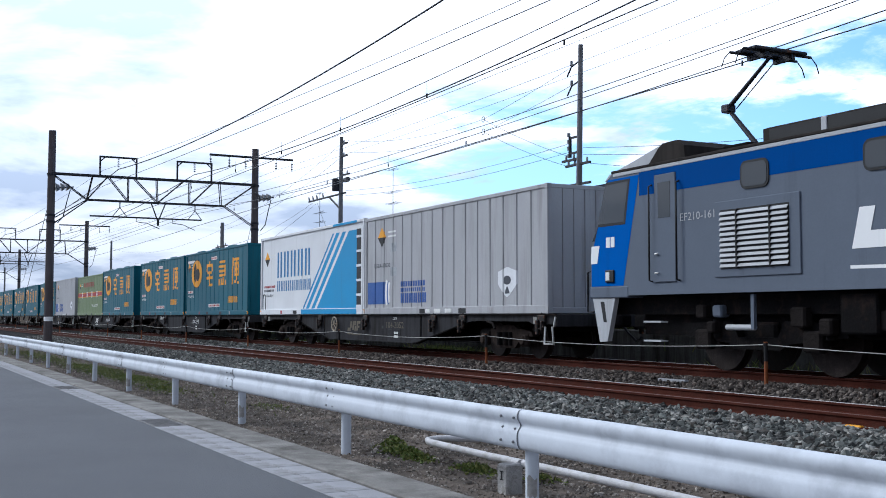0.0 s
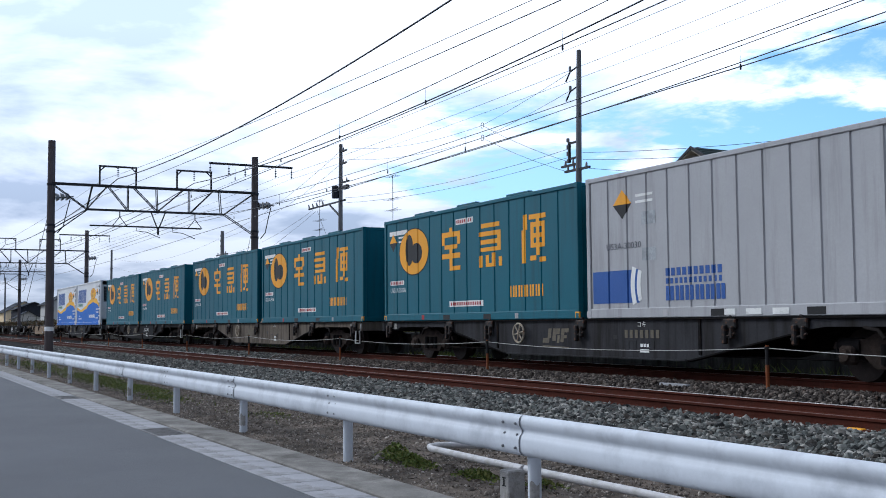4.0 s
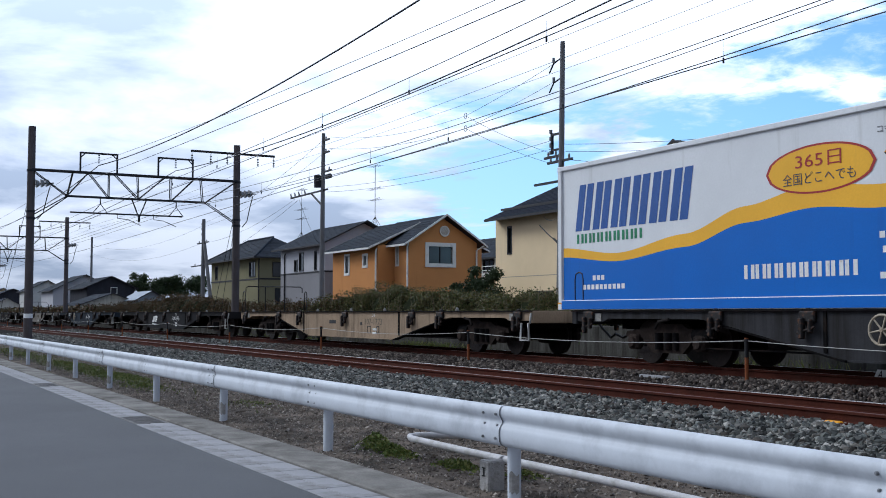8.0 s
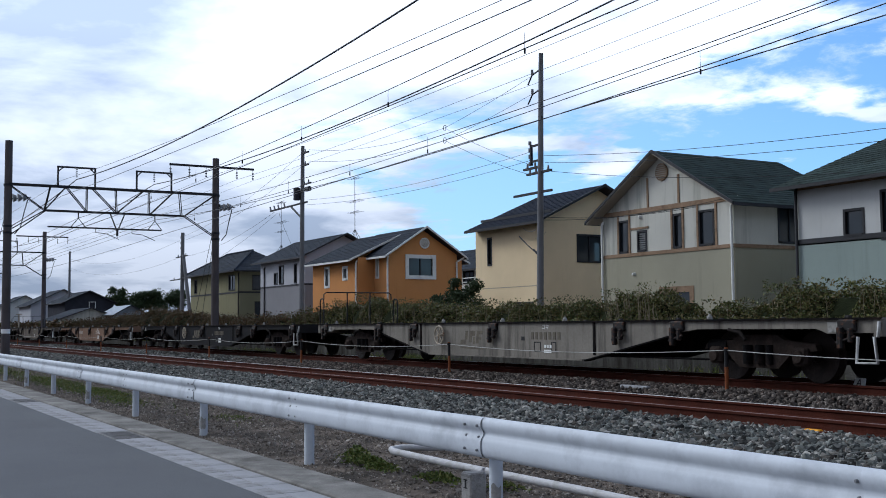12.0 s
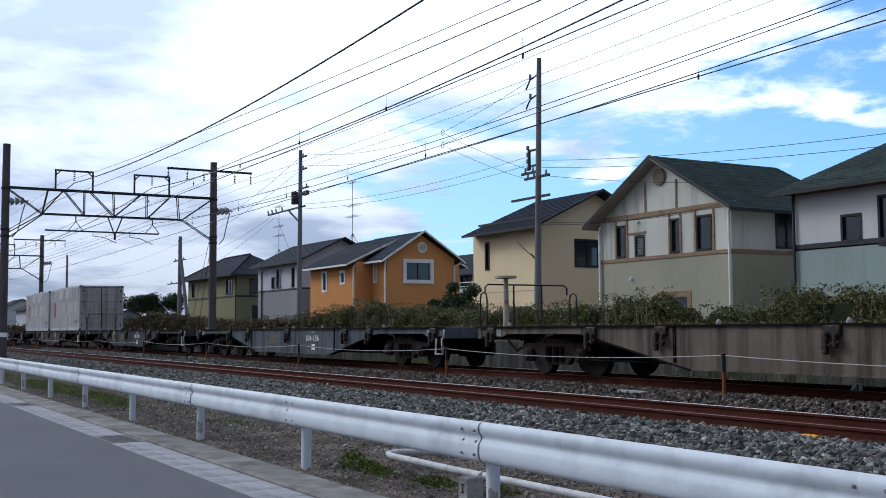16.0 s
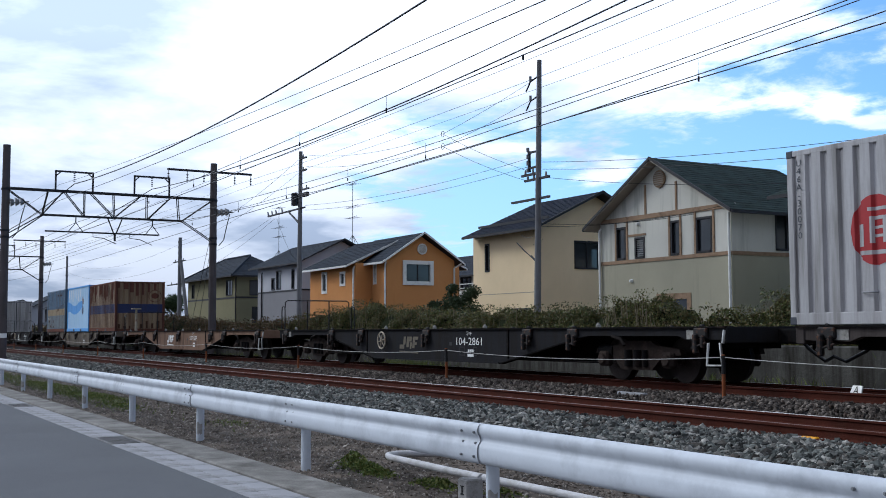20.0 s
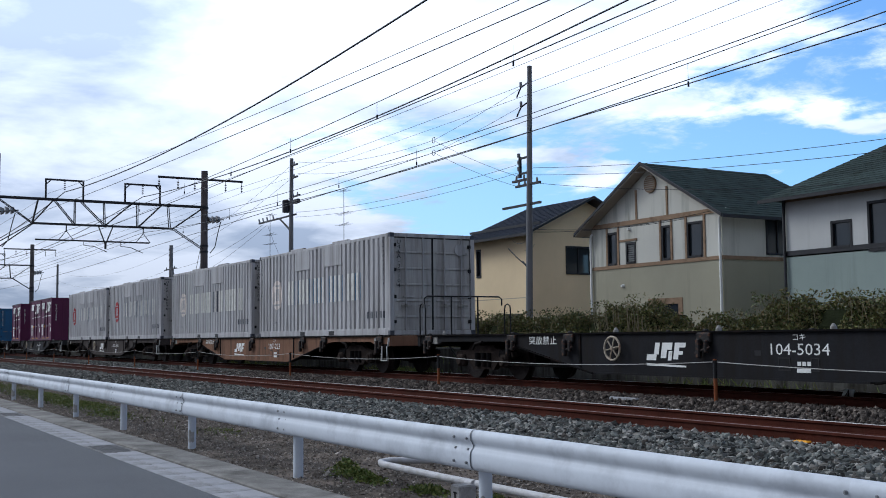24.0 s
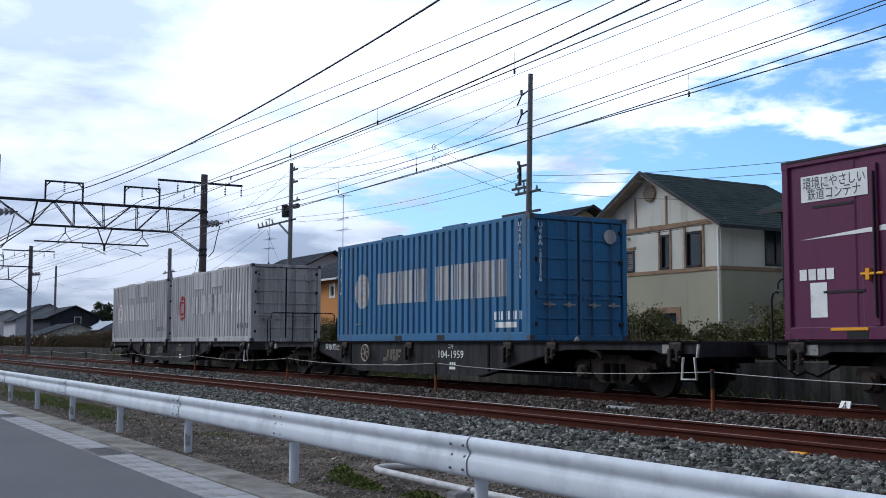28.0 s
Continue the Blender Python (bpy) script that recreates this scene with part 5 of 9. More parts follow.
def wagon(colour, name_label, railing=False, wheel=True):
    """A flat container wagon with fish-bellied side sills, its middle over the rail at the origin."""
    w = thing("container_wagon", name_label, "freight wagon", group="wagons of the freight train")
    mt = WAGON[colour]
    for s in (-1, 1):
        y0, y1 = sorted((s * 1.22, s * 1.10))
        sill = Geo().extrude([(-9.5, 0.96), (9.5, 0.96), (9.5, 0.78), (8.6, 0.76), (8.4, 0.83), (6.0, 0.83), (5.6, 0.78), (3.1, 0.27), (2.9, 0.25),
                              (-2.9, 0.25), (-3.1, 0.27), (-5.6, 0.78), (-6.0, 0.83), (-8.4, 0.83), (-8.6, 0.76), (-9.5, 0.78)], y0, y1, "y")
        sl = part("side_sill", sill, mt, w)
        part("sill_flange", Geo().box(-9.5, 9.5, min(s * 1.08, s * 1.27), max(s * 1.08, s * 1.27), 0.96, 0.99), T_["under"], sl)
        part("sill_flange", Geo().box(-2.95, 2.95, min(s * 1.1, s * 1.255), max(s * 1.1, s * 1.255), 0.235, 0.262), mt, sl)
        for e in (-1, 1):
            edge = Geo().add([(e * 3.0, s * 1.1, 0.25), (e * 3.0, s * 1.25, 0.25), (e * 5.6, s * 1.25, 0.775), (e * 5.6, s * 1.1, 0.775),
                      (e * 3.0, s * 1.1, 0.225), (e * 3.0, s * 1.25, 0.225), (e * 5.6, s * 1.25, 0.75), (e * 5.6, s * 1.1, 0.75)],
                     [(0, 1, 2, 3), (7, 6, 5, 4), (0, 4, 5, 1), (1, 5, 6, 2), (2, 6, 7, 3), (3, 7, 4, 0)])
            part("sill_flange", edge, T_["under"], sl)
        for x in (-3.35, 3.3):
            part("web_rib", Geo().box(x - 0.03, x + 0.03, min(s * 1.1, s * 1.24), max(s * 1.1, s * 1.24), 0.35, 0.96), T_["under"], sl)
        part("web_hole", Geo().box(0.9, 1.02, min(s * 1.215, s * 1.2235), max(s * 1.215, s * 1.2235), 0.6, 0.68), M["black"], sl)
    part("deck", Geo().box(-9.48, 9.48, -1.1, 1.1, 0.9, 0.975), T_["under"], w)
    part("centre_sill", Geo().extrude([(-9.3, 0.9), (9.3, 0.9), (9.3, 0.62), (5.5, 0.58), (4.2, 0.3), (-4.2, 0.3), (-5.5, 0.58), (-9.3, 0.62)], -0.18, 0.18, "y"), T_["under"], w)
    lk = Geo().box(-0.16, 0.16, -0.05, 0.02, -0.17, 0.0, 0.02).box(-0.13, -0.03, -0.11, -0.02, -0.42, -0.1, 0.02).box(0.05, 0.13, -0.1, -0.02, -0.33, -0.12, 0.02)
    lk.tube((-0.16, -0.07, -0.33), (0.18, -0.07, -0.24), 0.02, n=6).box(-0.05, 0.05, -0.02, 0.06, 0.0, 0.06, 0.02)
    lk = lk.mesh("lock", T_["lock"])
    cone = Geo().tube((0, 0, 0), (0, 0, 0.05), 0.05, 0.045, n=8).tube((0, 0, 0.05), (0, 0, 0.09), 0.04, 0.015, n=8).mesh("twist_cone", T_["dull"])
    for x in (-8.95, -5.55, -3.65, -0.12, 4.05, 5.55, 8.95):
        part("lock", lk, None, w, at=pose(x, -1.235, 0.965))
        part("lock", lk, None, w, at=pose(x, 1.235, 0.965, 0, 0, 180))
    for x in (-8.4, -2.4, 0.1, 2.3, 6.2):
        part("twist_cone", cone, None, w, at=pose(x, -1.15, 0.985))
    for x in (-7.05, 7.05):
        bogie(w, x, 0.9)
    for d in (-1, 1):
        cp = Geo().box(min(d * 9.3, d * 9.95), max(d * 9.3, d * 9.95), -0.12, 0.12, 0.7, 0.95, 0.03).box(min(d * 9.9, d * 10.2), max(d * 9.9, d * 10.2), -0.16, 0.16, 0.72, 1.0, 0.05)
        part("coupler", cp, T_["under"], w)
        part("end_beam", Geo().box(min(d * 9.36, d * 9.52), max(d * 9.36, d * 9.52), -1.24, 1.24, 0.72, 0.985, 0.015), mt, w)
        hose = [(d * 9.48, 0.45, 0.75), (d * 9.65, 0.45, 0.6), (d * 10.0, 0.4, 0.42), (d * 10.2, 0.36, 0.5)]
        part("brake_hose", Geo().path(hose, 0.03, 6), M["black"], w)
        for s in (-d,):
            st = [(d * 9.48, s * 1.26, 0.93), (d * 9.48, s * 1.29, 0.72), (d * 9.42, s * 1.29, 0.72), (d * 9.46, s * 1.29, 0.36), (d * 9.12, s * 1.29, 0.36), (d * 9.16, s * 1.29, 0.72)]
            part("step", Geo().path(st, 0.024, 6), T_["step"], w, "white bent step iron")
        part("label_plate", Geo().box(min(d * 8.6, d * 9.0), max(d * 8.6, d * 9.0), -1.232, -1.223, 0.78, 0.93), T_["dull"], w)
        part("brake_hanger", Geo().path([(d * 6.7, -1.24, 0.82), (d * 6.95, -1.25, 0.78), (d * 7.05, -1.25, 0.66)], 0.03, 6), T_["bogie"], w)
        part("brake_cylinder", Geo().tube((d * 6.0, -0.9, 0.55), (d * 6.4, -0.9, 0.55), 0.12, n=12), T_["under"], w)
    part("air_tank", Geo().tube((0.5, -0.6, 0.42), (1.9, -0.6, 0.42), 0.17, n=12), T_["under"], w)
    part("brake_valve", Geo().box(-4.9, -4.2, -0.8, -0.3, 0.35, 0.62, 0.03), T_["under"], w)
    part("gear_box", Geo().box(2.4, 2.9, -0.9, -0.5, 0.3, 0.5, 0.02), T_["under"], w)
    part("brake_rod", Geo().tube((-6.2, -1.0, 0.33), (6.2, -1.0, 0.33), 0.018, n=5), T_["under"], w)
    if wheel:
        hw = Geo()
        pts = [(0.21 * math.cos(a), 0, 0.21 * math.sin(a)) for a in [i * math.pi / 9 for i in range(19)]]
        hw.path(pts, 0.02, 6)
        for k in range(3):
            a = k * math.pi / 3 + 0.2
            hw.tube((0.2 * math.cos(a), 0, 0.2 * math.sin(a)), (-0.2 * math.cos(a), 0, -0.2 * math.sin(a)), 0.014, n=5)
        hw.tube((0, 0.1, 0), (0, -0.03, 0), 0.03, n=8)
        part("handwheel", hw, C_TAN, w, "pale iron brake handwheel", at=pose(-2.3, -1.33, 0.7))
    if railing:
        for s in (-1, 1):
            hoop = [(-9.45, s * 1.2, 0.98), (-9.45, s * 1.2, 1.6), (-9.42, s * 1.2, 1.7), (-9.32, s * 1.2, 1.74), (-9.22, s * 1.2, 1.7), (-9.19, s * 1.2, 1.6), (-9.19, s * 1.2, 0.98)]
            part("end_hoop", Geo().path(hoop, 0.018, 6), M["black"], w)
        r_ = part("end_railing", Geo().path([(-9.42, -1.1, 1.7), (-9.42, -1.1, 1.86), (-9.42, -1.02, 1.92), (-9.42, 1.02, 1.92), (-9.42, 1.1, 1.86), (-9.42, 1.1, 1.7)], 0.019, 6), M["black"], w)
        for y in (-0.35, 0.4):
            part("rail_post", Geo().tube((-9.42, y, 0.98), (-9.42, y, 1.92), 0.02, n=6), M["black"], r_)
        if railing == 2:
            part("brake_stand", Geo().tube((-9.2, -0.7, 0.98), (-9.2, -0.7, 2.05), 0.07, 0.05, n=8).tube((-9.2, -0.7, 2.05), (-9.2, -0.7, 2.1), 0.24, n=16), C_TAN, w, "pale iron brake stand")
    return w


def marking(w, words, x, z, width, height, y=-1.224, material=None):
    return part("marking", text_mesh(words, material or T_["white"], width, height), None, w, at=pose(x, y - 0.004, z))


def bars(x0, x1, z0, z1, n, fill=0.72, y=0.0):
    """A row of n plain blocks, in the place of lettering."""
    b = Geo()
    step = (x1 - x0) / n
    for i in range(n):
        b.box(x0 + i * step + step * (1 - fill) / 2, x0 + (i + 1) * step - step * (1 - fill) / 2, y - 0.006, y, z0, z1)
    return b

# ---- containers ----
def paint(name, col, dirt=None, amount=0.25, rough=0.45, var=0.08):
    return mat(name, col, rough + 0.1, var=var, scale=0.7, fine=25, bump=0.03, dirt=dirt or tuple(c * 0.45 + 0.02 for c in col), amount=amount, streak=True)


C = {
    "teal": paint("teal_paint", (0.004, 0.097, 0.138), (0.007, 0.066, 0.09), 0.35),
    "green": paint("leaf_green_paint", (0.15, 0.205, 0.1), (0.1, 0.13, 0.07), 0.3),
    "silver": paint("silver_paint", (0.37, 0.37, 0.385), (0.25, 0.245, 0.25), 0.35),
    "white": paint("white_reefer_paint", (0.68, 0.69, 0.71), (0.5, 0.5, 0.5), 0.2),
    "cyan": paint("cyan_film", (0.014, 0.255, 0.51), (0.018, 0.21, 0.42), 0.15),
    "royal": paint("royal_blue_film", (0.002, 0.115, 0.47), (0.004, 0.095, 0.38), 0.15),
    "yellow": paint("golden_film", (0.8, 0.42, 0.03), (0.65, 0.34, 0.04), 0.15),
    "offwhite": paint("aged_white_paint", (0.42, 0.41, 0.42), (0.19, 0.18, 0.174), 0.5),
    "nblue": paint("container_blue", (0.032, 0.13, 0.27), (0.05, 0.085, 0.13), 0.4),
    "maroon": paint("maroon_paint", (0.1, 0.02, 0.06), (0.06, 0.016, 0.038), 0.3),
    "tan": paint("tan_paint", (0.26, 0.16, 0.08), (0.07, 0.03, 0.022), 0.6),
    "rustc": paint("rusted_steel", (0.13, 0.055, 0.04), (0.07, 0.035, 0.03), 0.5, 0.8),
    "navy": paint("navy_band", (0.025, 0.035, 0.1), (0.04, 0.03, 0.04), 0.3),
    "sky": paint("pale_blue_paint", (0.33, 0.5, 0.68), (0.25, 0.36, 0.48), 0.3),
    "azure": paint("azure_paint", (0.08, 0.28, 0.62), (0.07, 0.22, 0.48), 0.2),
    "dirty": paint("weathered_blue_paint", (0.075, 0.145, 0.235), (0.07, 0.065, 0.06), 0.5),
    "straw": paint("rusty_straw_paint", (0.28, 0.205, 0.13), (0.11, 0.055, 0.038), 0.6),
    "cream": paint("weathered_cream_paint", (0.36, 0.28, 0.17), (0.15, 0.09, 0.055), 0.5),
    "slate": paint("weathered_pale_paint", (0.17, 0.205, 0.23), (0.1, 0.085, 0.075), 0.5),
    "streak": paint("rust_streak", (0.075, 0.038, 0.026), (0.04, 0.026, 0.02), 0.45, 0.8),
    "amber": paint("amber_marking", (0.75, 0.33, 0.02), (0.6, 0.27, 0.03), 0.15),
    "red": paint("red_marking", (0.34, 0.032, 0.036), (0.24, 0.03, 0.03), 0.25),
    "black": M["black"],
    "mark": T_["white"],
    "ink": mat("dark_marking", (0.06, 0.065, 0.08), 0.6, var=0.15),
    "fade": mat("faded_marking", (0.34, 0.36, 0.38), 0.6, var=0.3, scale=4),
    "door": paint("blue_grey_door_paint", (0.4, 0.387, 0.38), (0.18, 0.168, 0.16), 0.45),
    "word": mat("mid_blue_marking", (0.03, 0.17, 0.38), 0.5, var=0.12, scale=3),
    "ghost": mat("pale_ghost_marking", (0.6, 0.59, 0.55), 0.6, var=0.12, scale=4, dirt=(0.45, 0.43, 0.4), amount=0.35),
    "blush": mat("bleached_red_marking", (0.7, 0.62, 0.57), 0.6, var=0.15, scale=3, dirt=(0.5, 0.46, 0.42), amount=0.4),
    "washed": mat("washed_out_blue_marking", (0.05, 0.2, 0.36), 0.6, var=0.25, scale=4),
    "deep": mat("deep_blue_marking", (0.03, 0.09, 0.3), 0.5, var=0.12),
}


def rib_shape(depth):
    """Share of the pitch that the valley and each flank take: deep sheets wave, shallow ones have narrow grooves."""
    return (0.2, 0.11) if depth > 0.03 else (0.05, 0.025)


def corrugated(x0, x1, y, z0, z1, pitch, depth, out):
    """A corrugated sheet from x0 to x1 in the plane y, its ribs standing out by depth towards out."""
    n = max(1, round((x1 - x0) / pitch))
    p = (x1 - x0) / n
    prof = []
    for i in range(n):
        a = x0 + i * p
        r, q = rib_shape(depth)
        prof += [(a, y), (a + p * r, y), (a + p * (r + q), y + out * depth), (a + p * (1 - q), y + out * depth)]
    prof.append((x1, y))
    return Geo().extrude(prof, z0, z1, "z", closed=False)


def container(name, label, L, col, rib, Hh=2.6, W=2.49, end="plain", vents=0, frame_col=None, cm=None, skip_front=False, group="containers on the train", pocket=True, tags=0):
    """A freight container, its base at the origin. rib: (pitch, depth) of the side sheets."""
    c = thing(name, label, "container", group=group)
    m, fm = C[col], C[frame_col or col]
    h, w = L / 2, W / 2
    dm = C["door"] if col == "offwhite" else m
    for s in (-1, 1):
        y = s * (w - 0.045)
        part("side_panel", corrugated(-h + 0.1, h - 0.1, y, 0.17, Hh - 0.07, rib[0], rib[1], s), m, c)
        y0, y1 = sorted((s * (w - 0.1), s * w))
        br = part("bottom_rail", Geo().box(-h + 0.1, h - 0.1, y0, y1, 0.0, 0.18, 0.01), fm, c)
        if tags:
            for i, x in enumerate((-h + 0.06, -2.4, 2.4, h - 0.06) if L > 5 else (-h + 0.06, h - 0.06)):
                part("tie_down", Geo().box(x - 0.07, x + 0.07, min(s * (w - 0.03), s * (w + 0.004)), max(s * (w - 0.03), s * (w + 0.004)), 0.02, 0.14), C[("amber", "red", "offwhite", "amber")[i % 4]] if tags == 2 else C["offwhite"], br)
        part("top_rail", Geo().box(-h + 0.1, h - 0.1, y0, y1, Hh - 0.09, Hh, 0.012), fm, c)
        if pocket:
            for x in (-1.0, 1.0):
                px = x * min(1.05, L * 0.16)
                part("fork_pocket", Geo().box(px - 0.18, px + 0.18, min(s * (w - 0.02), s * (w + 0.003)), max(s * (w - 0.02), s * (w + 0.003)), 0.015, 0.135), M["black"], br)
        for e in (-1, 1):
            x0, x1 = sorted((e * (h - 0.12), e * h))
            p_ = part("corner_post", Geo().box(x0, x1, min(s * (w - 0.12), s * w), max(s * (w - 0.12), s * w), 0.0, Hh, 0.012), fm, c)
            for z0, z1 in ((-0.003, 0.12), (Hh - 0.11, Hh + 0.006)):
                part("corner_casting", Geo().box(x0 - 0.004, x1 + 0.004, min(s * (w - 0.12), s * (w + 0.005)), max(s * (w - 0.12), s * (w + 0.005)), z0, z1, 0.01), cm or fm, p_)
    part("roof", Geo().box(-h + 0.1, h - 0.1, -w + 0.05, w - 0.05, Hh - 0.06, Hh - 0.02), m, c)
    part("base", Geo().box(-h + 0.1, h - 0.1, -w + 0.1, w - 0.1, 0.03, 0.16), M["black"], c)
    for i in range(vents):
        part("roof_vent", Geo().box(-h + L * (i + 1) / (vents + 1) - 0.5, -h + L * (i + 1) / (vents + 1) + 0.5, -w + 0.02, -w + 0.14, Hh, Hh + 0.05, 0.015), fm, c)
    # ends: the front faces +x
    for e in (-1,) if skip_front else (-1, 1):
        xx = e * (h - 0.05)
        if end == "doors" and e == 1:
            for s in (-1, 1):
                y0, y1 = sorted((s * 0.015, s * (w - 0.12)))
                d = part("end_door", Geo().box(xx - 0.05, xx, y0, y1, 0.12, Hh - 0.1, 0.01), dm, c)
                ribs = Geo()
                for k in range(5):
                    z = 0.45 + 0.42 * k
                    ribs.box(xx, xx + 0.025, y0 + 0.08, y1 - 0.08, z, z + 0.05, 0.008)
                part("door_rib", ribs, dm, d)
                part("door_gasket", Geo().box(xx - 0.02, xx + 0.006, y0 - 0.012, y0 + 0.012, 0.12, Hh - 0.1).box(xx - 0.02, xx + 0.006, y1 - 0.012, y1 + 0.012, 0.12, Hh - 0.1)
                     .box(xx - 0.02, xx + 0.006, y0, y1, Hh - 0.125, Hh - 0.1), M["black"], d)
                for z in (0.3, 0.95, 1.65, 2.3):
                    ye = y0 if s < 0 else y1
                    part("hinge", Geo().box(xx - 0.01, xx + 0.045, ye - 0.07, ye + 0.07, z, z + 0.09, 0.01), M["black"], d)
                for f_ in (0.3, 0.75):
                    yy = y0 + (y1 - y0) * f_
                    part("locking_bar", Geo().tube((xx + 0.035, yy, 0.1), (xx + 0.035, yy, Hh - 0.1), 0.018, n=6).box(xx + 0.02, xx + 0.06, yy - 0.06, yy + 0.25, 0.98, 1.02), fm, d)
                    part("door_handle", Geo().box(xx + 0.05, xx + 0.075, yy - 0.14, yy + 0.16, 0.74, 0.775).box(xx + 0.02, xx + 0.08, yy - 0.03, yy + 0.03, 0.71, 0.81), T_["dull"], d)
            part("end_sill", Geo().box(xx - 0.05, xx + 0.03, -w + 0.1, w - 0.1, 0.0, 0.12, 0.01), fm, c)
            part("end_header", Geo().box(xx - 0.05, xx + 0.03, -w + 0.1, w - 0.1, Hh - 0.1, Hh, 0.01), fm, c)
        else:
            g = corrugated(-w + 0.1, w - 0.1, 0, 0.12, Hh - 0.07, 0.28 if rib[1] > 0.02 else 0.6, rib[1], 1)
            g.v = [(xx + (q[1] if e > 0 else -q[1]), q[0], q[2]) for q in g.v]
            part("end_panel", g, m, c)
            x0, x1 = sorted((xx - e * 0.02, xx + e * 0.03))
            part("end_sill", Geo().box(x0, x1, -w + 0.1, w - 0.1, 0.0, 0.13, 0.01), fm, c)
            part("end_header", Geo().box(x0, x1, -w + 0.1, w - 0.1, Hh - 0.09, Hh, 0.01), fm, c)
    return c


def wave(L, rib):
    """How far the side sheet of such a container stands out at x, and where it bends."""
    x0, x1 = -L / 2 + 0.1, L / 2 - 0.1
    n = max(1, round((x1 - x0) / rib[0]))
    p = (x1 - x0) / n
    r, q = rib_shape(rib[1])
    bends = [x0 + i * p + p * f for i in range(n) for f in (0.0, r, r + q, 1 - q)] + [x1]
    def out(x):
        f = ((x - x0) / p) % 1.0
        return rib[1] * (0 if f < r else (f - r) / q if f < r + q else 1 if f < 1 - q else (1 - f) / q)
    return out, bends


# how far the markings of one kind of container sit off its middle
AWAY = [0.0]


def decal(c, name, material, L, rib, x0, x1, lo, hi, step=0.12, W=2.49, label="", side=-1, parent=None):
    """Paint on a container's side, between the heights lo(x) and hi(x), following the ribs."""
    out, bends = wave(L, rib)
    dx = AWAY[0]
    x0, x1 = x0 + dx, x1 + dx
    lo_f = (lambda x: lo(x - dx)) if callable(lo) else (lambda x: lo)
    hi_f = (lambda x: hi(x - dx)) if callable(hi) else (lambda x: hi)
    n = max(1, int((x1 - x0) / step)) if callable(lo) or callable(hi) else 1
    xs = sorted({round(q, 4) for q in [x0, x1] + [x0 + (x1 - x0) * i / n for i in range(n + 1)] + [b for b in bends if x0 < b < x1]})
    g = Geo()
    v = []
    for x in xs:
        y = side * (W / 2 - 0.045 + out(min(max(x, x0 + 1e-4), x1 - 1e-4)) + 0.005)
        v += [(x, y, lo_f(x)), (x, y, hi_f(x))]
    g.add(v, [(2 * i, 2 * i + 2, 2 * i + 3, 2 * i + 1) for i in range(len(xs) - 1)])
    return part(name, g, material, parent or c, label)


def ellipse(cx, cz, rx, rz):
    f = lambda x: rz * math.sqrt(max(0.0, 1 - ((x - cx) / rx) ** 2))
    return cx - rx, cx + rx, (lambda x: cz - f(x)), (lambda x: cz + f(x))


def diamond(cx, cz, rx, rz, top):
    f = lambda x: rz * max(0.0, 1 - abs(x - cx) / rx)
    return (cx - rx, cx + rx, (lambda x: cz), (lambda x: cz + f(x))) if top else (cx - rx, cx + rx, (lambda x: cz - f(x)), (lambda x: cz))


def hazard(c, L, rib, x, z, r=0.28):
    """The two-coloured diamond of a load class."""
    a = decal(c, "diamond_sign", C["amber"], L, rib, *diamond(x, z, r, r, True), step=r / 2)
    decal(c, "diamond_half", C["black"], L, rib, *diamond(x, z, r, r, False), step=r / 2, parent=a)
    for k in (0.1, -0.02):
        decal(c, "small_print", C["mark"], L, rib, x + r + 0.12, x + r + 0.62, z + k, z + k + 0.05)


def blocks(c, name, material, L, rib, x0, x1, z0, z1, n, strokes=2, fill=0.74, slant=0.0, lift=0.0):
    """A word as a row of plain upright bars."""
    st = (x1 - x0) / n
    for i in range(n):
        for k in range(strokes):
            w = st * fill / (strokes * 2 - 1) if strokes > 1 else st * fill
            a = x0 + i * st + k * 2 * w
            q = decal(c, name, material, L, rib, a, a + w, z0 + slant * i, z1 + slant * i)
            q.matrix_basis = pose(0, -lift, 0)


def paired(c, name, material, L, rib, x0, x1, z0, z1, n, slant=0.0, fill=0.37):
    """A word as n plain pairs of bars, upright or leaning."""
    st, h = (x1 - x0) / n, z1 - z0
    y = -(2.49 / 2 - 0.045 + rib[1] + 0.005)
    for i in range(n):
        g = Geo()
        for a in (x0 + i * st, x0 + (i + 0.46) * st):
            b, k = a + st * fill, slant * h
            g.add([(a, y, z0), (b, y, z0), (b + k, y, z1), (a + k, y, z1)], [(0, 1, 2, 3)])
        part(name, g, material, c)


def cluster(c, name, material, L, rib, x0, x1, z0, z1, rects):
    """A square mark made of plain bars; rects in parts of its width and height."""
    for a, b, d, e in rects:
        decal(c, name, material, L, rib, x0 + (x1 - x0) * a, x0 + (x1 - x0) * b, z0 + (z1 - z0) * d, z0 + (z1 - z0) * e)


MARK_A = ((0.0, 1.0, 0.78, 0.9), (0.0, 0.16, 0.6, 0.78), (0.84, 1.0, 0.6, 0.78), (0.42, 0.58, 0.9, 1.0), (0.15, 0.85, 0.5, 0.6), (0.0, 1.0, 0.28, 0.4), (0.42, 0.58, 0.4, 0.5), (0.42, 0.58, 0.1, 0.28), (0.42, 1.0, 0.0, 0.1))
MARK_B = ((0.1, 0.9, 0.86, 0.96), (0.0, 0.8, 0.68, 0.78), (0.05, 0.8, 0.5, 0.6), (0.05, 0.8, 0.34, 0.43), (0.8, 0.95, 0.34, 0.78), (0.0, 0.16, 0.0, 0.26), (0.3, 0.44, 0.0, 0.26), (0.56, 0.72, 0.0, 0.3), (0.86, 1.0, 0.0, 0.2), (0.44, 0.56, 0.0, 0.08))
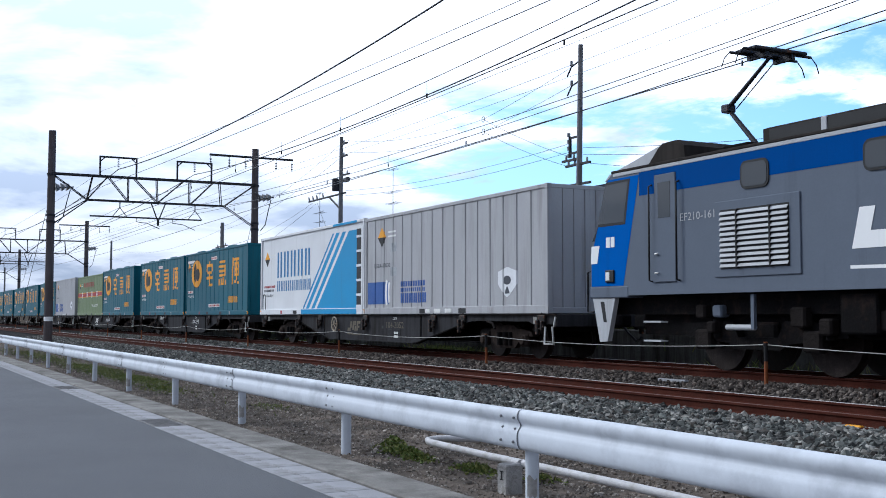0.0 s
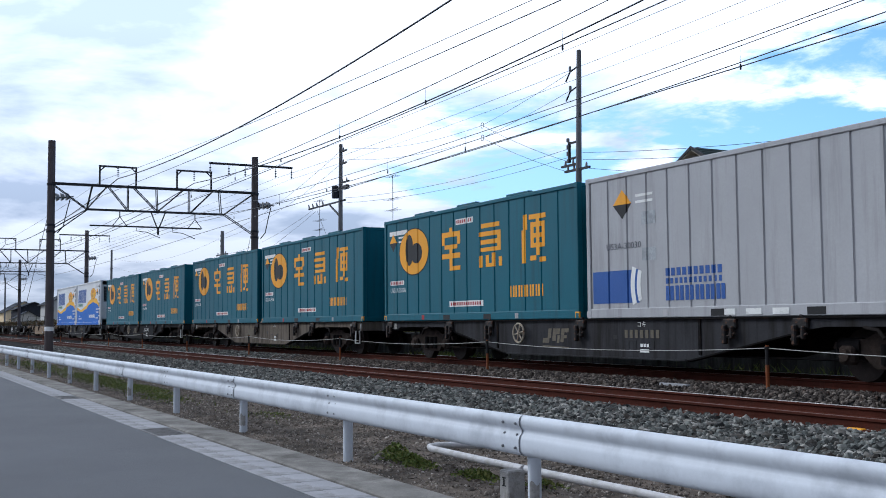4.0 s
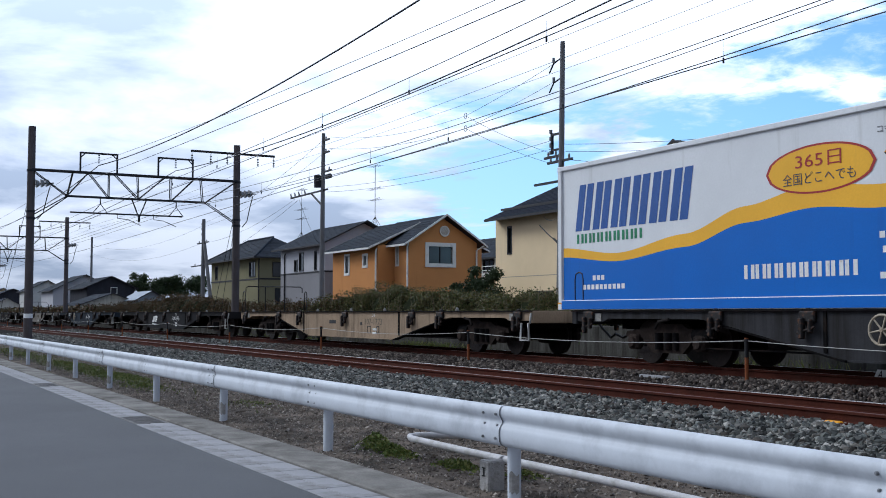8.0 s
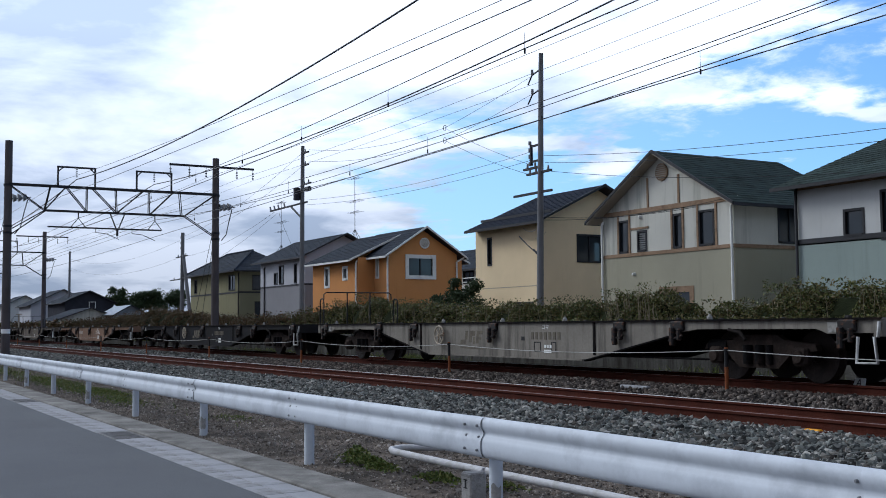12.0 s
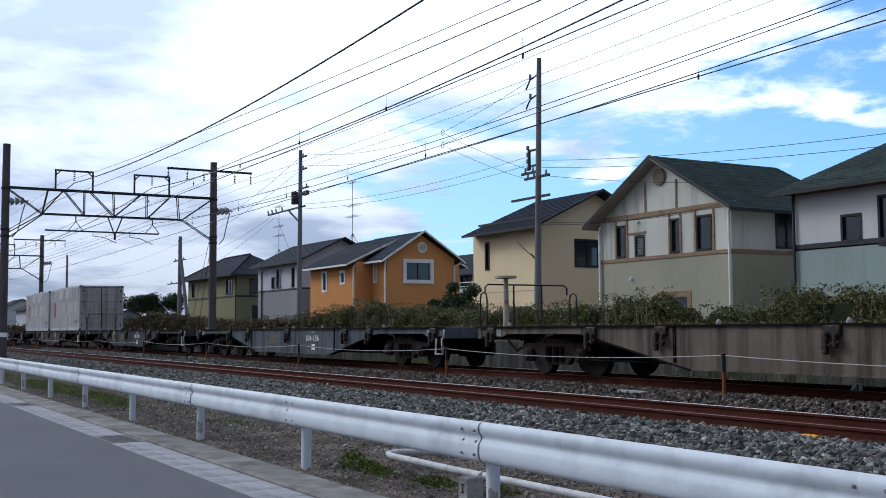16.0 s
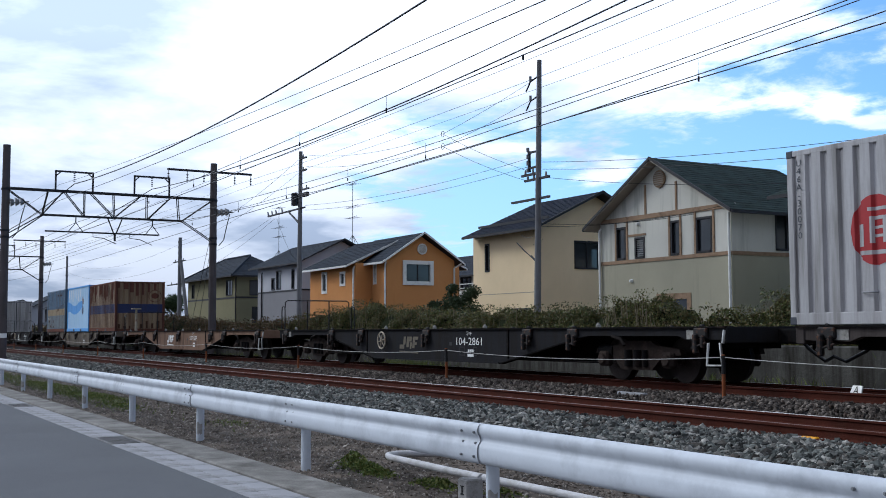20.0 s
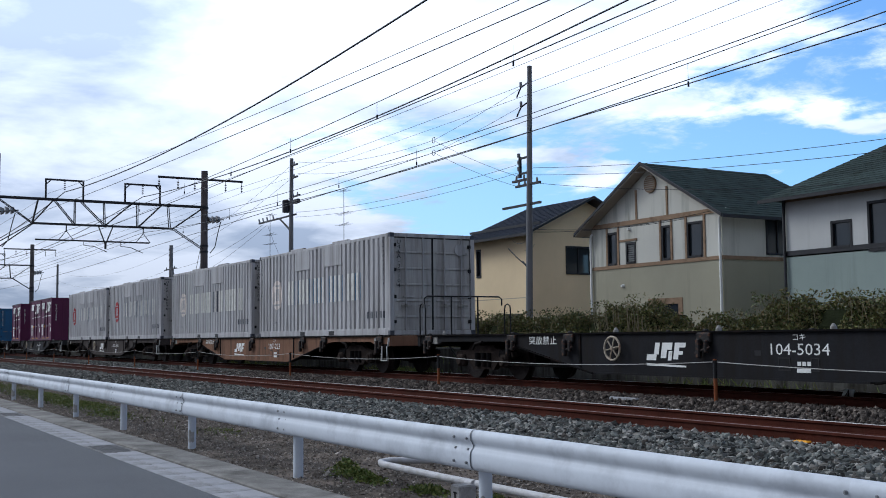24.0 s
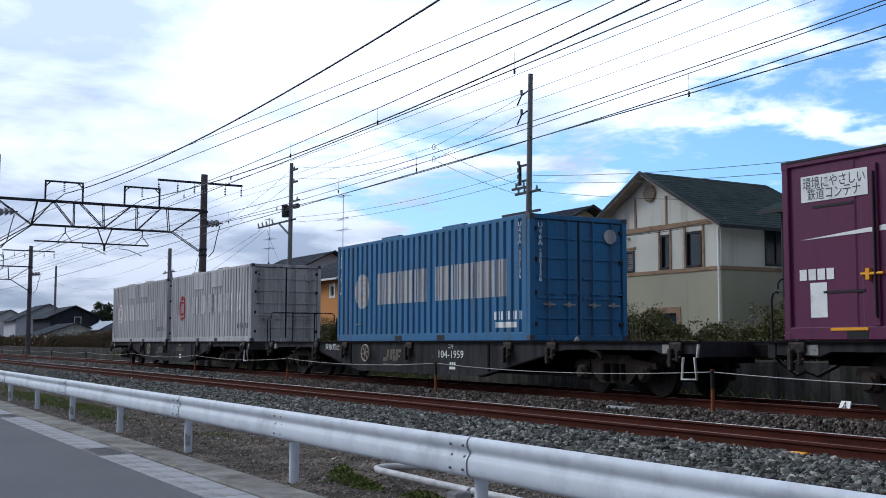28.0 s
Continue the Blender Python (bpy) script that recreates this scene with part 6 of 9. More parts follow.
MARK_C = ((0.04, 0.18, 0.0, 0.68), (0.1, 0.27, 0.68, 1.0), (0.34, 1.0, 0.88, 0.98), (0.4, 0.53, 0.3, 0.82), (0.83, 0.96, 0.3, 0.82), (0.62, 0.75, 0.14, 0.88),
          (0.53, 0.62, 0.72, 0.82), (0.75, 0.83, 0.72, 0.82), (0.53, 0.62, 0.5, 0.59), (0.75, 0.83, 0.5, 0.59), (0.53, 0.62, 0.3, 0.39), (0.75, 0.83, 0.3, 0.39), (0.38, 0.62, 0.04, 0.14), (0.75, 1.0, 0.0, 0.1))


def letters(c, words, material, x, z, width, height, depth=0.012, W=2.49, upright=False):
    return part("lettering", text_mesh(words, material, width, height, upright), None, c, at=pose(x + AWAY[0], -(W / 2 - 0.045 + depth + 0.006), z))


def ladder_bay(c, x0, x1, m):
    """The open bay with rungs beside the cooling unit."""
    b = part("ladder_bay", Geo().box(x0, x1, -1.25, -1.19, 0.2, 2.52), M["black"], c)
    for k in range(5):
        part("rung", Geo().box(x0, x1, -1.262, -1.225, 0.54 + 0.43 * k, 0.61 + 0.43 * k), m, b)
    part("bay_post", Geo().box(x1, x1 + 0.12, -1.262, -1.15, 0.0, 2.6, 0.01), m, c)
    part("bay_shelf", Geo().box(x0, x1, -1.262, -1.15, 0.13, 0.28), m, c)


def cooling_unit(c, x, m):
    u = part("cooling_unit", Geo().box(x - 0.3, x, -1.12, 1.12, 0.35, 2.5, 0.03), m, c)
    part("unit_grille", Geo().box(x, x + 0.03, -1.0, 1.0, 1.45, 2.4), M["black"], u)
    sl = Geo()
    for k in range(9):
        sl.box(x + 0.03, x + 0.05, -0.98, 0.98, 1.5 + 0.1 * k, 1.53 + 0.1 * k)
    part("grille_slats", sl, C["ink"], u)
    part("unit_hatch", Geo().box(x, x + 0.02, -0.7, -0.2, 0.9, 1.3, 0.01), C["amber"], u)


def place(c, x):
    """Puts container c on the train, its middle x metres along it."""
    return ride(c, x, DECK)



# ---- wagons of the train ----
kinds, WAGONS = {}, []
ROLL = ["grey", "grey", "grey", "grey", "tan", "dark", "grey", "sand", "dark", "blue", "stone", "dark", "buff", "tan", "pale", "middle", "umber", "dark", "buff", "tan", "dark", "orange", "umber", "grey", "grey", "grey"]
RAILED = {1: 1, 2: 1, 5: 1, 6: 1, 7: 1, 8: 1, 11: 1, 14: 2, 16: 1, 18: 1, 19: 2, 21: 1, 23: 1, 24: 1, 25: 1}
NUMBERS = {1: "104-2052", 3: "104-2707", 6: "104-2111", 8: "107-1773", 13: "107-405", 9: "104-1593", 10: "104-1930", 2: "104-2597", 15: "104-136", 16: "106-708", 17: "310", 18: "104-2861", 19: "107-587", 21: "104-5034", 22: "107-223", 23: "104-1818", 24: "104-1933", 25: "104-1959"}
NO_WHEEL = {2, 3, 8, 9, 13, 14, 15, 19, 22}
for k, colour in enumerate(ROLL, 1):
    key = (colour, RAILED.get(k, 0), k not in NO_WHEEL)
    lab = {"grey": "grey", "tan": "dusty tan", "buff": "rusty buff-brown", "dark": "dark grey", "blue": "blue-grey", "orange": "orange-brown", "sand": "sandy tan", "pale": "pale blue-grey", "stone": "light stone-grey", "umber": "dark umber", "middle": "middle-grey"}[colour] + " flat container wagon with weathered side sills"
    if key not in kinds:
        kinds[key] = w = sized(wagon(colour, lab, railing=key[1], wheel=key[2]), 1.049)
    else:
        w = copy_thing(kinds[key], pose(0, 0, 0))
        WHEELS += [o for o in w.children_recursive if o.name.startswith("wheelset")]
    ride(w, C1 - PITCH * (k - 1))
    WAGONS.append(w)
digit = bars(-0.045, 0.045, -0.075, 0.075, 1, 1.0).mesh("wagon_number", T_["faint"])
no_bump = text_mesh("\u7a81\u653e\u7981\u6b62", T_["white"], 0.95, 0.17)
kind_word = text_mesh("\u30b3\u30ad", T_["white"], 0.24, 0.1)
maker = Geo()
for a, b, z0, z1 in ((0.0, 0.25, 0.0, 0.1), (0.18, 0.3, 0.1, 0.3), (0.36, 0.5, 0.04, 0.3), (0.5, 0.62, 0.18, 0.3), (0.55, 0.64, 0.0, 0.16), (0.68, 0.8, 0.02, 0.3), (0.8, 0.95, 0.22, 0.3), (0.8, 0.9, 0.1, 0.16)):
    maker.add([(a + 0.2 * z0, 0, z0), (b + 0.2 * z0, 0, z0), (b + 0.2 * z1, 0, z1), (a + 0.2 * z1, 0, z1)], [(0, 1, 2, 3)])
maker.add([(0.0, 0, -0.09), (1.0, 0, -0.11), (1.0, 0, -0.08), (0.0, 0, -0.05)], [(0, 1, 2, 3)])
faint_mark = maker.mesh("operator_mark", T_["faint"])
maker = maker.mesh("operator_mark", T_["white"])
tiny = bars(0, 0.28, 0.0, 0.06, 3).box(0, 0.26, -0.006, 0, -0.1, -0.04).mesh("small_print", T_["white"])
outlines = []
for w_ in (0.24, 0.16):
    o_ = Geo()
    for a, b, c_, d in ((0.0, w_, 0.0, 0.02), (0.0, w_, 0.18, 0.2), (0.0, 0.02, 0.02, 0.18), (w_ - 0.02, w_, 0.02, 0.18)):
        o_.box(a, b, -0.005, 0, c_, d)
    outlines.append(o_.mesh("card_frame", M["black"]))
for k, w in enumerate(WAGONS, 1):
    words = NUMBERS.get(k)
    if words:
        part("wagon_number", text_mesh(words, T_["faint" if k in (1, 8) else "white"], 1.12 * len(words) / 8, 0.17), None, w, at=pose(1.836, -1.2235, 0.70))
    else:
        for i in range(7):
            part("wagon_number", digit, None, w, at=pose(1.36 + 0.157 * i, -1.2215, 0.70))
    part("wagon_class", kind_word, None, w, at=pose(1.836, -1.2235, 0.88))
    if k not in (2, 8, 10, 13, 14):
        part("operator_mark", maker if k in (3, 9, 19, 21, 22, 23) else faint_mark, None, w, at=pose(-1.6 if k not in NO_WHEEL else -2.6 if k in (3, 9) else -2.0, -1.2235, 0.5))
    if k in (2, 10, 13, 21, 22, 25):
        part("warning_text", no_bump, None, w, at=pose(-2.7 if k == 13 else -4.75, -1.2235, 0.7 if k == 13 else 0.85))
    if k == 8:
        part("web_slot", Geo().box(-1.36, -0.86, -1.2265, -1.2215, 0.63, 0.73), M["black"], w)
    part("small_print", tiny, None, w, at=pose(1.78, -1.2215, 0.46))
    for x, o_ in zip((1.42, 2.04), outlines):
        part("card_frame", o_, None, w, at=pose(x, -1.2215, 0.38))

# ---- teal containers ----
RT, LT = (0.67, 0.018), 9.77
AWAY[0] = -0.12
teal = container("container", "teal rail container with amber markings", LT, "teal", RT, Hh=2.8, vents=3, tags=2)
ring = decal(teal, "round_emblem_edge", C["black"], LT, RT, *ellipse(-2.88, 1.85, 0.93, 0.64), step=0.05)
disc_ = decal(teal, "round_emblem", C["amber"], LT, (RT[0], RT[1]), *ellipse(-2.88, 1.85, 0.9, 0.61), step=0.05)
disc_.matrix_basis = pose(0, -0.003, 0)
for k, (cx, cz, rx, rz) in enumerate(((-3.14, 1.9, 0.25, 0.42), (-2.7, 1.8, 0.36, 0.27))):
    decal(teal, "emblem_figure", C["black"], LT, RT, *ellipse(cx, cz, rx, rz), step=0.04).matrix_basis = pose(0, -0.006 - 0.003 * k, 0)
for i, (a, b) in enumerate(((-1.2, -0.2), (0.76, 1.86), (2.7, 3.75))):
    cluster(teal, "amber_mark", C["amber"], LT, RT, a, b, 1.24, 2.32, (MARK_A, MARK_B, MARK_C)[i])
blocks(teal, "amber_word", C["amber"], LT, RT, 2.2, 3.65, 0.5, 0.76, 6, 2, 0.85)
decal(teal, "white_notice", C["mark"], LT, RT, -0.8, 0.95, 0.33, 0.47)
decal(teal, "white_notice", C["mark"], LT, RT, -0.43, 0.48, 2.36, 2.5)
decal(teal, "white_notice", C["mark"], LT, RT, -4.45, -3.3, 2.36, 2.48)
decal(teal, "white_notice", C["mark"], LT, RT, -4.4, -3.5, 0.98, 1.1)
blocks(teal, "notice_print", C["red"], LT, (RT[0], RT[1] + 0.004), -0.72, 0.88, 0.36, 0.44, 14, 1, 0.6)
blocks(teal, "notice_print", C["red"], LT, (RT[0], RT[1] + 0.004), -0.38, 0.43, 2.39, 2.47, 8, 1, 0.6)
blocks(teal, "notice_print", C["red"], LT, (RT[0], RT[1] + 0.004), -4.35, -3.55, 1.0, 1.08, 8, 1, 0.6)
letters(teal, "UV51A-35106", C["mark"], -3.9, 0.84, 0.98, 0.13, 0.014)
hazard(teal, LT, RT, -4.2, 2.16, 0.24)
part("lettering", text_mesh("UV51A-", C["mark"], 0.5, 0.13), None, teal, at=pose(4.815, -0.75, 2.0, 0, 0, 90))
place(sized(teal, 0.985, 0.985), -45.68)
for x in (-55.73, -67.16, -98.3, -109.46, -119.66, -130.85, -141.18):
    place(copy_thing(teal, pose(0, 0, 0)), x)

AWAY[0] = 0.0

# ---- silver containers ----
RS, LT = (0.6, 0.022), 9.52
silver = container("container", "silver rail container with a blue corner marking", LT, "silver", RS, Hh=2.76, tags=1)
decal(silver, "blue_panel", C["deep"], LT, RS, -4.58, -3.15, 0.28, 0.9)
for r0, r1, cc in ((1.05, 0.93, "mark"), (0.87, 0.76, "mark")):
    cx, cz = -2.35, 0.6
    part("white_arc", Geo().add([(cx + r_ * math.cos(a), -1.2285, cz + r_ * math.sin(a)) for a in [math.pi - 0.35 + 0.07 * i for i in range(11)] for r_ in (r1, r0)],
         [(2 * i, 2 * i + 1, 2 * i + 3, 2 * i + 2) for i in range(10)]), C[cc], silver)
blocks(silver, "blue_word", C["deep"], LT, RS, -2.4, -0.92, 0.74, 0.88, 10, 1, 0.7)
blocks(silver, "blue_word", C["deep"], LT, RS, -2.4, -0.92, 0.6, 0.7, 12, 1, 0.6)
paired(silver, "blue_word", C["deep"], LT, RS, -2.4, -0.85, 0.3, 0.56, 6)
decal(silver, "white_shield", C["white"], LT, RS, 2.7, 3.5, lambda x: 0.36 + 0.9 * abs(x - 3.1) ** 1.2 if abs(x - 3.1) < 0.4 else 0.6, lambda x: 1.05 - 0.25 * abs(x - 3.1), step=0.05)
q = decal(silver, "shield_print", C["ink"], LT, RS, *ellipse(3.1, 0.75, 0.17, 0.1), step=0.04)
q.matrix_basis = pose(0, -0.003, 0)
q = decal(silver, "shield_print", C["ink"], LT, RS, 3.0, 3.2, lambda x: 0.45, lambda x: 0.64 - 1.6 * abs(x - 3.1), step=0.04)
q.matrix_basis = pose(0, -0.003, 0)
letters(silver, "U53A-30030", C["ink"], -3.6, 1.36, 1.05, 0.12, 0.022)
for z in (1.05, 1.72):
    decal(silver, "card_holder", C["fade"], LT, RS, -3.05, -2.65, z, z + 0.24)
hazard(silver, LT, RS, -3.62, 2.15, 0.28)
decal(silver, "white_notice", C["mark"], LT, (RS[0], RS[1] + 0.03), -0.9, 0.75, 0.03, 0.13)
part("lettering", text_mesh("U53A-30030", C["ink"], 1.1, 0.13), None, silver, at=pose(4.69, -0.55, 2.0, 0, 0, 90))
place(sized(silver, 1.037), -24.42)
place(copy_thing(silver, pose(0, 0, 0)), -88.25)

# ---- white and cyan refrigerated container ----
RR, LR = (9.0, 0.0), 9.38
kit = container("container", "white and cyan refrigerated container", LR, "white", RR, Hh=2.8, skip_front=True, tags=2)
slope = (2.45 + 0.19) / (2.55 - 0.18)
edge = lambda z: -0.34 + (z - 0.18) * slope
def slanted(c, name, m, xa, xb, z0=0.19, z1=2.52, lift=0.0):
    y = -(2.49 / 2 - 0.045) - 0.005 - lift
    return part(name, Geo().add([(edge(z0) + xa, y, z0), (min(4.14, edge(z0) + xb), y, z0), (min(4.14, edge(z1) + xb), y, z1), (min(4.14, edge(z1) + xa), y, z1)], [(0, 1, 2, 3)]), m, c)
slanted(kit, "cyan_panel", C["cyan"], -0.05, 9.0)
slanted(kit, "cyan_edge", C["deep"], -0.09, -0.05)
for a, b in ((0.06, 0.22), (0.5, 0.72), (1.0, 1.2)):
    slanted(kit, "white_stripe", C["white"], a, b, lift=0.003)
paired(kit, "blue_word", C["word"], LR, RR, -2.95, 0.45, 1.3, 2.2, 5, fill=0.22)
paired(kit, "blue_word", C["word"], LR, RR, -2.95, 0.4, 0.82, 1.18, 9, fill=0.25)
hazard(kit, LR, RR, -4.03, 2.0, 0.27)
blocks(kit, "red_notice", C["red"], LR, RR, -4.35, -3.15, 0.96, 1.04, 9, 1, 0.7)
blocks(kit, "dark_notice", C["ink"], LR, RR, -4.35, -3.3, 0.82, 0.9, 8, 1, 0.7)
letters(kit, "UF43A-38014", C["ink"], -3.85, 0.68, 0.95, 0.1, 0.0)
part("cyan_rail", Geo().box(-0.45, 4.15, -1.2495, -1.246, 0.01, 0.17), C["cyan"], kit)
part("cyan_rail", Geo().box(2.3, 4.15, -1.2495, -1.246, 2.72, 2.79), C["cyan"], kit)
ladder_bay(kit, 4.16, 4.5, C["white"])
cooling_unit(kit, 4.5, C["white"])
place(sized(kit, 1.049), -34.33)

# ---- leaf-green container ----
grn = container("container", "leaf-green container with a red stripe", LT, "green", RS, Hh=2.72, tags=1)
decal(grn, "yellow_edge", C["amber"], LT, RS, -4.58, 4.58, 1.26, 1.58)
q = decal(grn, "red_stripe", C["red"], LT, RS, -4.58, 4.58, 1.3, 1.54)
q.matrix_basis = pose(0, -0.003, 0)
blocks(grn, "red_word", C["red"], LT, RS, -1.7, 1.65, 1.95, 2.28, 9, 2, 0.8)
q = decal(grn, "red_ring", C["red"], LT, RS, *ellipse(-2.15, 2.12, 0.17, 0.17), step=0.05)
for cx in (-2.85, -0.95, 0.9, 2.75):
    for a, b, d, e in ((-0.2, 0.2, 0.12, 0.2), (-0.2, -0.12, -0.22, 0.1), (0.12, 0.2, -0.22, 0.1), (-0.05, 0.05, -0.22, 0.1), (-0.12, 0.12, -0.08, 0.0)):
        q = decal(grn, "white_mark", C["mark"], LT, RS, cx + a, cx + b, 1.42 + d, 1.42 + e)
        q.matrix_basis = pose(0, -0.006, 0)
letters(grn, "\u5730\u7403\u306b\u3084\u3055\u3057\u3044\u9244\u9053\u8f38\u9001", C["mark"], 2.0, 0.66, 2.2, 0.2, 0.024)
hazard(grn, LT, RS, -3.75, 2.05, 0.26)
letters(grn, "U54A-30038", C["ink"], -3.9, 0.95, 0.85, 0.09, 0.024)
place(sized(grn, 1.03, 0.98), -77.05)

# ---- white refrigerated containers with a blue wave ----
ref = container("container", "white refrigerated container with a blue wave", LR, "white", RR, Hh=2.8, skip_front=True, tags=2)
KEY = ((-4.65, 1.2, 1.02), (-2.84, 1.03, 0.88), (-1.0, 1.26, 1.04), (0.4, 1.6, 1.34), (1.75, 1.8, 1.46), (3.0, 1.68, 1.36), (4.5, 1.15, 1.0))
def through_key(i):
    def f(x):
        for a, b in zip(KEY, KEY[1:]):
            if a[0] <= x <= b[0]:
                u = (x - a[0]) / (b[0] - a[0])
                u = u * u * (3 - 2 * u)
                return a[i] + (b[i] - a[i]) * u
        return KEY[-1][i]
    return f
decal(ref, "blue_wave", C["royal"], LR, RR, -4.55, 4.15, 0.185, through_key(2))
decal(ref, "golden_wave", C["yellow"], LR, RR, -4.55, 4.15, through_key(2), through_key(1))
part("blue_rail", Geo().box(-4.57, 4.15, -1.2495, -1.246, 0.01, 0.17), C["royal"], ref)
paired(ref, "blue_word", C["deep"], LR, RR, -4.15, -0.85, 1.5, 2.38, 6, slant=0.18)
blocks(ref, "green_word", mat("green_marking", (0.03, 0.2, 0.1), 0.5), LR, RR, -4.1, -2.1, 1.26, 1.44, 8, 2, 0.85)
q = decal(ref, "oval_badge_edge", C["red"], LR, RR, *ellipse(1.86, 2.02, 1.02, 0.36), step=0.08)
q.matrix_basis = pose(0, -0.002, 0)
q = decal(ref, "oval_badge", C["yellow"], LR, RR, *ellipse(1.86, 2.02, 0.97, 0.33), step=0.08)
q.matrix_basis = pose(0, -0.004, 0)
letters(ref, "365\u65e5", C["red"], 1.86, 2.15, 0.85, 0.22, 0.008)
letters(ref, "\u5168\u56fd\u3069\u3053\u3078\u3067\u3082", C["ink"], 1.86, 1.9, 1.35, 0.18, 0.008)
hazard(ref, LR, RR, 3.3, 2.1, 0.3)
letters(ref, "\u30b3\u30ad100\u7cfb\u8ca8\u8eca\u7a4d\u8f09\u9650\u5b9a", C["ink"], 3.55, 2.43, 1.3, 0.11, 0.002)
blocks(ref, "white_word", C["mark"], LR, RR, 0.35, 2.55, 0.46, 0.68, 9, 2, 0.9, lift=0.004)
for a, b, z, n in ((2.9, 4.2, 0.95, 10), (2.95, 3.9, 0.75, 8), (-3.6, -3.2, 0.55, 3), (-3.9, -2.6, 0.38, 10), (2.9, 3.7, 0.4, 6)):
    blocks(ref, "small_print", C["mark"], LR, RR, a, b, z, z + 0.09, n, 1, 0.7, lift=0.004)
ladder_bay(ref, 4.16, 4.5, C["white"])
cooling_unit(ref, 4.5, C["white"])
place(sized(ref, 1.045, 1.03), -153.1)
place(copy_thing(ref, pose(0, 0, 0)), -163.05)

# ---- corrugated containers with a round red mark ----
RC = (0.29, 0.044)
def corrugated_box(label, col, ball, word, code, print_mat, faded, sparse=False, solid_word=False, grooves=False):
    c = container("container", label, LR, col, RC, Hh=2.65, end="doors", vents=2, tags=0, cm=C["ink"])
    b = decal(c, "round_mark", ball, LR, RC, *(ellipse(-3.12, 1.33, 0.42, 0.5) if sparse else ellipse(-3.12, 1.33, 0.44, 0.47)), step=0.03)
    inner = C["offwhite"] if ball is not C["offwhite"] else C["fade"]
    for a, e, d, f in ((-3.25, -2.93, 1.6, 1.65), (-3.22, -3.16, 1.14, 1.52), (-3.0, -2.94, 1.14, 1.52), (-3.16, -3.0, 1.47, 1.52), (-3.16, -3.0, 1.34, 1.38), (-3.16, -3.0, 1.22, 1.26), (-3.42, -3.32, 1.1, 1.42), (-3.42, -2.9, 0.98, 1.04)):
        q = decal(c, "mark_bar", inner, LR, RC, a, e, d, f, parent=b)
        q.matrix_basis = pose(0, -0.003, 0)
    if sparse:
        # what is left of a worn word: a few dark strokes and paler ghosts
        for i in range(27):
            x = -2.2 + 0.22 * i
            m_ = C["ghost"] if i % 3 else C["fade"]
            if i in (5, 13):
                m_ = C["ink"]
            decal(c, "word_stroke", m_, LR, RC, x, x + (0.09 if i % 2 else 0.14), 0.98 + 0.06 * (i % 3), 1.72 + 0.05 * (i % 2))
    elif solid_word:
        # two words as plain pairs of bars
        for i in range(14):
            x = -2.25 + 0.436 * i
            if i != 6:
                for a, e in ((0.0, 0.17), (0.21, 0.38)):
                    decal(c, "word_stroke", word, LR, RC, x + a, x + e, 0.95, 1.76)
        decal(c, "white_notice", C["mark"], LR, RC, 3.4, 4.2, 0.28, 0.4)
    elif grooves:
        # pale strokes stay on the ribs, blue ones in the grooves between them
        p_ = (LR - 0.2) / round((LR - 0.2) / RC[0])
        for i in range(8, 27):
            x = -LR / 2 + 0.1 + i * p_
            if i % 4 != 2:
                decal(c, "word_stroke", faded, LR, RC, x + 0.36 * p_, x + 0.88 * p_, 0.97, 1.72)
            if i % 5 != 3:
                decal(c, "word_stroke", word if i > 9 and i % 6 else faded, LR, RC, x - 0.03 * p_, x + 0.27 * p_, 0.97, 1.72)
    else:
        for i in range(26):
            x = -2.25 + 0.235 * i
            m_ = word if i in (12, 14) else faded if i % 3 != 2 or i % 4 == 0 else None
            if m_:
                decal(c, "word_stroke", m_, LR, RC, x, x + 0.19, 0.95, 1.72)
    blocks(c, "small_word", print_mat, LR, RC, 3.35, 4.4, 0.45, 0.63, 4, 2, 0.8)
    letters(c, code, print_mat, 4.33, 1.9, 0.12, 1.2, 0.047, upright=True)
    letters(c, code, print_mat, -4.45, 1.9, 0.11, 1.2, 0.047, upright=True)
    part("lettering", text_mesh(code, M["black"] if print_mat is C["ink"] else print_mat, 0.12, 1.2, True), None, c, at=pose(LR / 2 + 0.012, -1.0, 1.85, 0, 0, 90))
    for x in () if solid_word else (-1.05, 1.18):
        part("air_vent", Geo().box(x - 0.58, x + 0.58, -1.262, -1.2, 2.0, 2.6, 0.01), C[col], c)
    part("air_vent", Geo().tube((LR / 2 - 0.03, 0.8, 2.25), (LR / 2 + 0.0, 0.8, 2.25), 0.16, n=16), C["offwhite"], c)
    part("hand_grip", Geo().path([(-3.35, -1.25, 0.45), (-3.35, -1.29, 0.45), (-3.1, -1.29, 0.45), (-3.1, -1.25, 0.45)], 0.012, 5), M["bolt"], c)
    return sized(c, 1.008, 0.975)
old = corrugated_box("aged white corrugated container with a red round mark", "offwhite", C["red"], C["fade"], "U46A-30096", C["ink"], C["fade"], True)
place(old, -366.55)
old_b = corrugated_box("aged white corrugated container with worn grey strokes", "offwhite", C["red"], C["fade"], "U46A-30070", C["ink"], C["fade"], True)
place(old_b, -376.8)
for x in (-494.53, -504.7, -558.7):
    place(copy_thing(old, pose(0, 0, 0)), x)
old2 = corrugated_box("aged white corrugated container with worn pale bars and blue remains", "offwhite", C["blush"], C["washed"], "U46A-30104", C["ink"], C["ghost"], grooves=True)
place(old2, -473.17)
place(copy_thing(old2, pose(0, 0, 0)), -568.8)
old3 = corrugated_box("aged white corrugated container with worn pale bars and black remains", "offwhite", C["blush"], C["ink"], "U46A-30106", C["ink"], C["ghost"])
place(old3, -483.41)
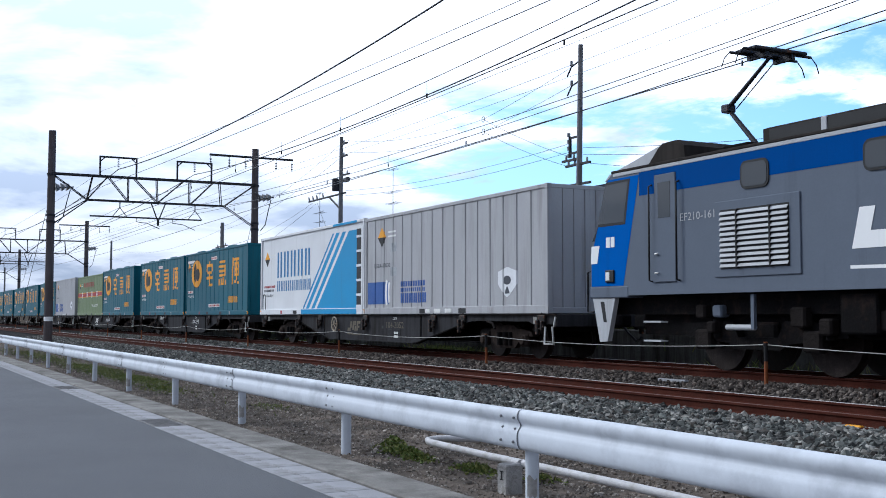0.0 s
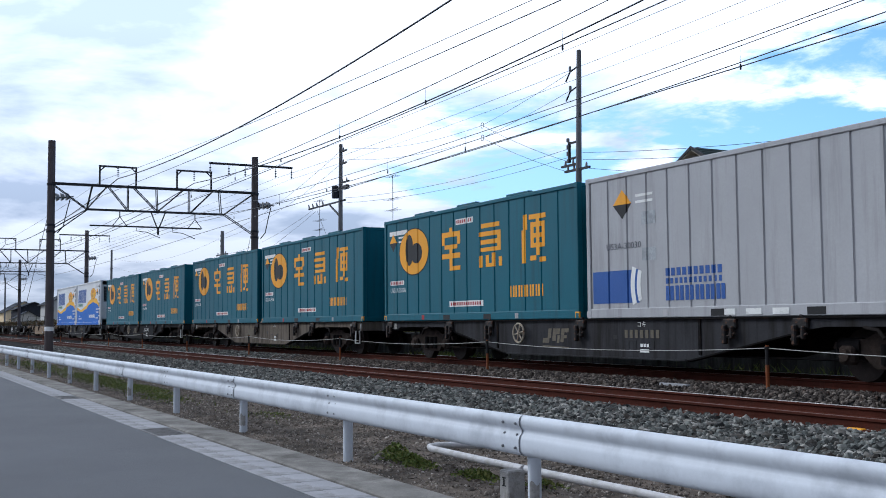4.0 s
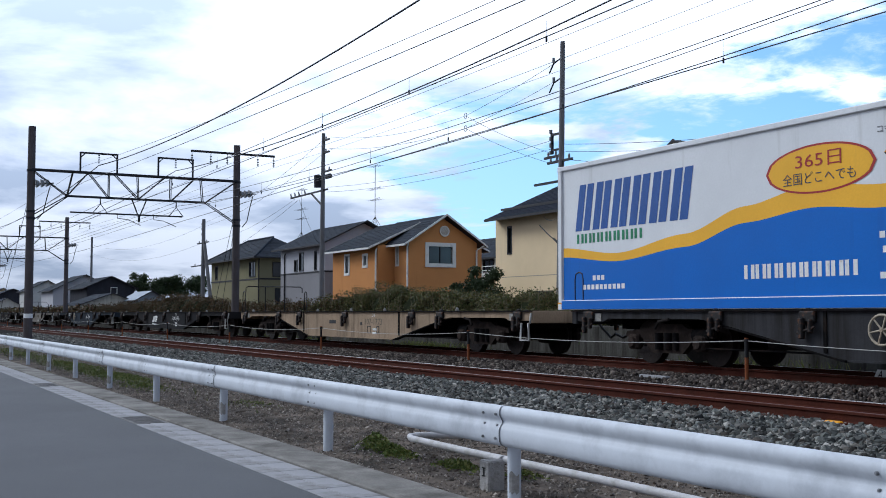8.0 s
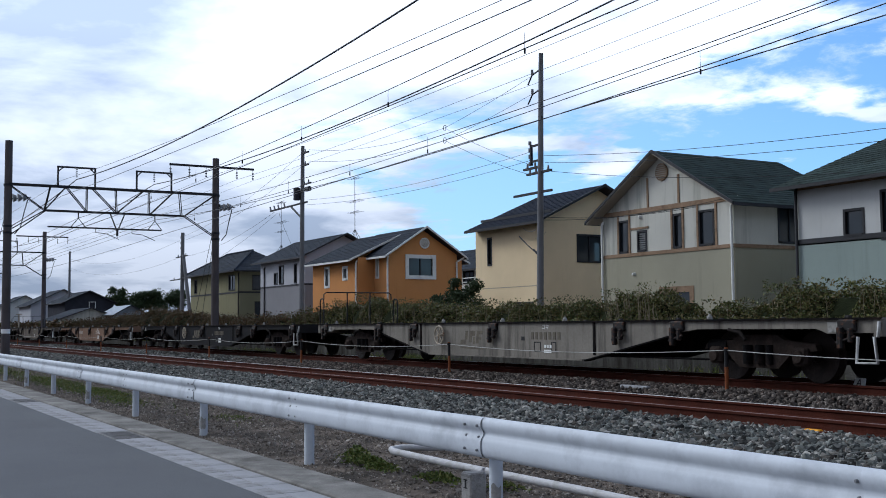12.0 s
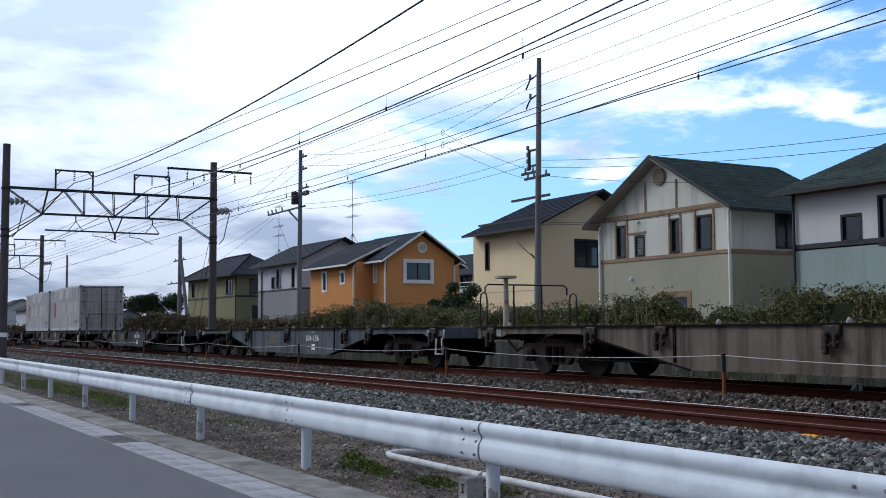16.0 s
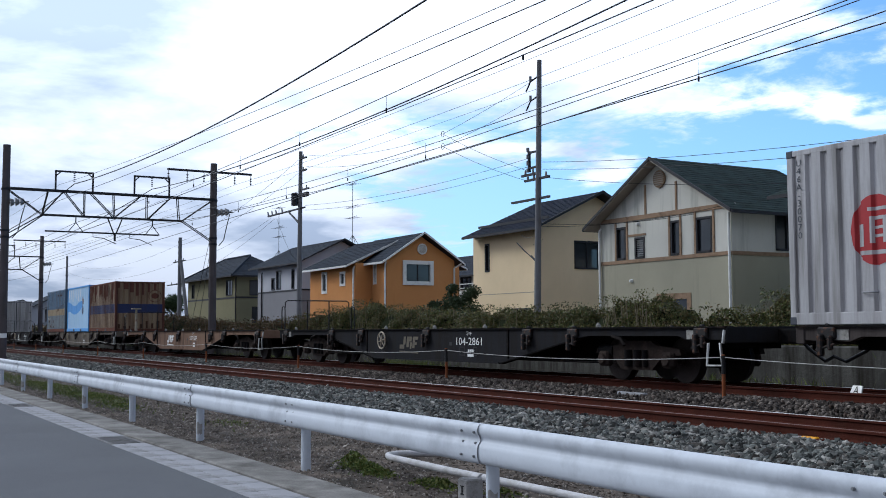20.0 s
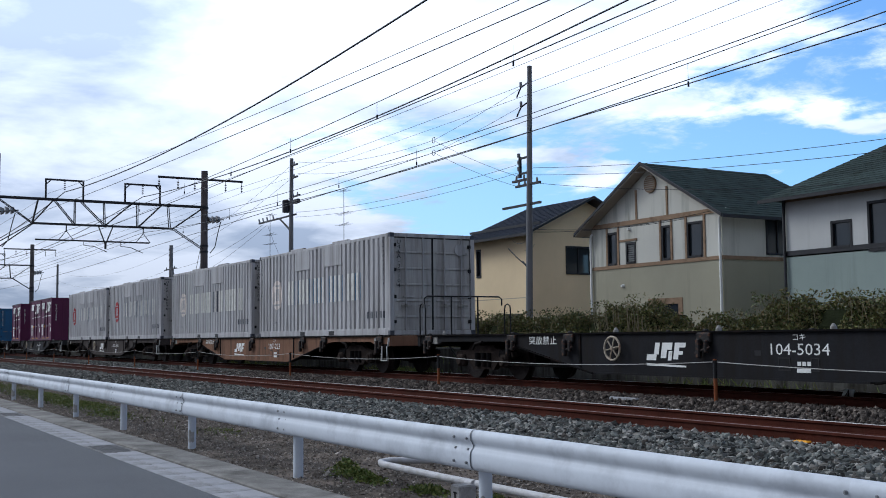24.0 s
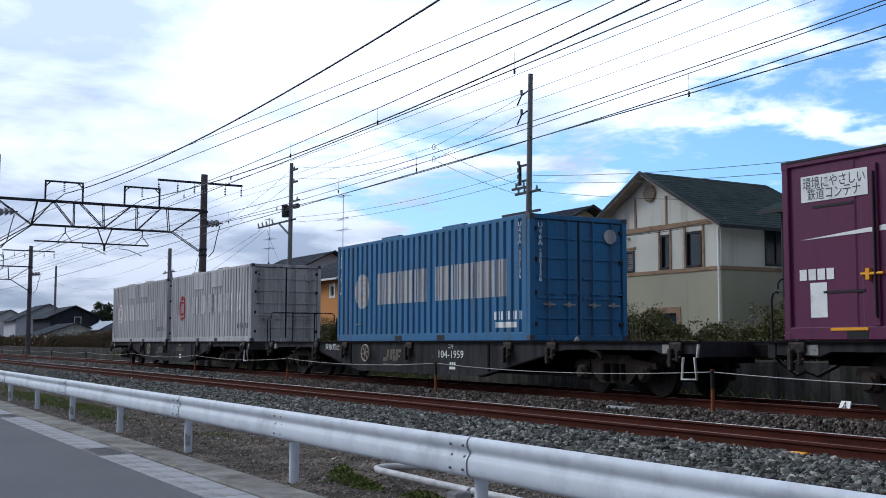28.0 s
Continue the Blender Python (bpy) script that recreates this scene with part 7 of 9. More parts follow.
blue_c = corrugated_box("blue corrugated container with white block markings", "nblue", C["offwhite"], C["offwhite"], "U46A-30136", C["mark"], C["offwhite"], solid_word=True)
place(blue_c, -542.28)

# ---- three short containers, battered ----
R2, L2 = (0.27, 0.036), 6.06
tan_c = container("container", "rust-streaked cream corrugated container with a navy band", L2, "straw", R2, frame_col="rustc")
decal(tan_c, "navy_band", C["navy"], L2, R2, -2.93, 2.93, 0.95, 1.42)
rng = random.Random(11)
for i in range(22):
    x, w_ = rng.uniform(-2.8, 2.3), rng.uniform(0.15, 0.5)
    z_ = rng.uniform(1.6, 2.3)
    decal(tan_c, "rust_patch", C["rustc"], L2, R2, x, x + w_, (lambda x, z=z_: z + 0.12 * math.sin(x * 31)), 2.52, step=0.05)
e_ = Geo().box(3.0, 3.025, -1.14, 1.14, 0.95, 1.42)
part("navy_band", e_, C["navy"], tan_c)
g_ = Geo()
for i in range(28):
    a, b = 2 * math.pi * i / 28, 2 * math.pi * (i + 1) / 28
    g_.add([(3.022, 0.75 + r * math.cos(t), 1.85 + r * math.sin(t)) for t, r in ((a, 0.3), (b, 0.3), (b, 0.33), (a, 0.33))], [(0, 1, 2, 3)])
part("round_emblem", g_, C["rustc"], tan_c)
part("emblem_figure", Geo().disc((3.022, 0.75, 1.86), 0.15, "x", 14, 0.004, 1.3), C["rustc"], tan_c)
for i in range(7):
    y0 = -1.12 + 0.3 * i
    part("rust_patch", Geo().box(3.0, 3.021, y0, y0 + rng.uniform(0.1, 0.26), 2.5 - rng.uniform(0.2, 0.8), 2.52), C["rustc"], tan_c)
p_ = (L2 - 0.2) / round((L2 - 0.2) / R2[0])
for i in range(round((L2 - 0.2) / R2[0])):
    x = -L2 / 2 + 0.1 + i * p_
    decal(tan_c, "rust_streak", C["streak"], L2, R2, x + 0.004, x + p_ * (0.36 + rng.uniform(0.0, 0.24)), 0.18, 2.5 - rng.choice((0.0, 0.1, 0.3))).matrix_basis = pose(0, -0.003, 0)
for i in range(8):
    y0 = -1.1 + 0.28 * i
    part("rust_patch", Geo().box(3.0, 3.0215, y0, y0 + rng.uniform(0.06, 0.14), 0.14, 0.2 + rng.uniform(0.05, 0.35)), C["streak"], tan_c)
place(sized(tan_c, 1.03, 0.96), -429.15)
sky_c = container("container", "pale blue container with a darker blue wave", L2, "sky", (0.5, 0.014), frame_col="azure")
decal(sky_c, "blue_sweep", C["azure"], L2, (0.5, 0.014), -2.9, 1.2, lambda x: 1.0 + 0.1 * (x + 0.9) ** 2 if x > -2.2 else 1.17, lambda x: max(1.05 + 0.1 * (x + 0.9) ** 2, 1.62 + 0.12 * math.sin(x * 1.7)), step=0.08)
for i in range(7):
    x = -2.7 + 0.55 * i
    decal(sky_c, "pale_streak", C["white"], L2, (0.5, 0.014), x, x + 0.16, 2.0 - 0.12 * (i % 3), 2.45, step=0.06)
for z0, z1, cc in ((1.5, 2.05, "tan"), (0.95, 1.55, "navy")):
    decal(sky_c, "long_mark", C[cc], L2, (0.5, 0.014), 1.15, 1.5, (lambda x, z=z0: z + 0.5 * abs(x - 1.32)), (lambda x, z=z1: z - 1.4 * abs(x - 1.32)), step=0.06)
place(sized(sky_c, 1.03, 0.99), -435.65)
dirty_c = container("container", "battered blue container, cream band, rust in its grooves", L2, "dirty", R2)
decal(dirty_c, "cream_band", C["cream"], L2, R2, -2.93, 2.93, 1.02, 1.42)
decal(dirty_c, "pale_panel", C["slate"], L2, R2, -2.93, 2.93, 0.2, 1.02)
rng = random.Random(12)
p_ = (L2 - 0.2) / round((L2 - 0.2) / R2[0])
for i in range(round((L2 - 0.2) / R2[0])):
    x = -L2 / 2 + 0.1 + i * p_
    top_ = 2.52 - rng.choice((0.0, 0.0, 0.15, 0.4, 0.8))
    decal(dirty_c, "rust_streak", C["streak"], L2, R2, x + 0.004, x + p_ * (0.24 + rng.uniform(0.0, 0.16)), 0.18, top_).matrix_basis = pose(0, -0.003, 0)
for i in range(10):
    x, z_ = rng.uniform(-2.8, 2.4), rng.choice((0.25, 0.6, 1.3, 2.2))
    decal(dirty_c, "rust_patch", C["streak"], L2, R2, x, x + rng.uniform(0.12, 0.35), (lambda x, z=z_: z + 0.05 * math.sin(x * 33)), (lambda x, z=z_: z + 0.16 + 0.07 * math.sin(x * 23)), step=0.04).matrix_basis = pose(0, -0.005, 0)
letters(dirty_c, "U30B-177", C["ghost"], -2.2, 0.81, 0.82, 0.14, 0.05)
part("rusty_rail", Geo().box(-2.93, 2.93, -1.249, -1.2455, 0.0, 0.175), C["rustc"], dirty_c)
part("cream_band", Geo().box(-3.03, -3.018, -1.14, 1.14, 1.02, 1.42), C["cream"], dirty_c)
place(sized(dirty_c, 1.03, 0.99), -442.7)

# ---- short maroon containers ----
RM, LM = (1.2, 0.012), 3.86
def maroon(code, tag, panel):
    c = container("container", "maroon rail container with white markings", LM, "maroon", RM, Hh=2.63, tags=0)
    for x in (-0.28, 0.6):
        part("door_edge", Geo().box(x - 0.05, x + 0.05, -1.25, -1.2, 0.18, 2.42, 0.012), C["maroon"], c)
        part("latch_bar", Geo().tube((x + 0.12, -1.25, 0.9), (x - 0.25, -1.25, 0.9), 0.022, n=6).box(x - 0.16, x - 0.1, -1.27, -1.21, 0.82, 0.98), C["amber"] if x < 0 else C["offwhite"], c)
        part("door_bar", Geo().tube((x, -1.26, 0.3), (x, -1.26, 2.3), 0.02, n=6), M["black"], c)
    for x, z, w_ in ((-1.02, 1.9, 0.36), (-0.85, 0.66, 0.36), (1.35, 1.72, 0.3)):
        part("air_slot", Geo().box(x - w_, x + w_, -1.222, -1.21, z, z + 0.035), M["black"], c)
    part("roof_edge", Geo().box(-LM / 2, LM / 2, -1.252, -1.2, 2.6, 2.645, 0.01), M["black"], c)
    for x in (-0.75, 0.75):
        part("pocket_lip", Geo().box(x - 0.32, x + 0.32, -1.256, -1.24, 0.13, 0.17), C["amber"], c)
    b = Geo()
    for a, e, z0, z1 in ((0.15, 0.6, 1.72, 1.86), (0.45, 0.68, 1.86, 2.36), (0.78, 1.0, 1.78, 2.36), (1.0, 1.22, 2.14, 2.36), (1.02, 1.2, 1.74, 2.08), (1.28, 1.48, 1.78, 2.36), (1.48, 1.8, 2.2, 2.36), (1.48, 1.7, 2.0, 2.1)):
        k_ = 0.25
        b.add([(a + k_ * (z0 - 1.7) - 0.1, 0, z0), (e + k_ * (z0 - 1.7) - 0.1, 0, z0), (e + k_ * (z1 - 1.7) - 0.1, 0, z1), (a + k_ * (z1 - 1.7) - 0.1, 0, z1)], [(0, 1, 2, 3)])
    mk = b.mesh("operator_mark", C["mark"])
    part("operator_mark", mk, None, c, at=pose(-0.05, -1.253, 0.02))
    part("operator_mark", mk, None, c, at=pose(LM / 2 - 0.03, 0.1, 0.85, 0, 0, 90) @ Matrix.Diagonal((0.5, 1, 0.62, 1)))
    part("white_sweep", Geo().add([(-1.62, -1.2185, 1.45), (1.75, -1.2185, 1.52), (1.75, -1.2185, 1.56), (-0.1, -1.2185, 1.56)], [(0, 1, 2, 3)]), C["mark"], c)
    p_ = part("white_panel", Geo().box(-1.58, -0.4, -1.2195, -1.214, 2.0, 2.38), C["mark"], c)
    if panel:
        part("lettering", text_mesh("\u74b0\u5883\u306b\u3084\u3055\u3057\u3044\n\u9244\u9053\u30b3\u30f3\u30c6\u30ca", C["ink"], 1.1, 0.34), None, p_, at=pose(-0.99, -1.2225, 2.19))
    part("operator_word", bars(-1.66, -1.0, 0.86, 1.02, 4, 0.8), C["mark"], c, at=pose(0, -1.214, 0))
    part("white_card", Geo().box(-1.45, -1.15, -1.2195, -1.214, 0.32, 0.82), C["mark"], c)
    part("lettering", text_mesh(code, C["mark"], 0.85, 0.16), None, c, at=pose(1.3, -1.22, 0.98))
    part("white_card", Geo().box(1.45, 1.7, -1.2195, -1.214, 0.55, 0.8), C["mark"], c)
    part("lettering", text_mesh(code, C["mark"], 0.12, 1.0, True), None, c, at=pose(LM / 2 - 0.03, -0.95, 1.72, 0, 0, 90))
    return c
m1 = maroon("V19C-4246", "", True)
place(m1, -516.92)
m2 = maroon("19G-7116", "", False)
place(m2, -520.85)
m3 = maroon("V19C-3584", "", True)
place(m3, -528.92)

# ---- locomotive ----
LC = {
    "grey": paint("loco_grey", (0.105, 0.125, 0.163), (0.08, 0.093, 0.12), 0.2, 0.6),
    "blue": paint("loco_blue", (0.001, 0.058, 0.25), (0.002, 0.046, 0.2), 0.2, 0.72),
    "light": paint("loco_light_blue", (0.002, 0.1, 0.42), (0.003, 0.085, 0.34), 0.15, 0.72),
    "roof": paint("loco_roof_grime", (0.04, 0.035, 0.032), (0.018, 0.016, 0.015), 0.5, 0.75),
    "silver": paint("loco_pale_grey", (0.42, 0.43, 0.45), (0.3, 0.3, 0.31), 0.3, 0.5),
    "mark": paint("loco_white", (0.78, 0.78, 0.78), (0.66, 0.66, 0.66), 0.1, 0.4, 0.03),
}


def rounded(x0, x1, z0, z1, r, n=4):
    """A rectangle with round corners, as (x, z) pairs."""
    pts = []
    for cx, cz, a in ((x1 - r, z1 - r, 0), (x0 + r, z1 - r, 90), (x0 + r, z0 + r, 180), (x1 - r, z0 + r, 270)):
        pts += [(cx + r * math.cos(radians(a + 90 * i / n)), cz + r * math.sin(radians(a + 90 * i / n))) for i in range(n + 1)]
    return pts


def locomotive():
    lo = thing("electric_locomotive", "blue and grey electric locomotive with a raised pantograph", "locomotive")
    LEN, w = 17.6, 1.43
    # body shell: vertical sides, cab ends raked back above the waist
    def shell(y0, y1, m, name):
        return part(name, Geo().extrude([(0.0, 1.36), (0.0, 2.15), (0.55, 3.62), (0.75, 3.75), (LEN - 0.75, 3.75), (LEN - 0.55, 3.62), (LEN, 2.15), (LEN, 1.36)], y0, y1, "y"), m, lo)
    shell(-w, w, LC["grey"], "body")
    side = -w - 0.004
    def panel(name, pts, m, label="", y=side):
        return part(name, Geo().add([(x, y, z) for x, z in pts], [tuple(range(len(pts)))]), m, lo, label)
    for d in (0, 1):
        f = (lambda x: x) if d == 0 else (lambda x: LEN - x)
        panel("cab_side", [(f(x), z) for x, z in ((0.02, 1.55), (0.02, 2.12), (0.5, 3.5), (0.58, 3.62), (1.55, 3.62), (1.05, 1.55))], LC["light"])
        panel("cab_mask", [(f(x), z) for x, z in ((0.05, 2.45), (0.14, 2.45), (0.52, 3.58), (1.28, 3.58), (1.12, 2.72), (0.25, 2.72))], M["black"], y=side - 0.003)
        panel("cab_window", [(f(x), z) for x, z in ((0.24, 2.77), (0.52, 3.52), (1.22, 3.53), (1.08, 2.77))], M["glass"], y=side - 0.006)
        panel("cab_flash", [(f(x), z) for x, z in ((0.0, 2.0), (0.03, 2.35), (0.3, 2.35), (0.22, 2.0))], LC["mark"], y=side - 0.006)
        hl = part("head_lamp", Geo().box(min(f(0.5), f(0.78)), max(f(0.5), f(0.78)), side - 0.03, side, 1.62, 1.86, 0.02), M["black"], lo)
        part("lamp_glass", Geo().box(min(f(0.53), f(0.65)), max(f(0.53), f(0.65)), side - 0.036, side - 0.028, 1.66, 1.82), T_["white"], hl)
        wx = Geo().add([(f(0.03), y, z) for y, z in ((-1.3, 2.4), (1.3, 2.4))] + [(f(0.5) + (-0.02 if d == 0 else 0.02), y, z) for y, z in ((1.15, 3.45), (-1.15, 3.45))], [(0, 1, 2, 3)])
        part("windscreen", wx, M["glass"], lo, at=pose(-0.03 if d == 0 else 0.03, 0, 0))
        part("end_door", Geo().box(min(f(-0.02), f(0.02)), max(f(-0.02), f(0.02)), -0.4, 0.4, 1.4, 2.15), LC["light"], lo)
        part("operator_badge", bars(0, 0.3, 0, 0.2, 2, 0.8), LC["mark"], lo, at=pose(min(f(0.5), f(0.8)), side - 0.002, 2.3))
        # waist skirt and ploughs
        part("cab_skirt", Geo().box(min(f(-0.05), f(1.2)), max(f(-0.05), f(1.2)), -w - 0.01, w + 0.01, 1.32, 1.54, 0.02), LC["grey"], lo)
        for s in (-1, 1):
            y0, y1 = sorted((s * (w - 0.12), s * (w - 0.02)))
            part("plough", Geo().extrude([(f(0.02), 1.32), (f(0.75), 1.32), (f(0.5), 0.48), (f(0.25), 0.46)], y0, y1, "y"), LC["silver"], lo)
            part("plough_slot", Geo().extrude([(f(0.28), 1.25), (f(0.4), 1.25), (f(0.48), 0.85), (f(0.38), 0.85)], y0 - 0.003, y1 + 0.003, "y"), M["black"], lo)
            part("grab_rail", Geo().path([(f(-0.1), s * 1.3, 1.05), (f(-0.3), s * 1.3, 1.05), (f(-0.3), s * 1.3, 1.85), (f(-0.05), s * 1.3, 1.9)], 0.02, 6), M["black"], lo)
        cp = Geo().box(min(f(-0.3), f(0.1)), max(f(-0.3), f(0.1)), -0.2, 0.2, 0.72, 1.0, 0.04)
        part("coupler", cp, T_["under"], lo)
    # blue band under the roof
    panel("blue_band", [(1.55, 3.22), (LEN - 1.55, 3.22), (LEN - 1.55, 3.66), (1.55, 3.66)], LC["blue"])
    # door with rails
    for x in (2.0, LEN - 2.6):
        dr = part("cab_door", Geo().box(x, x + 0.6, side - 0.02, side + 0.01, 1.58, 3.55, 0.015), LC["grey"], lo)
        part("door_window", Geo().box(x + 0.12, x + 0.46, side - 0.026, side - 0.018, 2.75, 3.4), M["glass"], dr)
        for e in (-0.08, 0.68):
            part("door_rail", Geo().path([(x + e, side, 1.6), (x + e, side - 0.07, 1.62), (x + e, side - 0.07, 3.35), (x + e, side, 3.38)], 0.018, 6), M["black"], lo)
        for z in (2.1, 1.75):
            part("door_handle", Geo().tube((x + 0.05, side - 0.05, z), (x + 0.14, side - 0.05, z), 0.015, n=6), T_["white"], dr)
    # windows, louvred grille, number, operator mark
    for x in (4.25, 6.75, 9.5, 12.2):
        wide = 0.0 if x < 5 else 0.34
        fr = part("side_window", Geo().extrude(rounded(x - 0.02, x + 0.62 + wide, 3.05, 3.52, 0.13), side - 0.015, side + 0.01, "y"), M["black"], lo)
        part("pane", Geo().extrude(rounded(x + 0.02, x + 0.58 + wide, 3.09, 3.48, 0.1), side - 0.02, side - 0.0155, "y"), M["glass"], fr)
    for gx in (3.6, 11.0):
        lv = part("louvre_panel", Geo().box(gx, gx + 1.92, side - 0.02, side + 0.01, 1.62, 2.9, 0.01), LC["grey"], lo)
        part("louvre_backing", Geo().box(gx + 0.15, gx + 1.7, side - 0.024, side - 0.018, 1.75, 2.75), M["black"], lv)
        for k in range(11):
            z = 1.78 + 0.088 * k
            part("louvre_slat", Geo().add([(gx + 0.16, side - 0.03, z + 0.05), (gx + 1.69, side - 0.03, z + 0.05), (gx + 1.69, side - 0.06, z), (gx + 0.16, side - 0.06, z),
                                           (gx + 0.16, side - 0.034, z + 0.056), (gx + 1.69, side - 0.034, z + 0.056), (gx + 1.69, side - 0.064, z + 0.006), (gx + 0.16, side - 0.064, z + 0.006)],
                                          [(0, 1, 2, 3), (7, 6, 5, 4), (0, 4, 5, 1), (3, 2, 6, 7)]), LC["silver"], lv)
        part("louvre_stay", Geo().box(gx + 0.55, gx + 0.58, side - 0.068, side - 0.03, 1.76, 2.74).box(gx + 1.3, gx + 1.33, side - 0.068, side - 0.03, 1.76, 2.74), M["black"], lv)
    part("lettering", text_mesh("EF210-161", LC["silver"], 0.88, 0.14), None, lo, at=pose(3.15, side - 0.004, 2.72))
    b = Geo()
    for a, e, z0, z1 in ((0.0, 0.28, 1.95, 2.55), (0.28, 0.6, 1.95, 2.2), (0.6, 0.95, 1.95, 3.05), (1.2, 1.7, 2.0, 3.05), (1.7, 2.2, 2.7, 3.05), (1.8, 2.2, 1.95, 2.55), (2.4, 2.85, 2.0, 3.05), (2.85, 3.6, 2.75, 3.05), (2.85, 3.3, 2.35, 2.55)):
        k_ = 0.25
        b.add([(a + k_ * (z0 - 2), 0, z0), (e + k_ * (z0 - 2), 0, z0), (e + k_ * (z1 - 2), 0, z1), (a + k_ * (z1 - 2), 0, z1)], [(0, 1, 2, 3)])
    part("operator_mark", b, LC["mark"], lo, at=pose(6.5, side - 0.003, 0))
    panel("white_sweep", [(6.45, 1.66), (10.6, 1.58), (10.6, 1.64), (6.45, 1.71)], LC["mark"])
    # roof: eaves strip, cab fairings, equipment boxes
    part("eaves_strip", Geo().box(0.7, LEN - 0.7, -w - 0.02, -w + 0.12, 3.73, 3.78, 0.01), LC["roof"], lo)
    part("eaves_band", Geo().box(0.75, LEN - 0.75, -w - 0.012, -w + 0.1, 3.66, 3.727, 0.008), LC["silver"], lo)
    part("roof_deck", Geo().box(1.3, LEN - 1.3, -w + 0.1, w - 0.1, 3.75, 3.8), LC["roof"], lo)
    for d in (0, 1):
        f = (lambda x: x) if d == 0 else (lambda x: LEN - x)
        part("cab_roof", Geo().extrude([(f(0.35), 3.62), (f(0.5), 3.74), (f(1.5), 3.97), (f(2.12), 4.12), (f(2.12), 3.78), (f(0.6), 3.7)], -1.34, 1.34, "y"), LC["silver"], lo)
        part("fairing_end", Geo().extrude([(f(1.75), 3.8), (f(2.02), 4.05), (f(2.14), 4.13), (f(2.55), 4.14), (f(2.74), 4.02), (f(2.76), 3.78)], -1.36, 1.36, "y"), LC["roof"], lo)
    mon = part("roof_monitor", Geo().extrude([(-1.1, 3.79), (-1.1, 4.06), (-0.98, 4.1), (0.98, 4.1), (1.1, 4.06), (1.1, 3.79)], 4.4, 13.2, "x"), LC["roof"], lo)
    for k in range(7):
        v_ = part("monitor_vent", Geo().box(4.55 + 1.22 * k, 5.65 + 1.22 * k, -1.115, -1.09, 3.82, 4.04), M["black"], mon)
        part("vent_post", Geo().box(5.65 + 1.22 * k, 5.77 + 1.22 * k, -1.13, -1.08, 3.8, 4.06, 0.01), LC["silver"], v_)
    part("wind_guard", Geo().extrude([(2.5, 3.78), (2.62, 3.98), (2.95, 3.96), (3.3, 3.8)], -0.7, 0.7, "y"), LC["roof"], lo)
    # pantograph, single arm, raised
    pn = part("pantograph", Geo().box(2.75, 3.4, -0.5, 0.5, 3.95, 4.05, 0.02), T_["under"], lo)
    for y in (-0.45, 0.45):
        for x in (2.8, 3.35):
            part("insulator", Geo().tube((x, y, 3.78), (x, y, 3.96), 0.06, 0.05, n=8), M["porcelain"], pn)
    part("lower_arm", Geo().tube((3.1, 0, 4.05), (2.35, 0, 4.85), 0.05, 0.04, n=8).tube((3.0, 0.12, 4.02), (2.45, 0.05, 4.72), 0.018, n=6), M["steel"], pn)
    part("knee", Geo().box(2.25, 2.45, -0.1, 0.1, 4.78, 4.93, 0.02), M["steel"], pn)
    part("upper_arm", Geo().tube((2.35, 0.0, 4.87), (3.45, 0.0, 5.62), 0.045, 0.03, n=8).tube((2.45, 0.1, 4.85), (3.4, 0.1, 5.5), 0.012, n=5), M["steel"], pn)
    hd = Geo()
    for x in (3.28, 3.62):
        hd.box(x - 0.1, x + 0.1, -0.6, 0.6, 5.64, 5.7, 0.015).box(x - 0.03, x + 0.03, -0.78, 0.78, 5.62, 5.66, 0.012)
    for y in (-0.3, 0.3):
        hd.box(3.22, 3.68, y - 0.04, y + 0.04, 5.54, 5.64)
    part("collector_head", hd, M["steel"], pn)
    for y in (-1, 1):
        for x in (3.28, 3.62):
            part("collector_horn", Geo().path([(x, y * 0.6, 5.67), (x, y * 0.78, 5.64), (x, y * 0.9, 5.52), (x, y * 0.96, 5.36)], 0.01, 6), M["steel"], pn)
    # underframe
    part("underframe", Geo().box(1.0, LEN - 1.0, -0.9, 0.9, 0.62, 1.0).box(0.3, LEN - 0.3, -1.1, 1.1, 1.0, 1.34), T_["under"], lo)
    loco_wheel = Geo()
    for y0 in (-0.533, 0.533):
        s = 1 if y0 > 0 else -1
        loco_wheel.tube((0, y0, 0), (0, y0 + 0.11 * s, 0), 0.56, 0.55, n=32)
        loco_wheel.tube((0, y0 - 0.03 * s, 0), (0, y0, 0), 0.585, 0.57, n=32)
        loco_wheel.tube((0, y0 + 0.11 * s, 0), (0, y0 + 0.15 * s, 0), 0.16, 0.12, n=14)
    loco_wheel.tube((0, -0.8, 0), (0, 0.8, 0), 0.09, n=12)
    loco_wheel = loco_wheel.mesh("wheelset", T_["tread"])
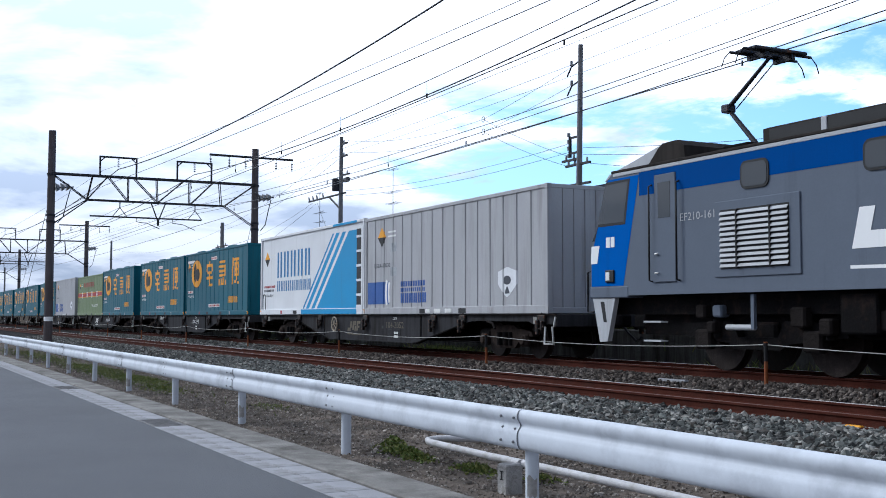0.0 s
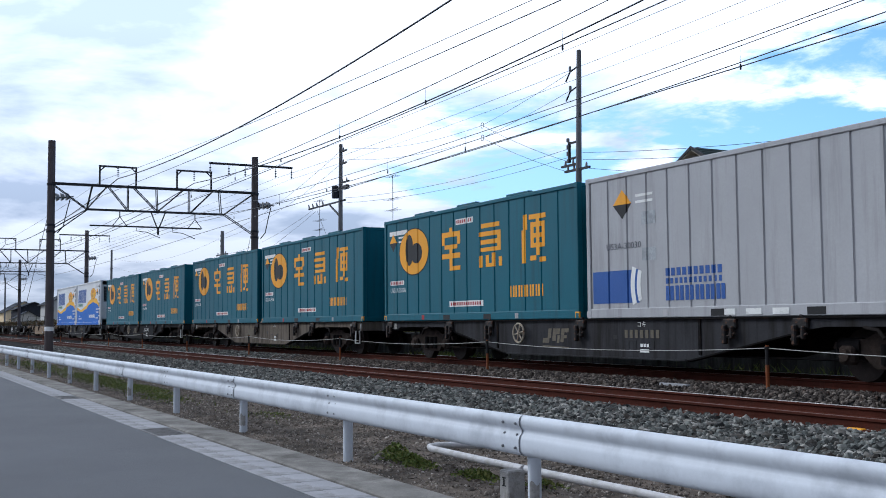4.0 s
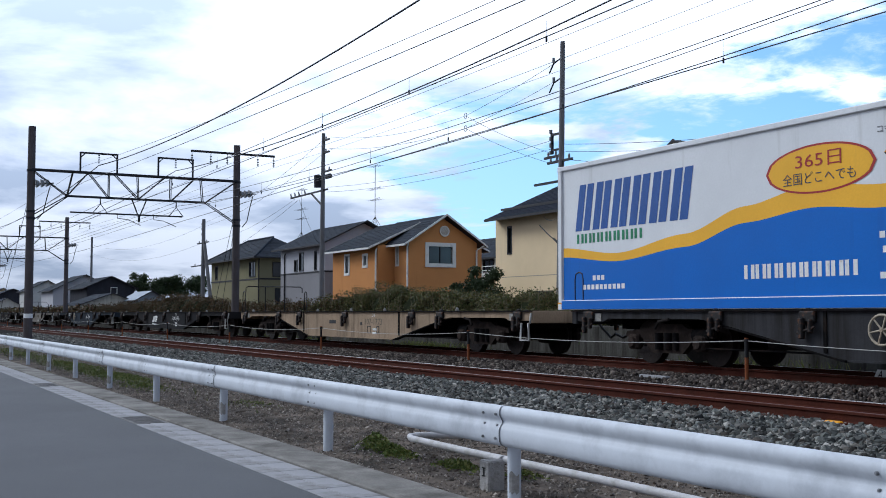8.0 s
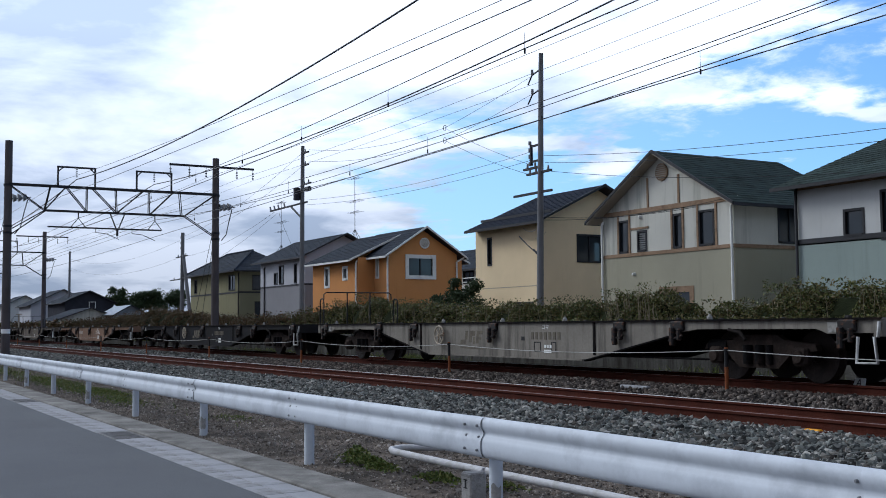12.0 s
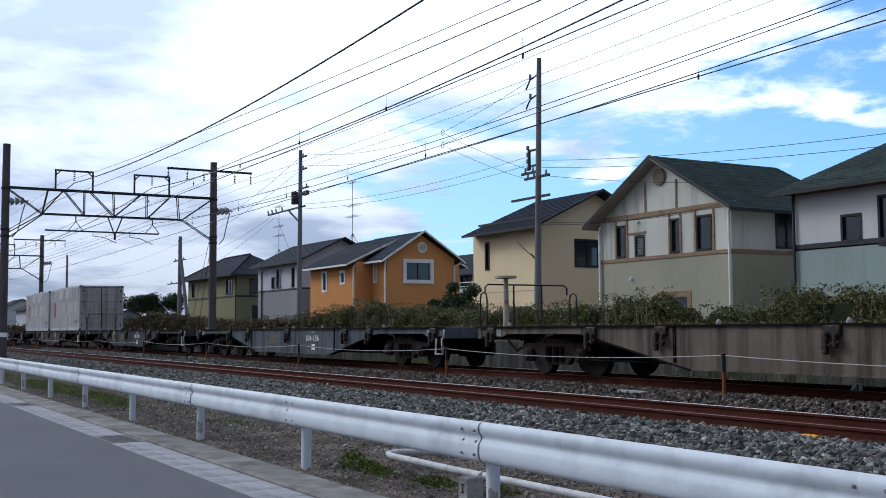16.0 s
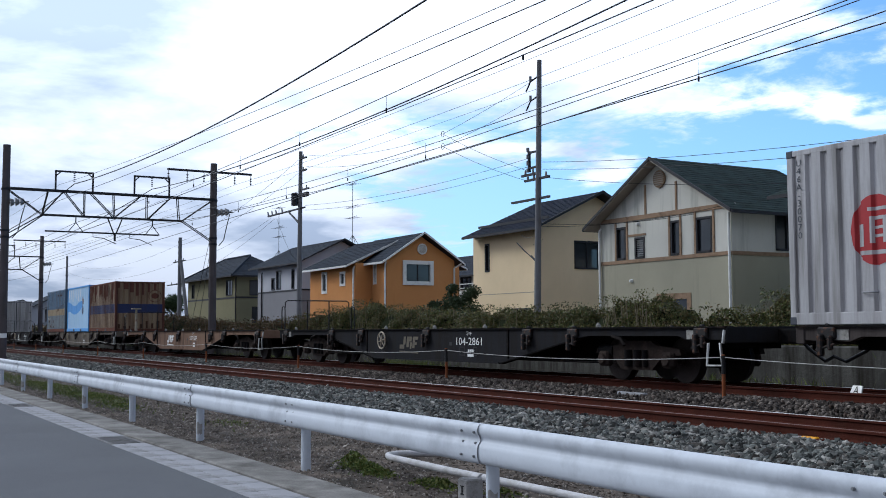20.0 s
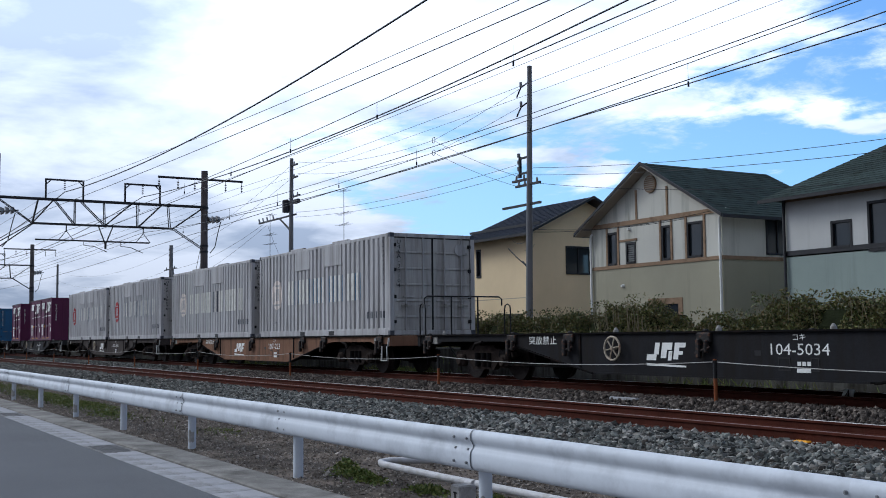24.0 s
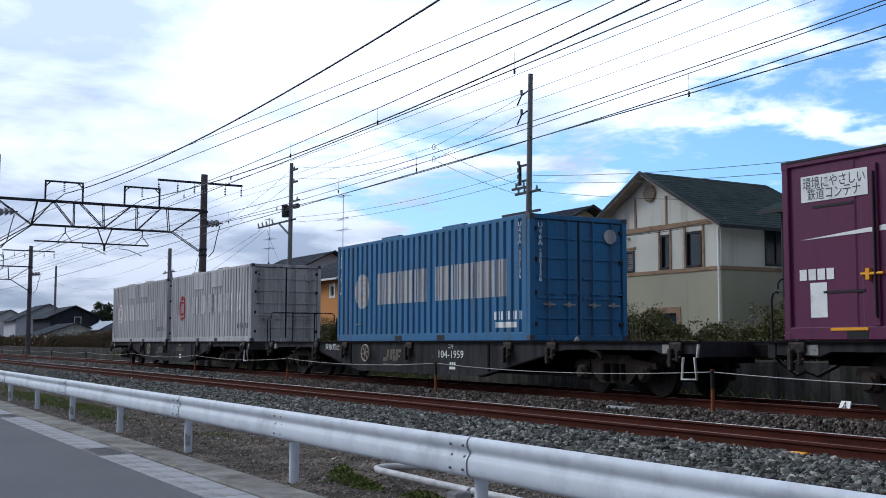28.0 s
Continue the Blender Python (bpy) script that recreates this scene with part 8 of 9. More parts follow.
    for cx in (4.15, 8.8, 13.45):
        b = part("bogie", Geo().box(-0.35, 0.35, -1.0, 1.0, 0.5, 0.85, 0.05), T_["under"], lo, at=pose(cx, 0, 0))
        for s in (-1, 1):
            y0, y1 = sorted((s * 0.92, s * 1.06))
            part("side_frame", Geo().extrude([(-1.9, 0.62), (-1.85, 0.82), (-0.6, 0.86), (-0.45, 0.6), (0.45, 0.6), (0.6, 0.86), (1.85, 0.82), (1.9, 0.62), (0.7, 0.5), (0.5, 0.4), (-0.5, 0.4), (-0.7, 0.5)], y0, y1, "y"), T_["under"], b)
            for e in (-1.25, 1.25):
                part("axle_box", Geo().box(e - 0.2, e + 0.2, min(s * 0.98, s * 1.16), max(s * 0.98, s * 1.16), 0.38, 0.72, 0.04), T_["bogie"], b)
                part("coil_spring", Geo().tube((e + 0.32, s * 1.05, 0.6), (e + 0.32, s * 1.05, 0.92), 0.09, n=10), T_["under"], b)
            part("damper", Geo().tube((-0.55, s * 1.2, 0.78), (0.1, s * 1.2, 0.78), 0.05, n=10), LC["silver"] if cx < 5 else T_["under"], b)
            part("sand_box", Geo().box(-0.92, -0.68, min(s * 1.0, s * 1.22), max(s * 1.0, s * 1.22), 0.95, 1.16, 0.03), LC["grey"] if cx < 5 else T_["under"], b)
        for e in (-1.25, 1.25):
            wh = part("wheelset", loco_wheel, None, b)
            wh.matrix_parent_inverse = pose(e, 0, 0.56)
            LOCO_WHEELS.append(wh)
    for x in (1.5, 1.6):
        part("cab_step", Geo().box(1.55, 2.05, -1.36, -1.2, 0.5 + (x - 1.5) * 3.5, 0.53 + (x - 1.5) * 3.5), LC["silver"], lo)
    part("underfloor_box", Geo().box(6.1, 6.8, -1.3, -0.8, 0.7, 1.3, 0.03), T_["under"], lo)
    part("support_post", Geo().box(4.33, 4.4, -1.36, -1.3, 0.75, 1.33), LC["grey"], lo)
    for x, z, a in ((2.95, 1.05, 0.12), (3.2, 0.78, 0.1), (5.2, 0.95, 0.16), (5.75, 0.8, 0.13), (6.9, 0.9, 0.15), (7.4, 0.85, 0.1)):
        part("underfloor_fitting", Geo().box(x - a, x + a, -1.24, -1.05, z - a, z + a, 0.03), T_["bogie"], lo)
    return lo


LOCO_WHEELS = []
ride(sized(locomotive(), 1.0, 0.975), -17.62)

# ---- wires ----
def curve_through(a, b, c, n=24):
    """Points on a parabola through three (x, y, z), running along x."""
    pts = []
    for i in range(n + 1):
        u = i / n
        x = a[0] + (c[0] - a[0]) * u
        def lag(k):
            return (a[k] * (x - b[0]) * (x - c[0]) / ((a[0] - b[0]) * (a[0] - c[0])) + b[k] * (x - a[0]) * (x - c[0]) / ((b[0] - a[0]) * (b[0] - c[0]))
                    + c[k] * (x - a[0]) * (x - b[0]) / ((c[0] - a[0]) * (c[0] - b[0])))
        pts.append((x, lag(1), lag(2)))
    return pts


# spans over the place, each through three points (x, z) at its distance y; the spans farther along hang alike
LINES = ((10.58, 0.024, (-53.5, 8.58), (-32.6, 7.93), (-19.2, 8.25)), (14.25, 0.021, (-53.5, 8.55), (-34.2, 7.93), (-17.4, 8.3)),
         (9.9, 0.008, (-53.5, 8.5), (-28.0, 7.36), (-14.9, 7.01)), (9.9, 0.011, (-53.5, 7.75), (-25.2, 6.98), (-14.06, 6.78)),
         (10.68, 0.010, (-53.5, 6.75), (-21.1, 6.67), (-13.9, 6.85)), (10.68, 0.012, (-53.5, 6.25), (-21.1, 6.31), (-12.5, 6.45)),
         (16.85, 0.008, (-53.5, 9.02), (-24.0, 9.0), (-19.0, 9.08)), (18.45, 0.007, (-53.5, 9.02), (-31.0, 9.0), (-18.6, 9.22)), (19.3, 0.006, (-53.5, 9.02), (-28, 9.05), (-18.6, 9.2)),
         (14.3, 0.010, (-35.9, 6.59), (-20.4, 6.65), (-12.0, 6.85)), (14.3, 0.009, (-31.6, 6.35), (-20.4, 6.52), (-11.7, 6.79)),
         (14.3, 0.012, (-33.3, 6.14), (-20.4, 6.24), (-11.2, 6.31)), (14.3, 0.011, (-33.3, 6.18), (-19.6, 6.25), (-11.2, 6.49)))
for y, r, p0, p1, p2 in LINES:
    def height(x):
        return sum(a[1] * (x - b[0]) * (x - c[0]) / ((a[0] - b[0]) * (a[0] - c[0])) for a, b, c in ((p0, p1, p2), (p1, p0, p2), (p2, p0, p1)))
    end = height(GX)
    wire([(GX + (46.0 * i) / 24, y, height(GX + (46.0 * i) / 24)) for i in range(25)], r, "black overhead line wire above the tracks")
    wire(span_line(y, end, 0.6 if r > 0.02 else 0.15, r, n0=-4, n1=0), r, "black overhead line wire farther along the tracks")
for y, za, zc, xs in ((10.68, 6.68, 6.3, (-46, -40.5, -35, -30.5, -26.0, -21.1, -15.8)), (14.3, 6.65, 6.22, (-47, -41, -36, -30.9, -25.9, -20.5, -15.3))):
    for x in xs:
        wire([(x, y, za), (x, y, zc)], 0.004, "short dropper between two wires", "dropper_wire")
        wire([(x, y, zc), (x, y, zc + 0.1)], 0.02, "small clip on the contact wire", "wire_clip")
# lines between the utility poles
N1, N2 = (-38.4, 22.0, 9.55), (-38.4, 22.0, 9.04)
for a, b, sag in (((-52.6, 22, 10.7), N1, 0.35), ((-52.6, 22, 10.1), N2, 0.3), (N1, (-32.3, 22, 7.25), 0.1), (N2, (-32.3, 22, 6.88), 0.1),
                  (N1, (-32.2, 22, 10.4), 0.05), (N2, (-32.2, 22, 9.75), 0.05), ((-32.2, 22, 7.7), (-52.8, 22, 8.1), 0.3), ((-32.2, 22, 7.4), (-52.8, 22, 7.85), 0.3),
                  ((-31.4, 22, 7.45), (-8, 20.5, 5.6), 0.35), ((-31.4, 22, 7.2), (-8, 20.5, 5.3), 0.35), ((-31.3, 22, 6.9), (-20, 24.4, 5.6), 0.2),
                  ((-31.5, 22, 5.3), (-27.0, 24.9, 5.35), 0.15), ((-31.5, 22, 5.2), (-25.6, 24.9, 5.5), 0.2), ((-32.0, 22, 4.6), (-35.7, 25.0, 5.2), 0.1), ((-32.0, 22, 4.9), (-36.5, 24.5, 5.4), 0.1),
                  ((-53.7, 22, 10.6), (-81.9, 24, 8.4), 0.5), ((-53.7, 22, 9.9), (-81.9, 24, 8.1), 0.5), ((-57.5, 22, 7.9), (-83.0, 24, 6.9), 0.5), ((-57.0, 22, 7.8), (-83.5, 24, 5.2), 0.4),
                  ((-56.8, 22, 7.8), (-66.0, 27, 6.0), 0.3), ((-82, 24, 8.2), (-155.5, 30, 11.0), 1.2), ((-82, 24, 6.9), (-155.5, 30, 9.8), 1.2),
                  ((GX, Y_L, 7.3), (GX - 8, Y_L - 0.4, 1.0), 0.0), ((GX, Y_R, 7.0), (GX - 6, Y_R + 0.6, 1.2), 0.0), ((GX, Y_R, 6.6), (GX - 4.5, Y_R + 0.6, 1.2), 0.0)):
    m_ = [(a[i] + b[i]) / 2 - (sag if i == 2 else 0) for i in range(3)]
    wire(curve_through(a, m_, b, 12), 0.008 if sag else 0.013, "thin service wire between poles and houses")
for n_ in (N1, N2):
    solid("wire_spacer", Geo().path([(n_[0] + 0.12 * math.cos(t), 22, n_[2] + 0.12 * math.sin(t)) for t in [i * math.pi / 5 for i in range(11)]], 0.012, 6), M["wire"], "small ring where service wires join", "wire fitting")

# ---- hedge and plants ----
def leaves(name, label, points, size, material, seed, category="hedge", kind="stuff", at=None):
    """Many small bent leaves at the points, each (x, y, z), as one mesh."""
    rs = np.random.RandomState(seed)
    P = np.asarray(points)
    n = len(P)
    a = rs.normal(size=(n, 3))
    a /= np.linalg.norm(a, axis=1)[:, None]
    b = np.cross(a, rs.normal(size=(n, 3)))
    b /= np.linalg.norm(b, axis=1)[:, None]
    s = size * rs.uniform(0.6, 1.35, n)[:, None]
    nrm = np.cross(a, b)
    v = np.stack([P - a * s, P + b * s * 0.42 + nrm * s * 0.15, P + a * s, P - b * s * 0.42 + nrm * s * 0.15], 1).reshape(-1, 3)
    me = bpy.data.meshes.new(name)
    idx = np.arange(n * 4).reshape(-1, 4)
    me.from_pydata(v.tolist(), [], np.concatenate([idx[:, [0, 1, 2]], idx[:, [0, 2, 3]]]).tolist())
    me.materials.append(material)
    ob = new(name, me)
    if at is not None:
        ob.matrix_basis = at
    return tagged(ob, label, category, kind=kind)


HX = (-400, -96, -88, -79, -72.5, -67, -61, -54, -47, -41.8, -39.7, -37.7, -35, -31, -29.7, -26, -23.2, -22.3, -21.75, -21.4, -20.6, -20.3, -18.4, -16.7, -15.6, -14.5, 30)
HZ = (2.1, 2.1, 2.25, 2.45, 2.72, 2.45, 2.1, 1.95, 2.05, 2.4, 2.62, 2.25, 2.25, 2.02, 2.1, 2.05, 2.3, 2.42, 2.1, 1.6, 1.55, 1.75, 2.1, 2.4, 2.15, 2.3, 2.25)


def hedge_points(x0, x1, per_m, seed):
    rs = np.random.RandomState(seed)
    n = int((x1 - x0) * per_m)
    x = rs.uniform(x0, x1, n)
    top = np.interp(x, HX, HZ) + 0.10 * np.sin(x * 3.1) + 0.08 * np.sin(x * 7.3 + 1) + 0.05 * np.sin(x * 17.1)
    u = rs.uniform(0, 1, n)
    front = 18.55 + 0.22 * np.sin(x * 2.3 + 0.5) + 0.12 * np.sin(x * 6.1)
    # a rounded front and top, thicker towards the surface
    ang = u * math.pi * 0.62
    r = 1 - np.abs(rs.normal(0, 0.12, n))
    y = front + 0.9 * (1 - np.cos(ang) * r)
    z = 1.15 + (top - 1.15) * np.sin(ang).clip(0, 1) * r
    low = rs.uniform(0, 1, n) < 0.25
    z[low] = rs.uniform(1.05, 1.7, low.sum())
    y[low] = front[low] + rs.uniform(-0.05, 0.3, low.sum())
    shoots = rs.uniform(0, 1, n) < 0.035
    z[shoots] = top[shoots] + rs.uniform(0, 0.15, shoots.sum())
    return np.stack([x, y, z], 1)


# near-black sheet behind the leaves, coloured as the shade inside the hedge
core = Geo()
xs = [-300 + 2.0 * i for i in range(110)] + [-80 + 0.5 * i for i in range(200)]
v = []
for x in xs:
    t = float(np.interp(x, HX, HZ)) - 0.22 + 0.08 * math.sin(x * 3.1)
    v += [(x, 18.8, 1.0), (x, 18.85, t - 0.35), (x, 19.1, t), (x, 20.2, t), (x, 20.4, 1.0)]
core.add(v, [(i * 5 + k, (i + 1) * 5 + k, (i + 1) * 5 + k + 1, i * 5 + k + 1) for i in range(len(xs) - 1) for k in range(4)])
solid("hedge_core", core, mat("hedge_shade", (0.018, 0.022, 0.01), 0.95, var=0.4, scale=3, fine=20, bump=0.4), "dark sheet for the shade inside a clipped hedge", "hedge", kind="stuff", at=SKEW)
leaves("hedge", "clipped green hedge along the line", hedge_points(-48, -8, 4800, 5), 0.042, leaf_mat, 6, at=SKEW)
leaves("hedge", "reddish brown-green hedge along the line", hedge_points(-100, -44, 1700, 7), 0.054, leaf_red, 8, at=SKEW)
leaves("hedge", "far reddish hedge along the line", hedge_points(-230, -100, 200, 9), 0.16, leaf_red, 10, at=SKEW)
# bare stems and dry grass before the hedge
rs = np.random.RandomState(21)
stems = Geo()
for i in range(140):
    x = rs.uniform(-23.6, -20.6) if i < 40 else rs.uniform(-60, -10)
    z = float(np.interp(x, HX, HZ))
    stems.tube((x, 18.6, 1.2), (x + rs.uniform(-0.25, 0.25), 18.45, z + rs.uniform(-0.2, 0.25)), 0.008, 0.004, n=4, caps=False)
solid("dry_stems", stems, mat("dry_stem", (0.24, 0.2, 0.14), 0.9), "thin dry stems standing before the hedge", "plant", kind="stuff")


def blades(name, label, spots, material, seed, h=0.12):
    rs = np.random.RandomState(seed)
    v, f = [], []
    for cx, cy, cz, rx, ry, n in spots:
        for _ in range(n):
            x, y = cx + rs.normal() * rx, cy + rs.normal() * ry
            a, hh, w = rs.uniform(0, 6.28), h * rs.uniform(0.4, 1.5), rs.uniform(0.006, 0.013)
            lean = rs.uniform(0.1, 0.9) * hh
            dx, dy = math.cos(a), math.sin(a)
            k = len(v)
            v += [(x - dy * w, y + dx * w, cz), (x + dy * w, y - dx * w, cz), (x + dx * lean * 0.5 + dy * w * 0.7, y + dy * lean * 0.5 - dx * w * 0.7, cz + hh * 0.6), (x + dx * lean, y + dy * lean, cz + hh)]
            f += [(k, k + 1, k + 2), (k, k + 2, k + 3)]
    me = bpy.data.meshes.new(name)
    me.from_pydata(v, [], f)
    me.materials.append(material)
    return tagged(new(name, me), label, "grass", kind="stuff")


rs = np.random.RandomState(33)
sprigs = []
for cx, cy, rx, ry, hz, n in ((-11.95, 5.62, 0.13, 0.07, 0.1, 420), (-11.3, 5.45, 0.26, 0.08, 0.07, 900), (-10.85, 5.4, 0.12, 0.06, 0.06, 260), (-9.75, 5.5, 0.2, 0.07, 0.06, 420), (-8.9, 5.75, 0.12, 0.06, 0.05, 200),
                          (-27.3, 6.0, 1.4, 0.25, 0.06, 2600), (-23.5, 5.7, 0.7, 0.2, 0.05, 700), (-33, 6.0, 2.6, 0.3, 0.07, 2400), (-18, 6.2, 0.5, 0.15, 0.04, 220)):
    x, y = rs.normal(0, 1, n), rs.normal(0, 1, n)
    z = 0.02 + hz * np.exp(-(x * x + y * y) / 3) * rs.uniform(0.1, 1.5, n)
    sprigs.append(np.stack([cx + x * rx, cy + y * ry, z], 1))
leaves("weeds", "low leafy green weeds growing in the dirt", np.concatenate(sprigs), 0.026, grass_mat, 34, "weeds")
blades("weeds", "thin green grass along the far guard rail", [(-45, 6.1, 0.02, 5.0, 0.4, 2500), (-30, 5.9, 0.02, 4.0, 0.25, 900)], grass_mat, 31, 0.06)
blades("bank_grass", "tufts of green grass at the foot of the wall", [(-31.6, 16.75, 0.33, 1.3, 0.18, 900), (-17.0, 16.9, 0.32, 1.4, 0.15, 300), (-45, 16.8, 0.32, 3.0, 0.15, 500)], grass_mat, 35, 0.26)
blades("bank_grass", "rough green grass on the bank behind the wall", [(-70 + 3.0 * i, 17.95, 0.75, 1.6, 0.22, 420) for i in range(24)], grass_mat, 32, 0.3)


def tree(name, label, x, y, z0, clumps, n, size, seed, trunk=0.14):
    """A small tree: a tapered trunk with limbs and a crown of leaf clumps."""
    rs = np.random.RandomState(seed)
    t = thing(name, label, "tree", group="trees behind the hedge")
    g = Geo().tube((x, y, z0), (x + 0.1, y, clumps[0][2]), trunk, trunk * 0.6, n=8)
    for cx, cy, cz, r in clumps:
        g.tube((x + 0.08, y, clumps[0][2] * 0.8 + z0 * 0.2), (cx, cy, cz), trunk * 0.5, trunk * 0.15, n=6)
    part("trunk", g, M["bank"], t)
    pts = []
    for i in range(n):
        cx, cy, cz, r = clumps[rs.randint(len(clumps))]
        d = rs.normal(size=3)
        d *= rs.uniform(0.25, 1.4) / np.linalg.norm(d)
        pts.append((cx + d[0] * r, cy + d[1] * r, cz + d[2] * r * 0.75))
    cr = leaves("crown", "", pts, size, leaf_dark, seed + 1, kind="")
    del cr["category"]
    cr.parent = t
    return t


tree("shrub", "dark evergreen shrub between two houses", -41.0, 23.6, 0.8, [(-40.4, 23.6, 2.9, 0.35), (-40.4, 23.6, 3.35, 0.22), (-41.1, 23.6, 2.6, 0.4), (-41.5, 23.5, 2.35, 0.3), (-39.8, 23.6, 2.75, 0.35), (-39.3, 23.7, 2.95, 0.3), (-38.9, 23.7, 3.2, 0.28), (-39.9, 23.6, 2.2, 0.5), (-40.8, 23.6, 2.1, 0.5), (-38.9, 23.7, 2.4, 0.4), (-41.9, 23.5, 2.7, 0.2)], 6500, 0.06, 51, 0.08)
rs = random.Random(8)
for x, y, h_, r in ((-165, 38.8, 7.5, 1.2), (-160, 40.4, 6.9, 1.0), (-160, 42.2, 6.9, 1.4), (-160, 44.2, 6.4, 1.2), (-160, 46.2, 6.9, 1.0)):
    cl = [(x + rs.uniform(-1, 1), y + rs.uniform(-r, r), h_ - 1.2 + rs.uniform(-1.2, 0.8), rs.uniform(0.5, 0.95)) for _ in range(11)]
    tree("tree", "dark broad tree far behind the hedge", x, y, 0.8, cl, 2600, 0.2, int(-x))

# ---- gutter blocks, grates, stones ----
block = Geo().box(-0.292, 0.292, 3.69, 3.872, -0.15, 0.003, 0.008).box(-0.292, 0.292, 3.882, 4.165, -0.15, 0.005, 0.008).mesh("gutter_block", M["gutter"])
far_block = Geo().box(-5.99, 5.99, 3.69, 4.165, -0.15, 0.003, 0.004).mesh("gutter_block", M["gutter"])
grate = Geo().box(-0.297, 0.297, 3.69, 3.73, -0.15, 0.003).box(-0.297, 0.297, 4.125, 4.165, -0.15, 0.003)
for i in range(9):
    grate.box(-0.285 + 0.066 * i, -0.255 + 0.066 * i, 3.73, 4.125, -0.06, 0.001)
grate = grate.mesh("drain_grate", mat("grate_iron", (0.16, 0.158, 0.16), 0.7, 0.2, var=0.25, scale=4, dirt=(0.07, 0.06, 0.05), amount=0.4))
pit = Geo().box(-0.297, 0.297, 3.69, 4.165, -0.19, -0.16).mesh("drain_pit", M["black"])
for i in range(-34, 110):
    x = 9.0 - 0.6 * i
    if i in (22, 23, 37, 38):
        part("drain_grate", grate, None, gutter, "dark steel grate set in the gutter", at=pose(x, 0, 0))
        part("drain_pit", pit, None, gutter, at=pose(x, 0, 0))
    else:
        part("gutter_block", block, None, gutter, at=pose(x, 0, 0))
for i in range(14):
    part("gutter_block", far_block, None, gutter, at=pose(9.3 - 66 - 6 - 12 * i, 0, 0))


def stones(name, label, n, spread, size, material, seed, z_of):
    """Many small angular stones as one mesh."""
    rs = np.random.RandomState(seed)
    t = (1 + 5 ** 0.5) / 2
    ico = np.array([(-1, t, 0), (1, t, 0), (-1, -t, 0), (1, -t, 0), (0, -1, t), (0, 1, t), (0, -1, -t), (0, 1, -t), (t, 0, -1), (t, 0, 1), (-t, 0, -1), (-t, 0, 1)]) / 1.9
    fc = np.array([(0, 11, 5), (0, 5, 1), (0, 1, 7), (0, 7, 10), (0, 10, 11), (1, 5, 9), (5, 11, 4), (11, 10, 2), (10, 7, 6), (7, 1, 8),
                   (3, 9, 4), (3, 4, 2), (3, 2, 6), (3, 6, 8), (3, 8, 9), (4, 9, 5), (2, 4, 11), (6, 2, 10), (8, 6, 7), (9, 8, 1)])
    x = rs.uniform(spread[0], spread[1], n)
    y = rs.uniform(spread[2], spread[3], n)
    z = z_of(x, y)
    s = size * rs.uniform(0.55, 1.3, n)
    q = rs.normal(size=(n, 4))
    q /= np.linalg.norm(q, axis=1)[:, None]
    w, a, b, c = q.T
    R = np.stack([1 - 2 * (b * b + c * c), 2 * (a * b - c * w), 2 * (a * c + b * w), 2 * (a * b + c * w), 1 - 2 * (a * a + c * c), 2 * (b * c - a * w),
                  2 * (a * c - b * w), 2 * (b * c + a * w), 1 - 2 * (a * a + b * b)], 1).reshape(n, 3, 3)
    loc = ico[None] * rs.uniform(0.6, 1.25, (n, 12, 1)) * rs.uniform(0.4, 1.3, (n, 1, 3)) * s[:, None, None]
    v = np.einsum("nij,nkj->nki", R, loc) + np.stack([x, y, z + s * 0.15], 1)[:, None]
    f = fc[None] + 12 * np.arange(n)[:, None, None]
    me = bpy.data.meshes.new(name)
    v, f = v.reshape(-1, 3), f.reshape(-1, 3)
    me.vertices.add(len(v))
    me.vertices.foreach_set("co", v.ravel())
    me.loops.add(f.size)
    me.loops.foreach_set("vertex_index", f.ravel().astype(np.int32))
    me.polygons.add(len(f))
    me.polygons.foreach_set("loop_start", np.arange(0, f.size, 3, dtype=np.int32))
    me.update(calc_edges=True)
    me.shade_flat()
    me.materials.append(material)
    ob = new(name, me)
    ob.matrix_basis = SKEW
    return tagged(ob, label, "stones", kind="stuff")


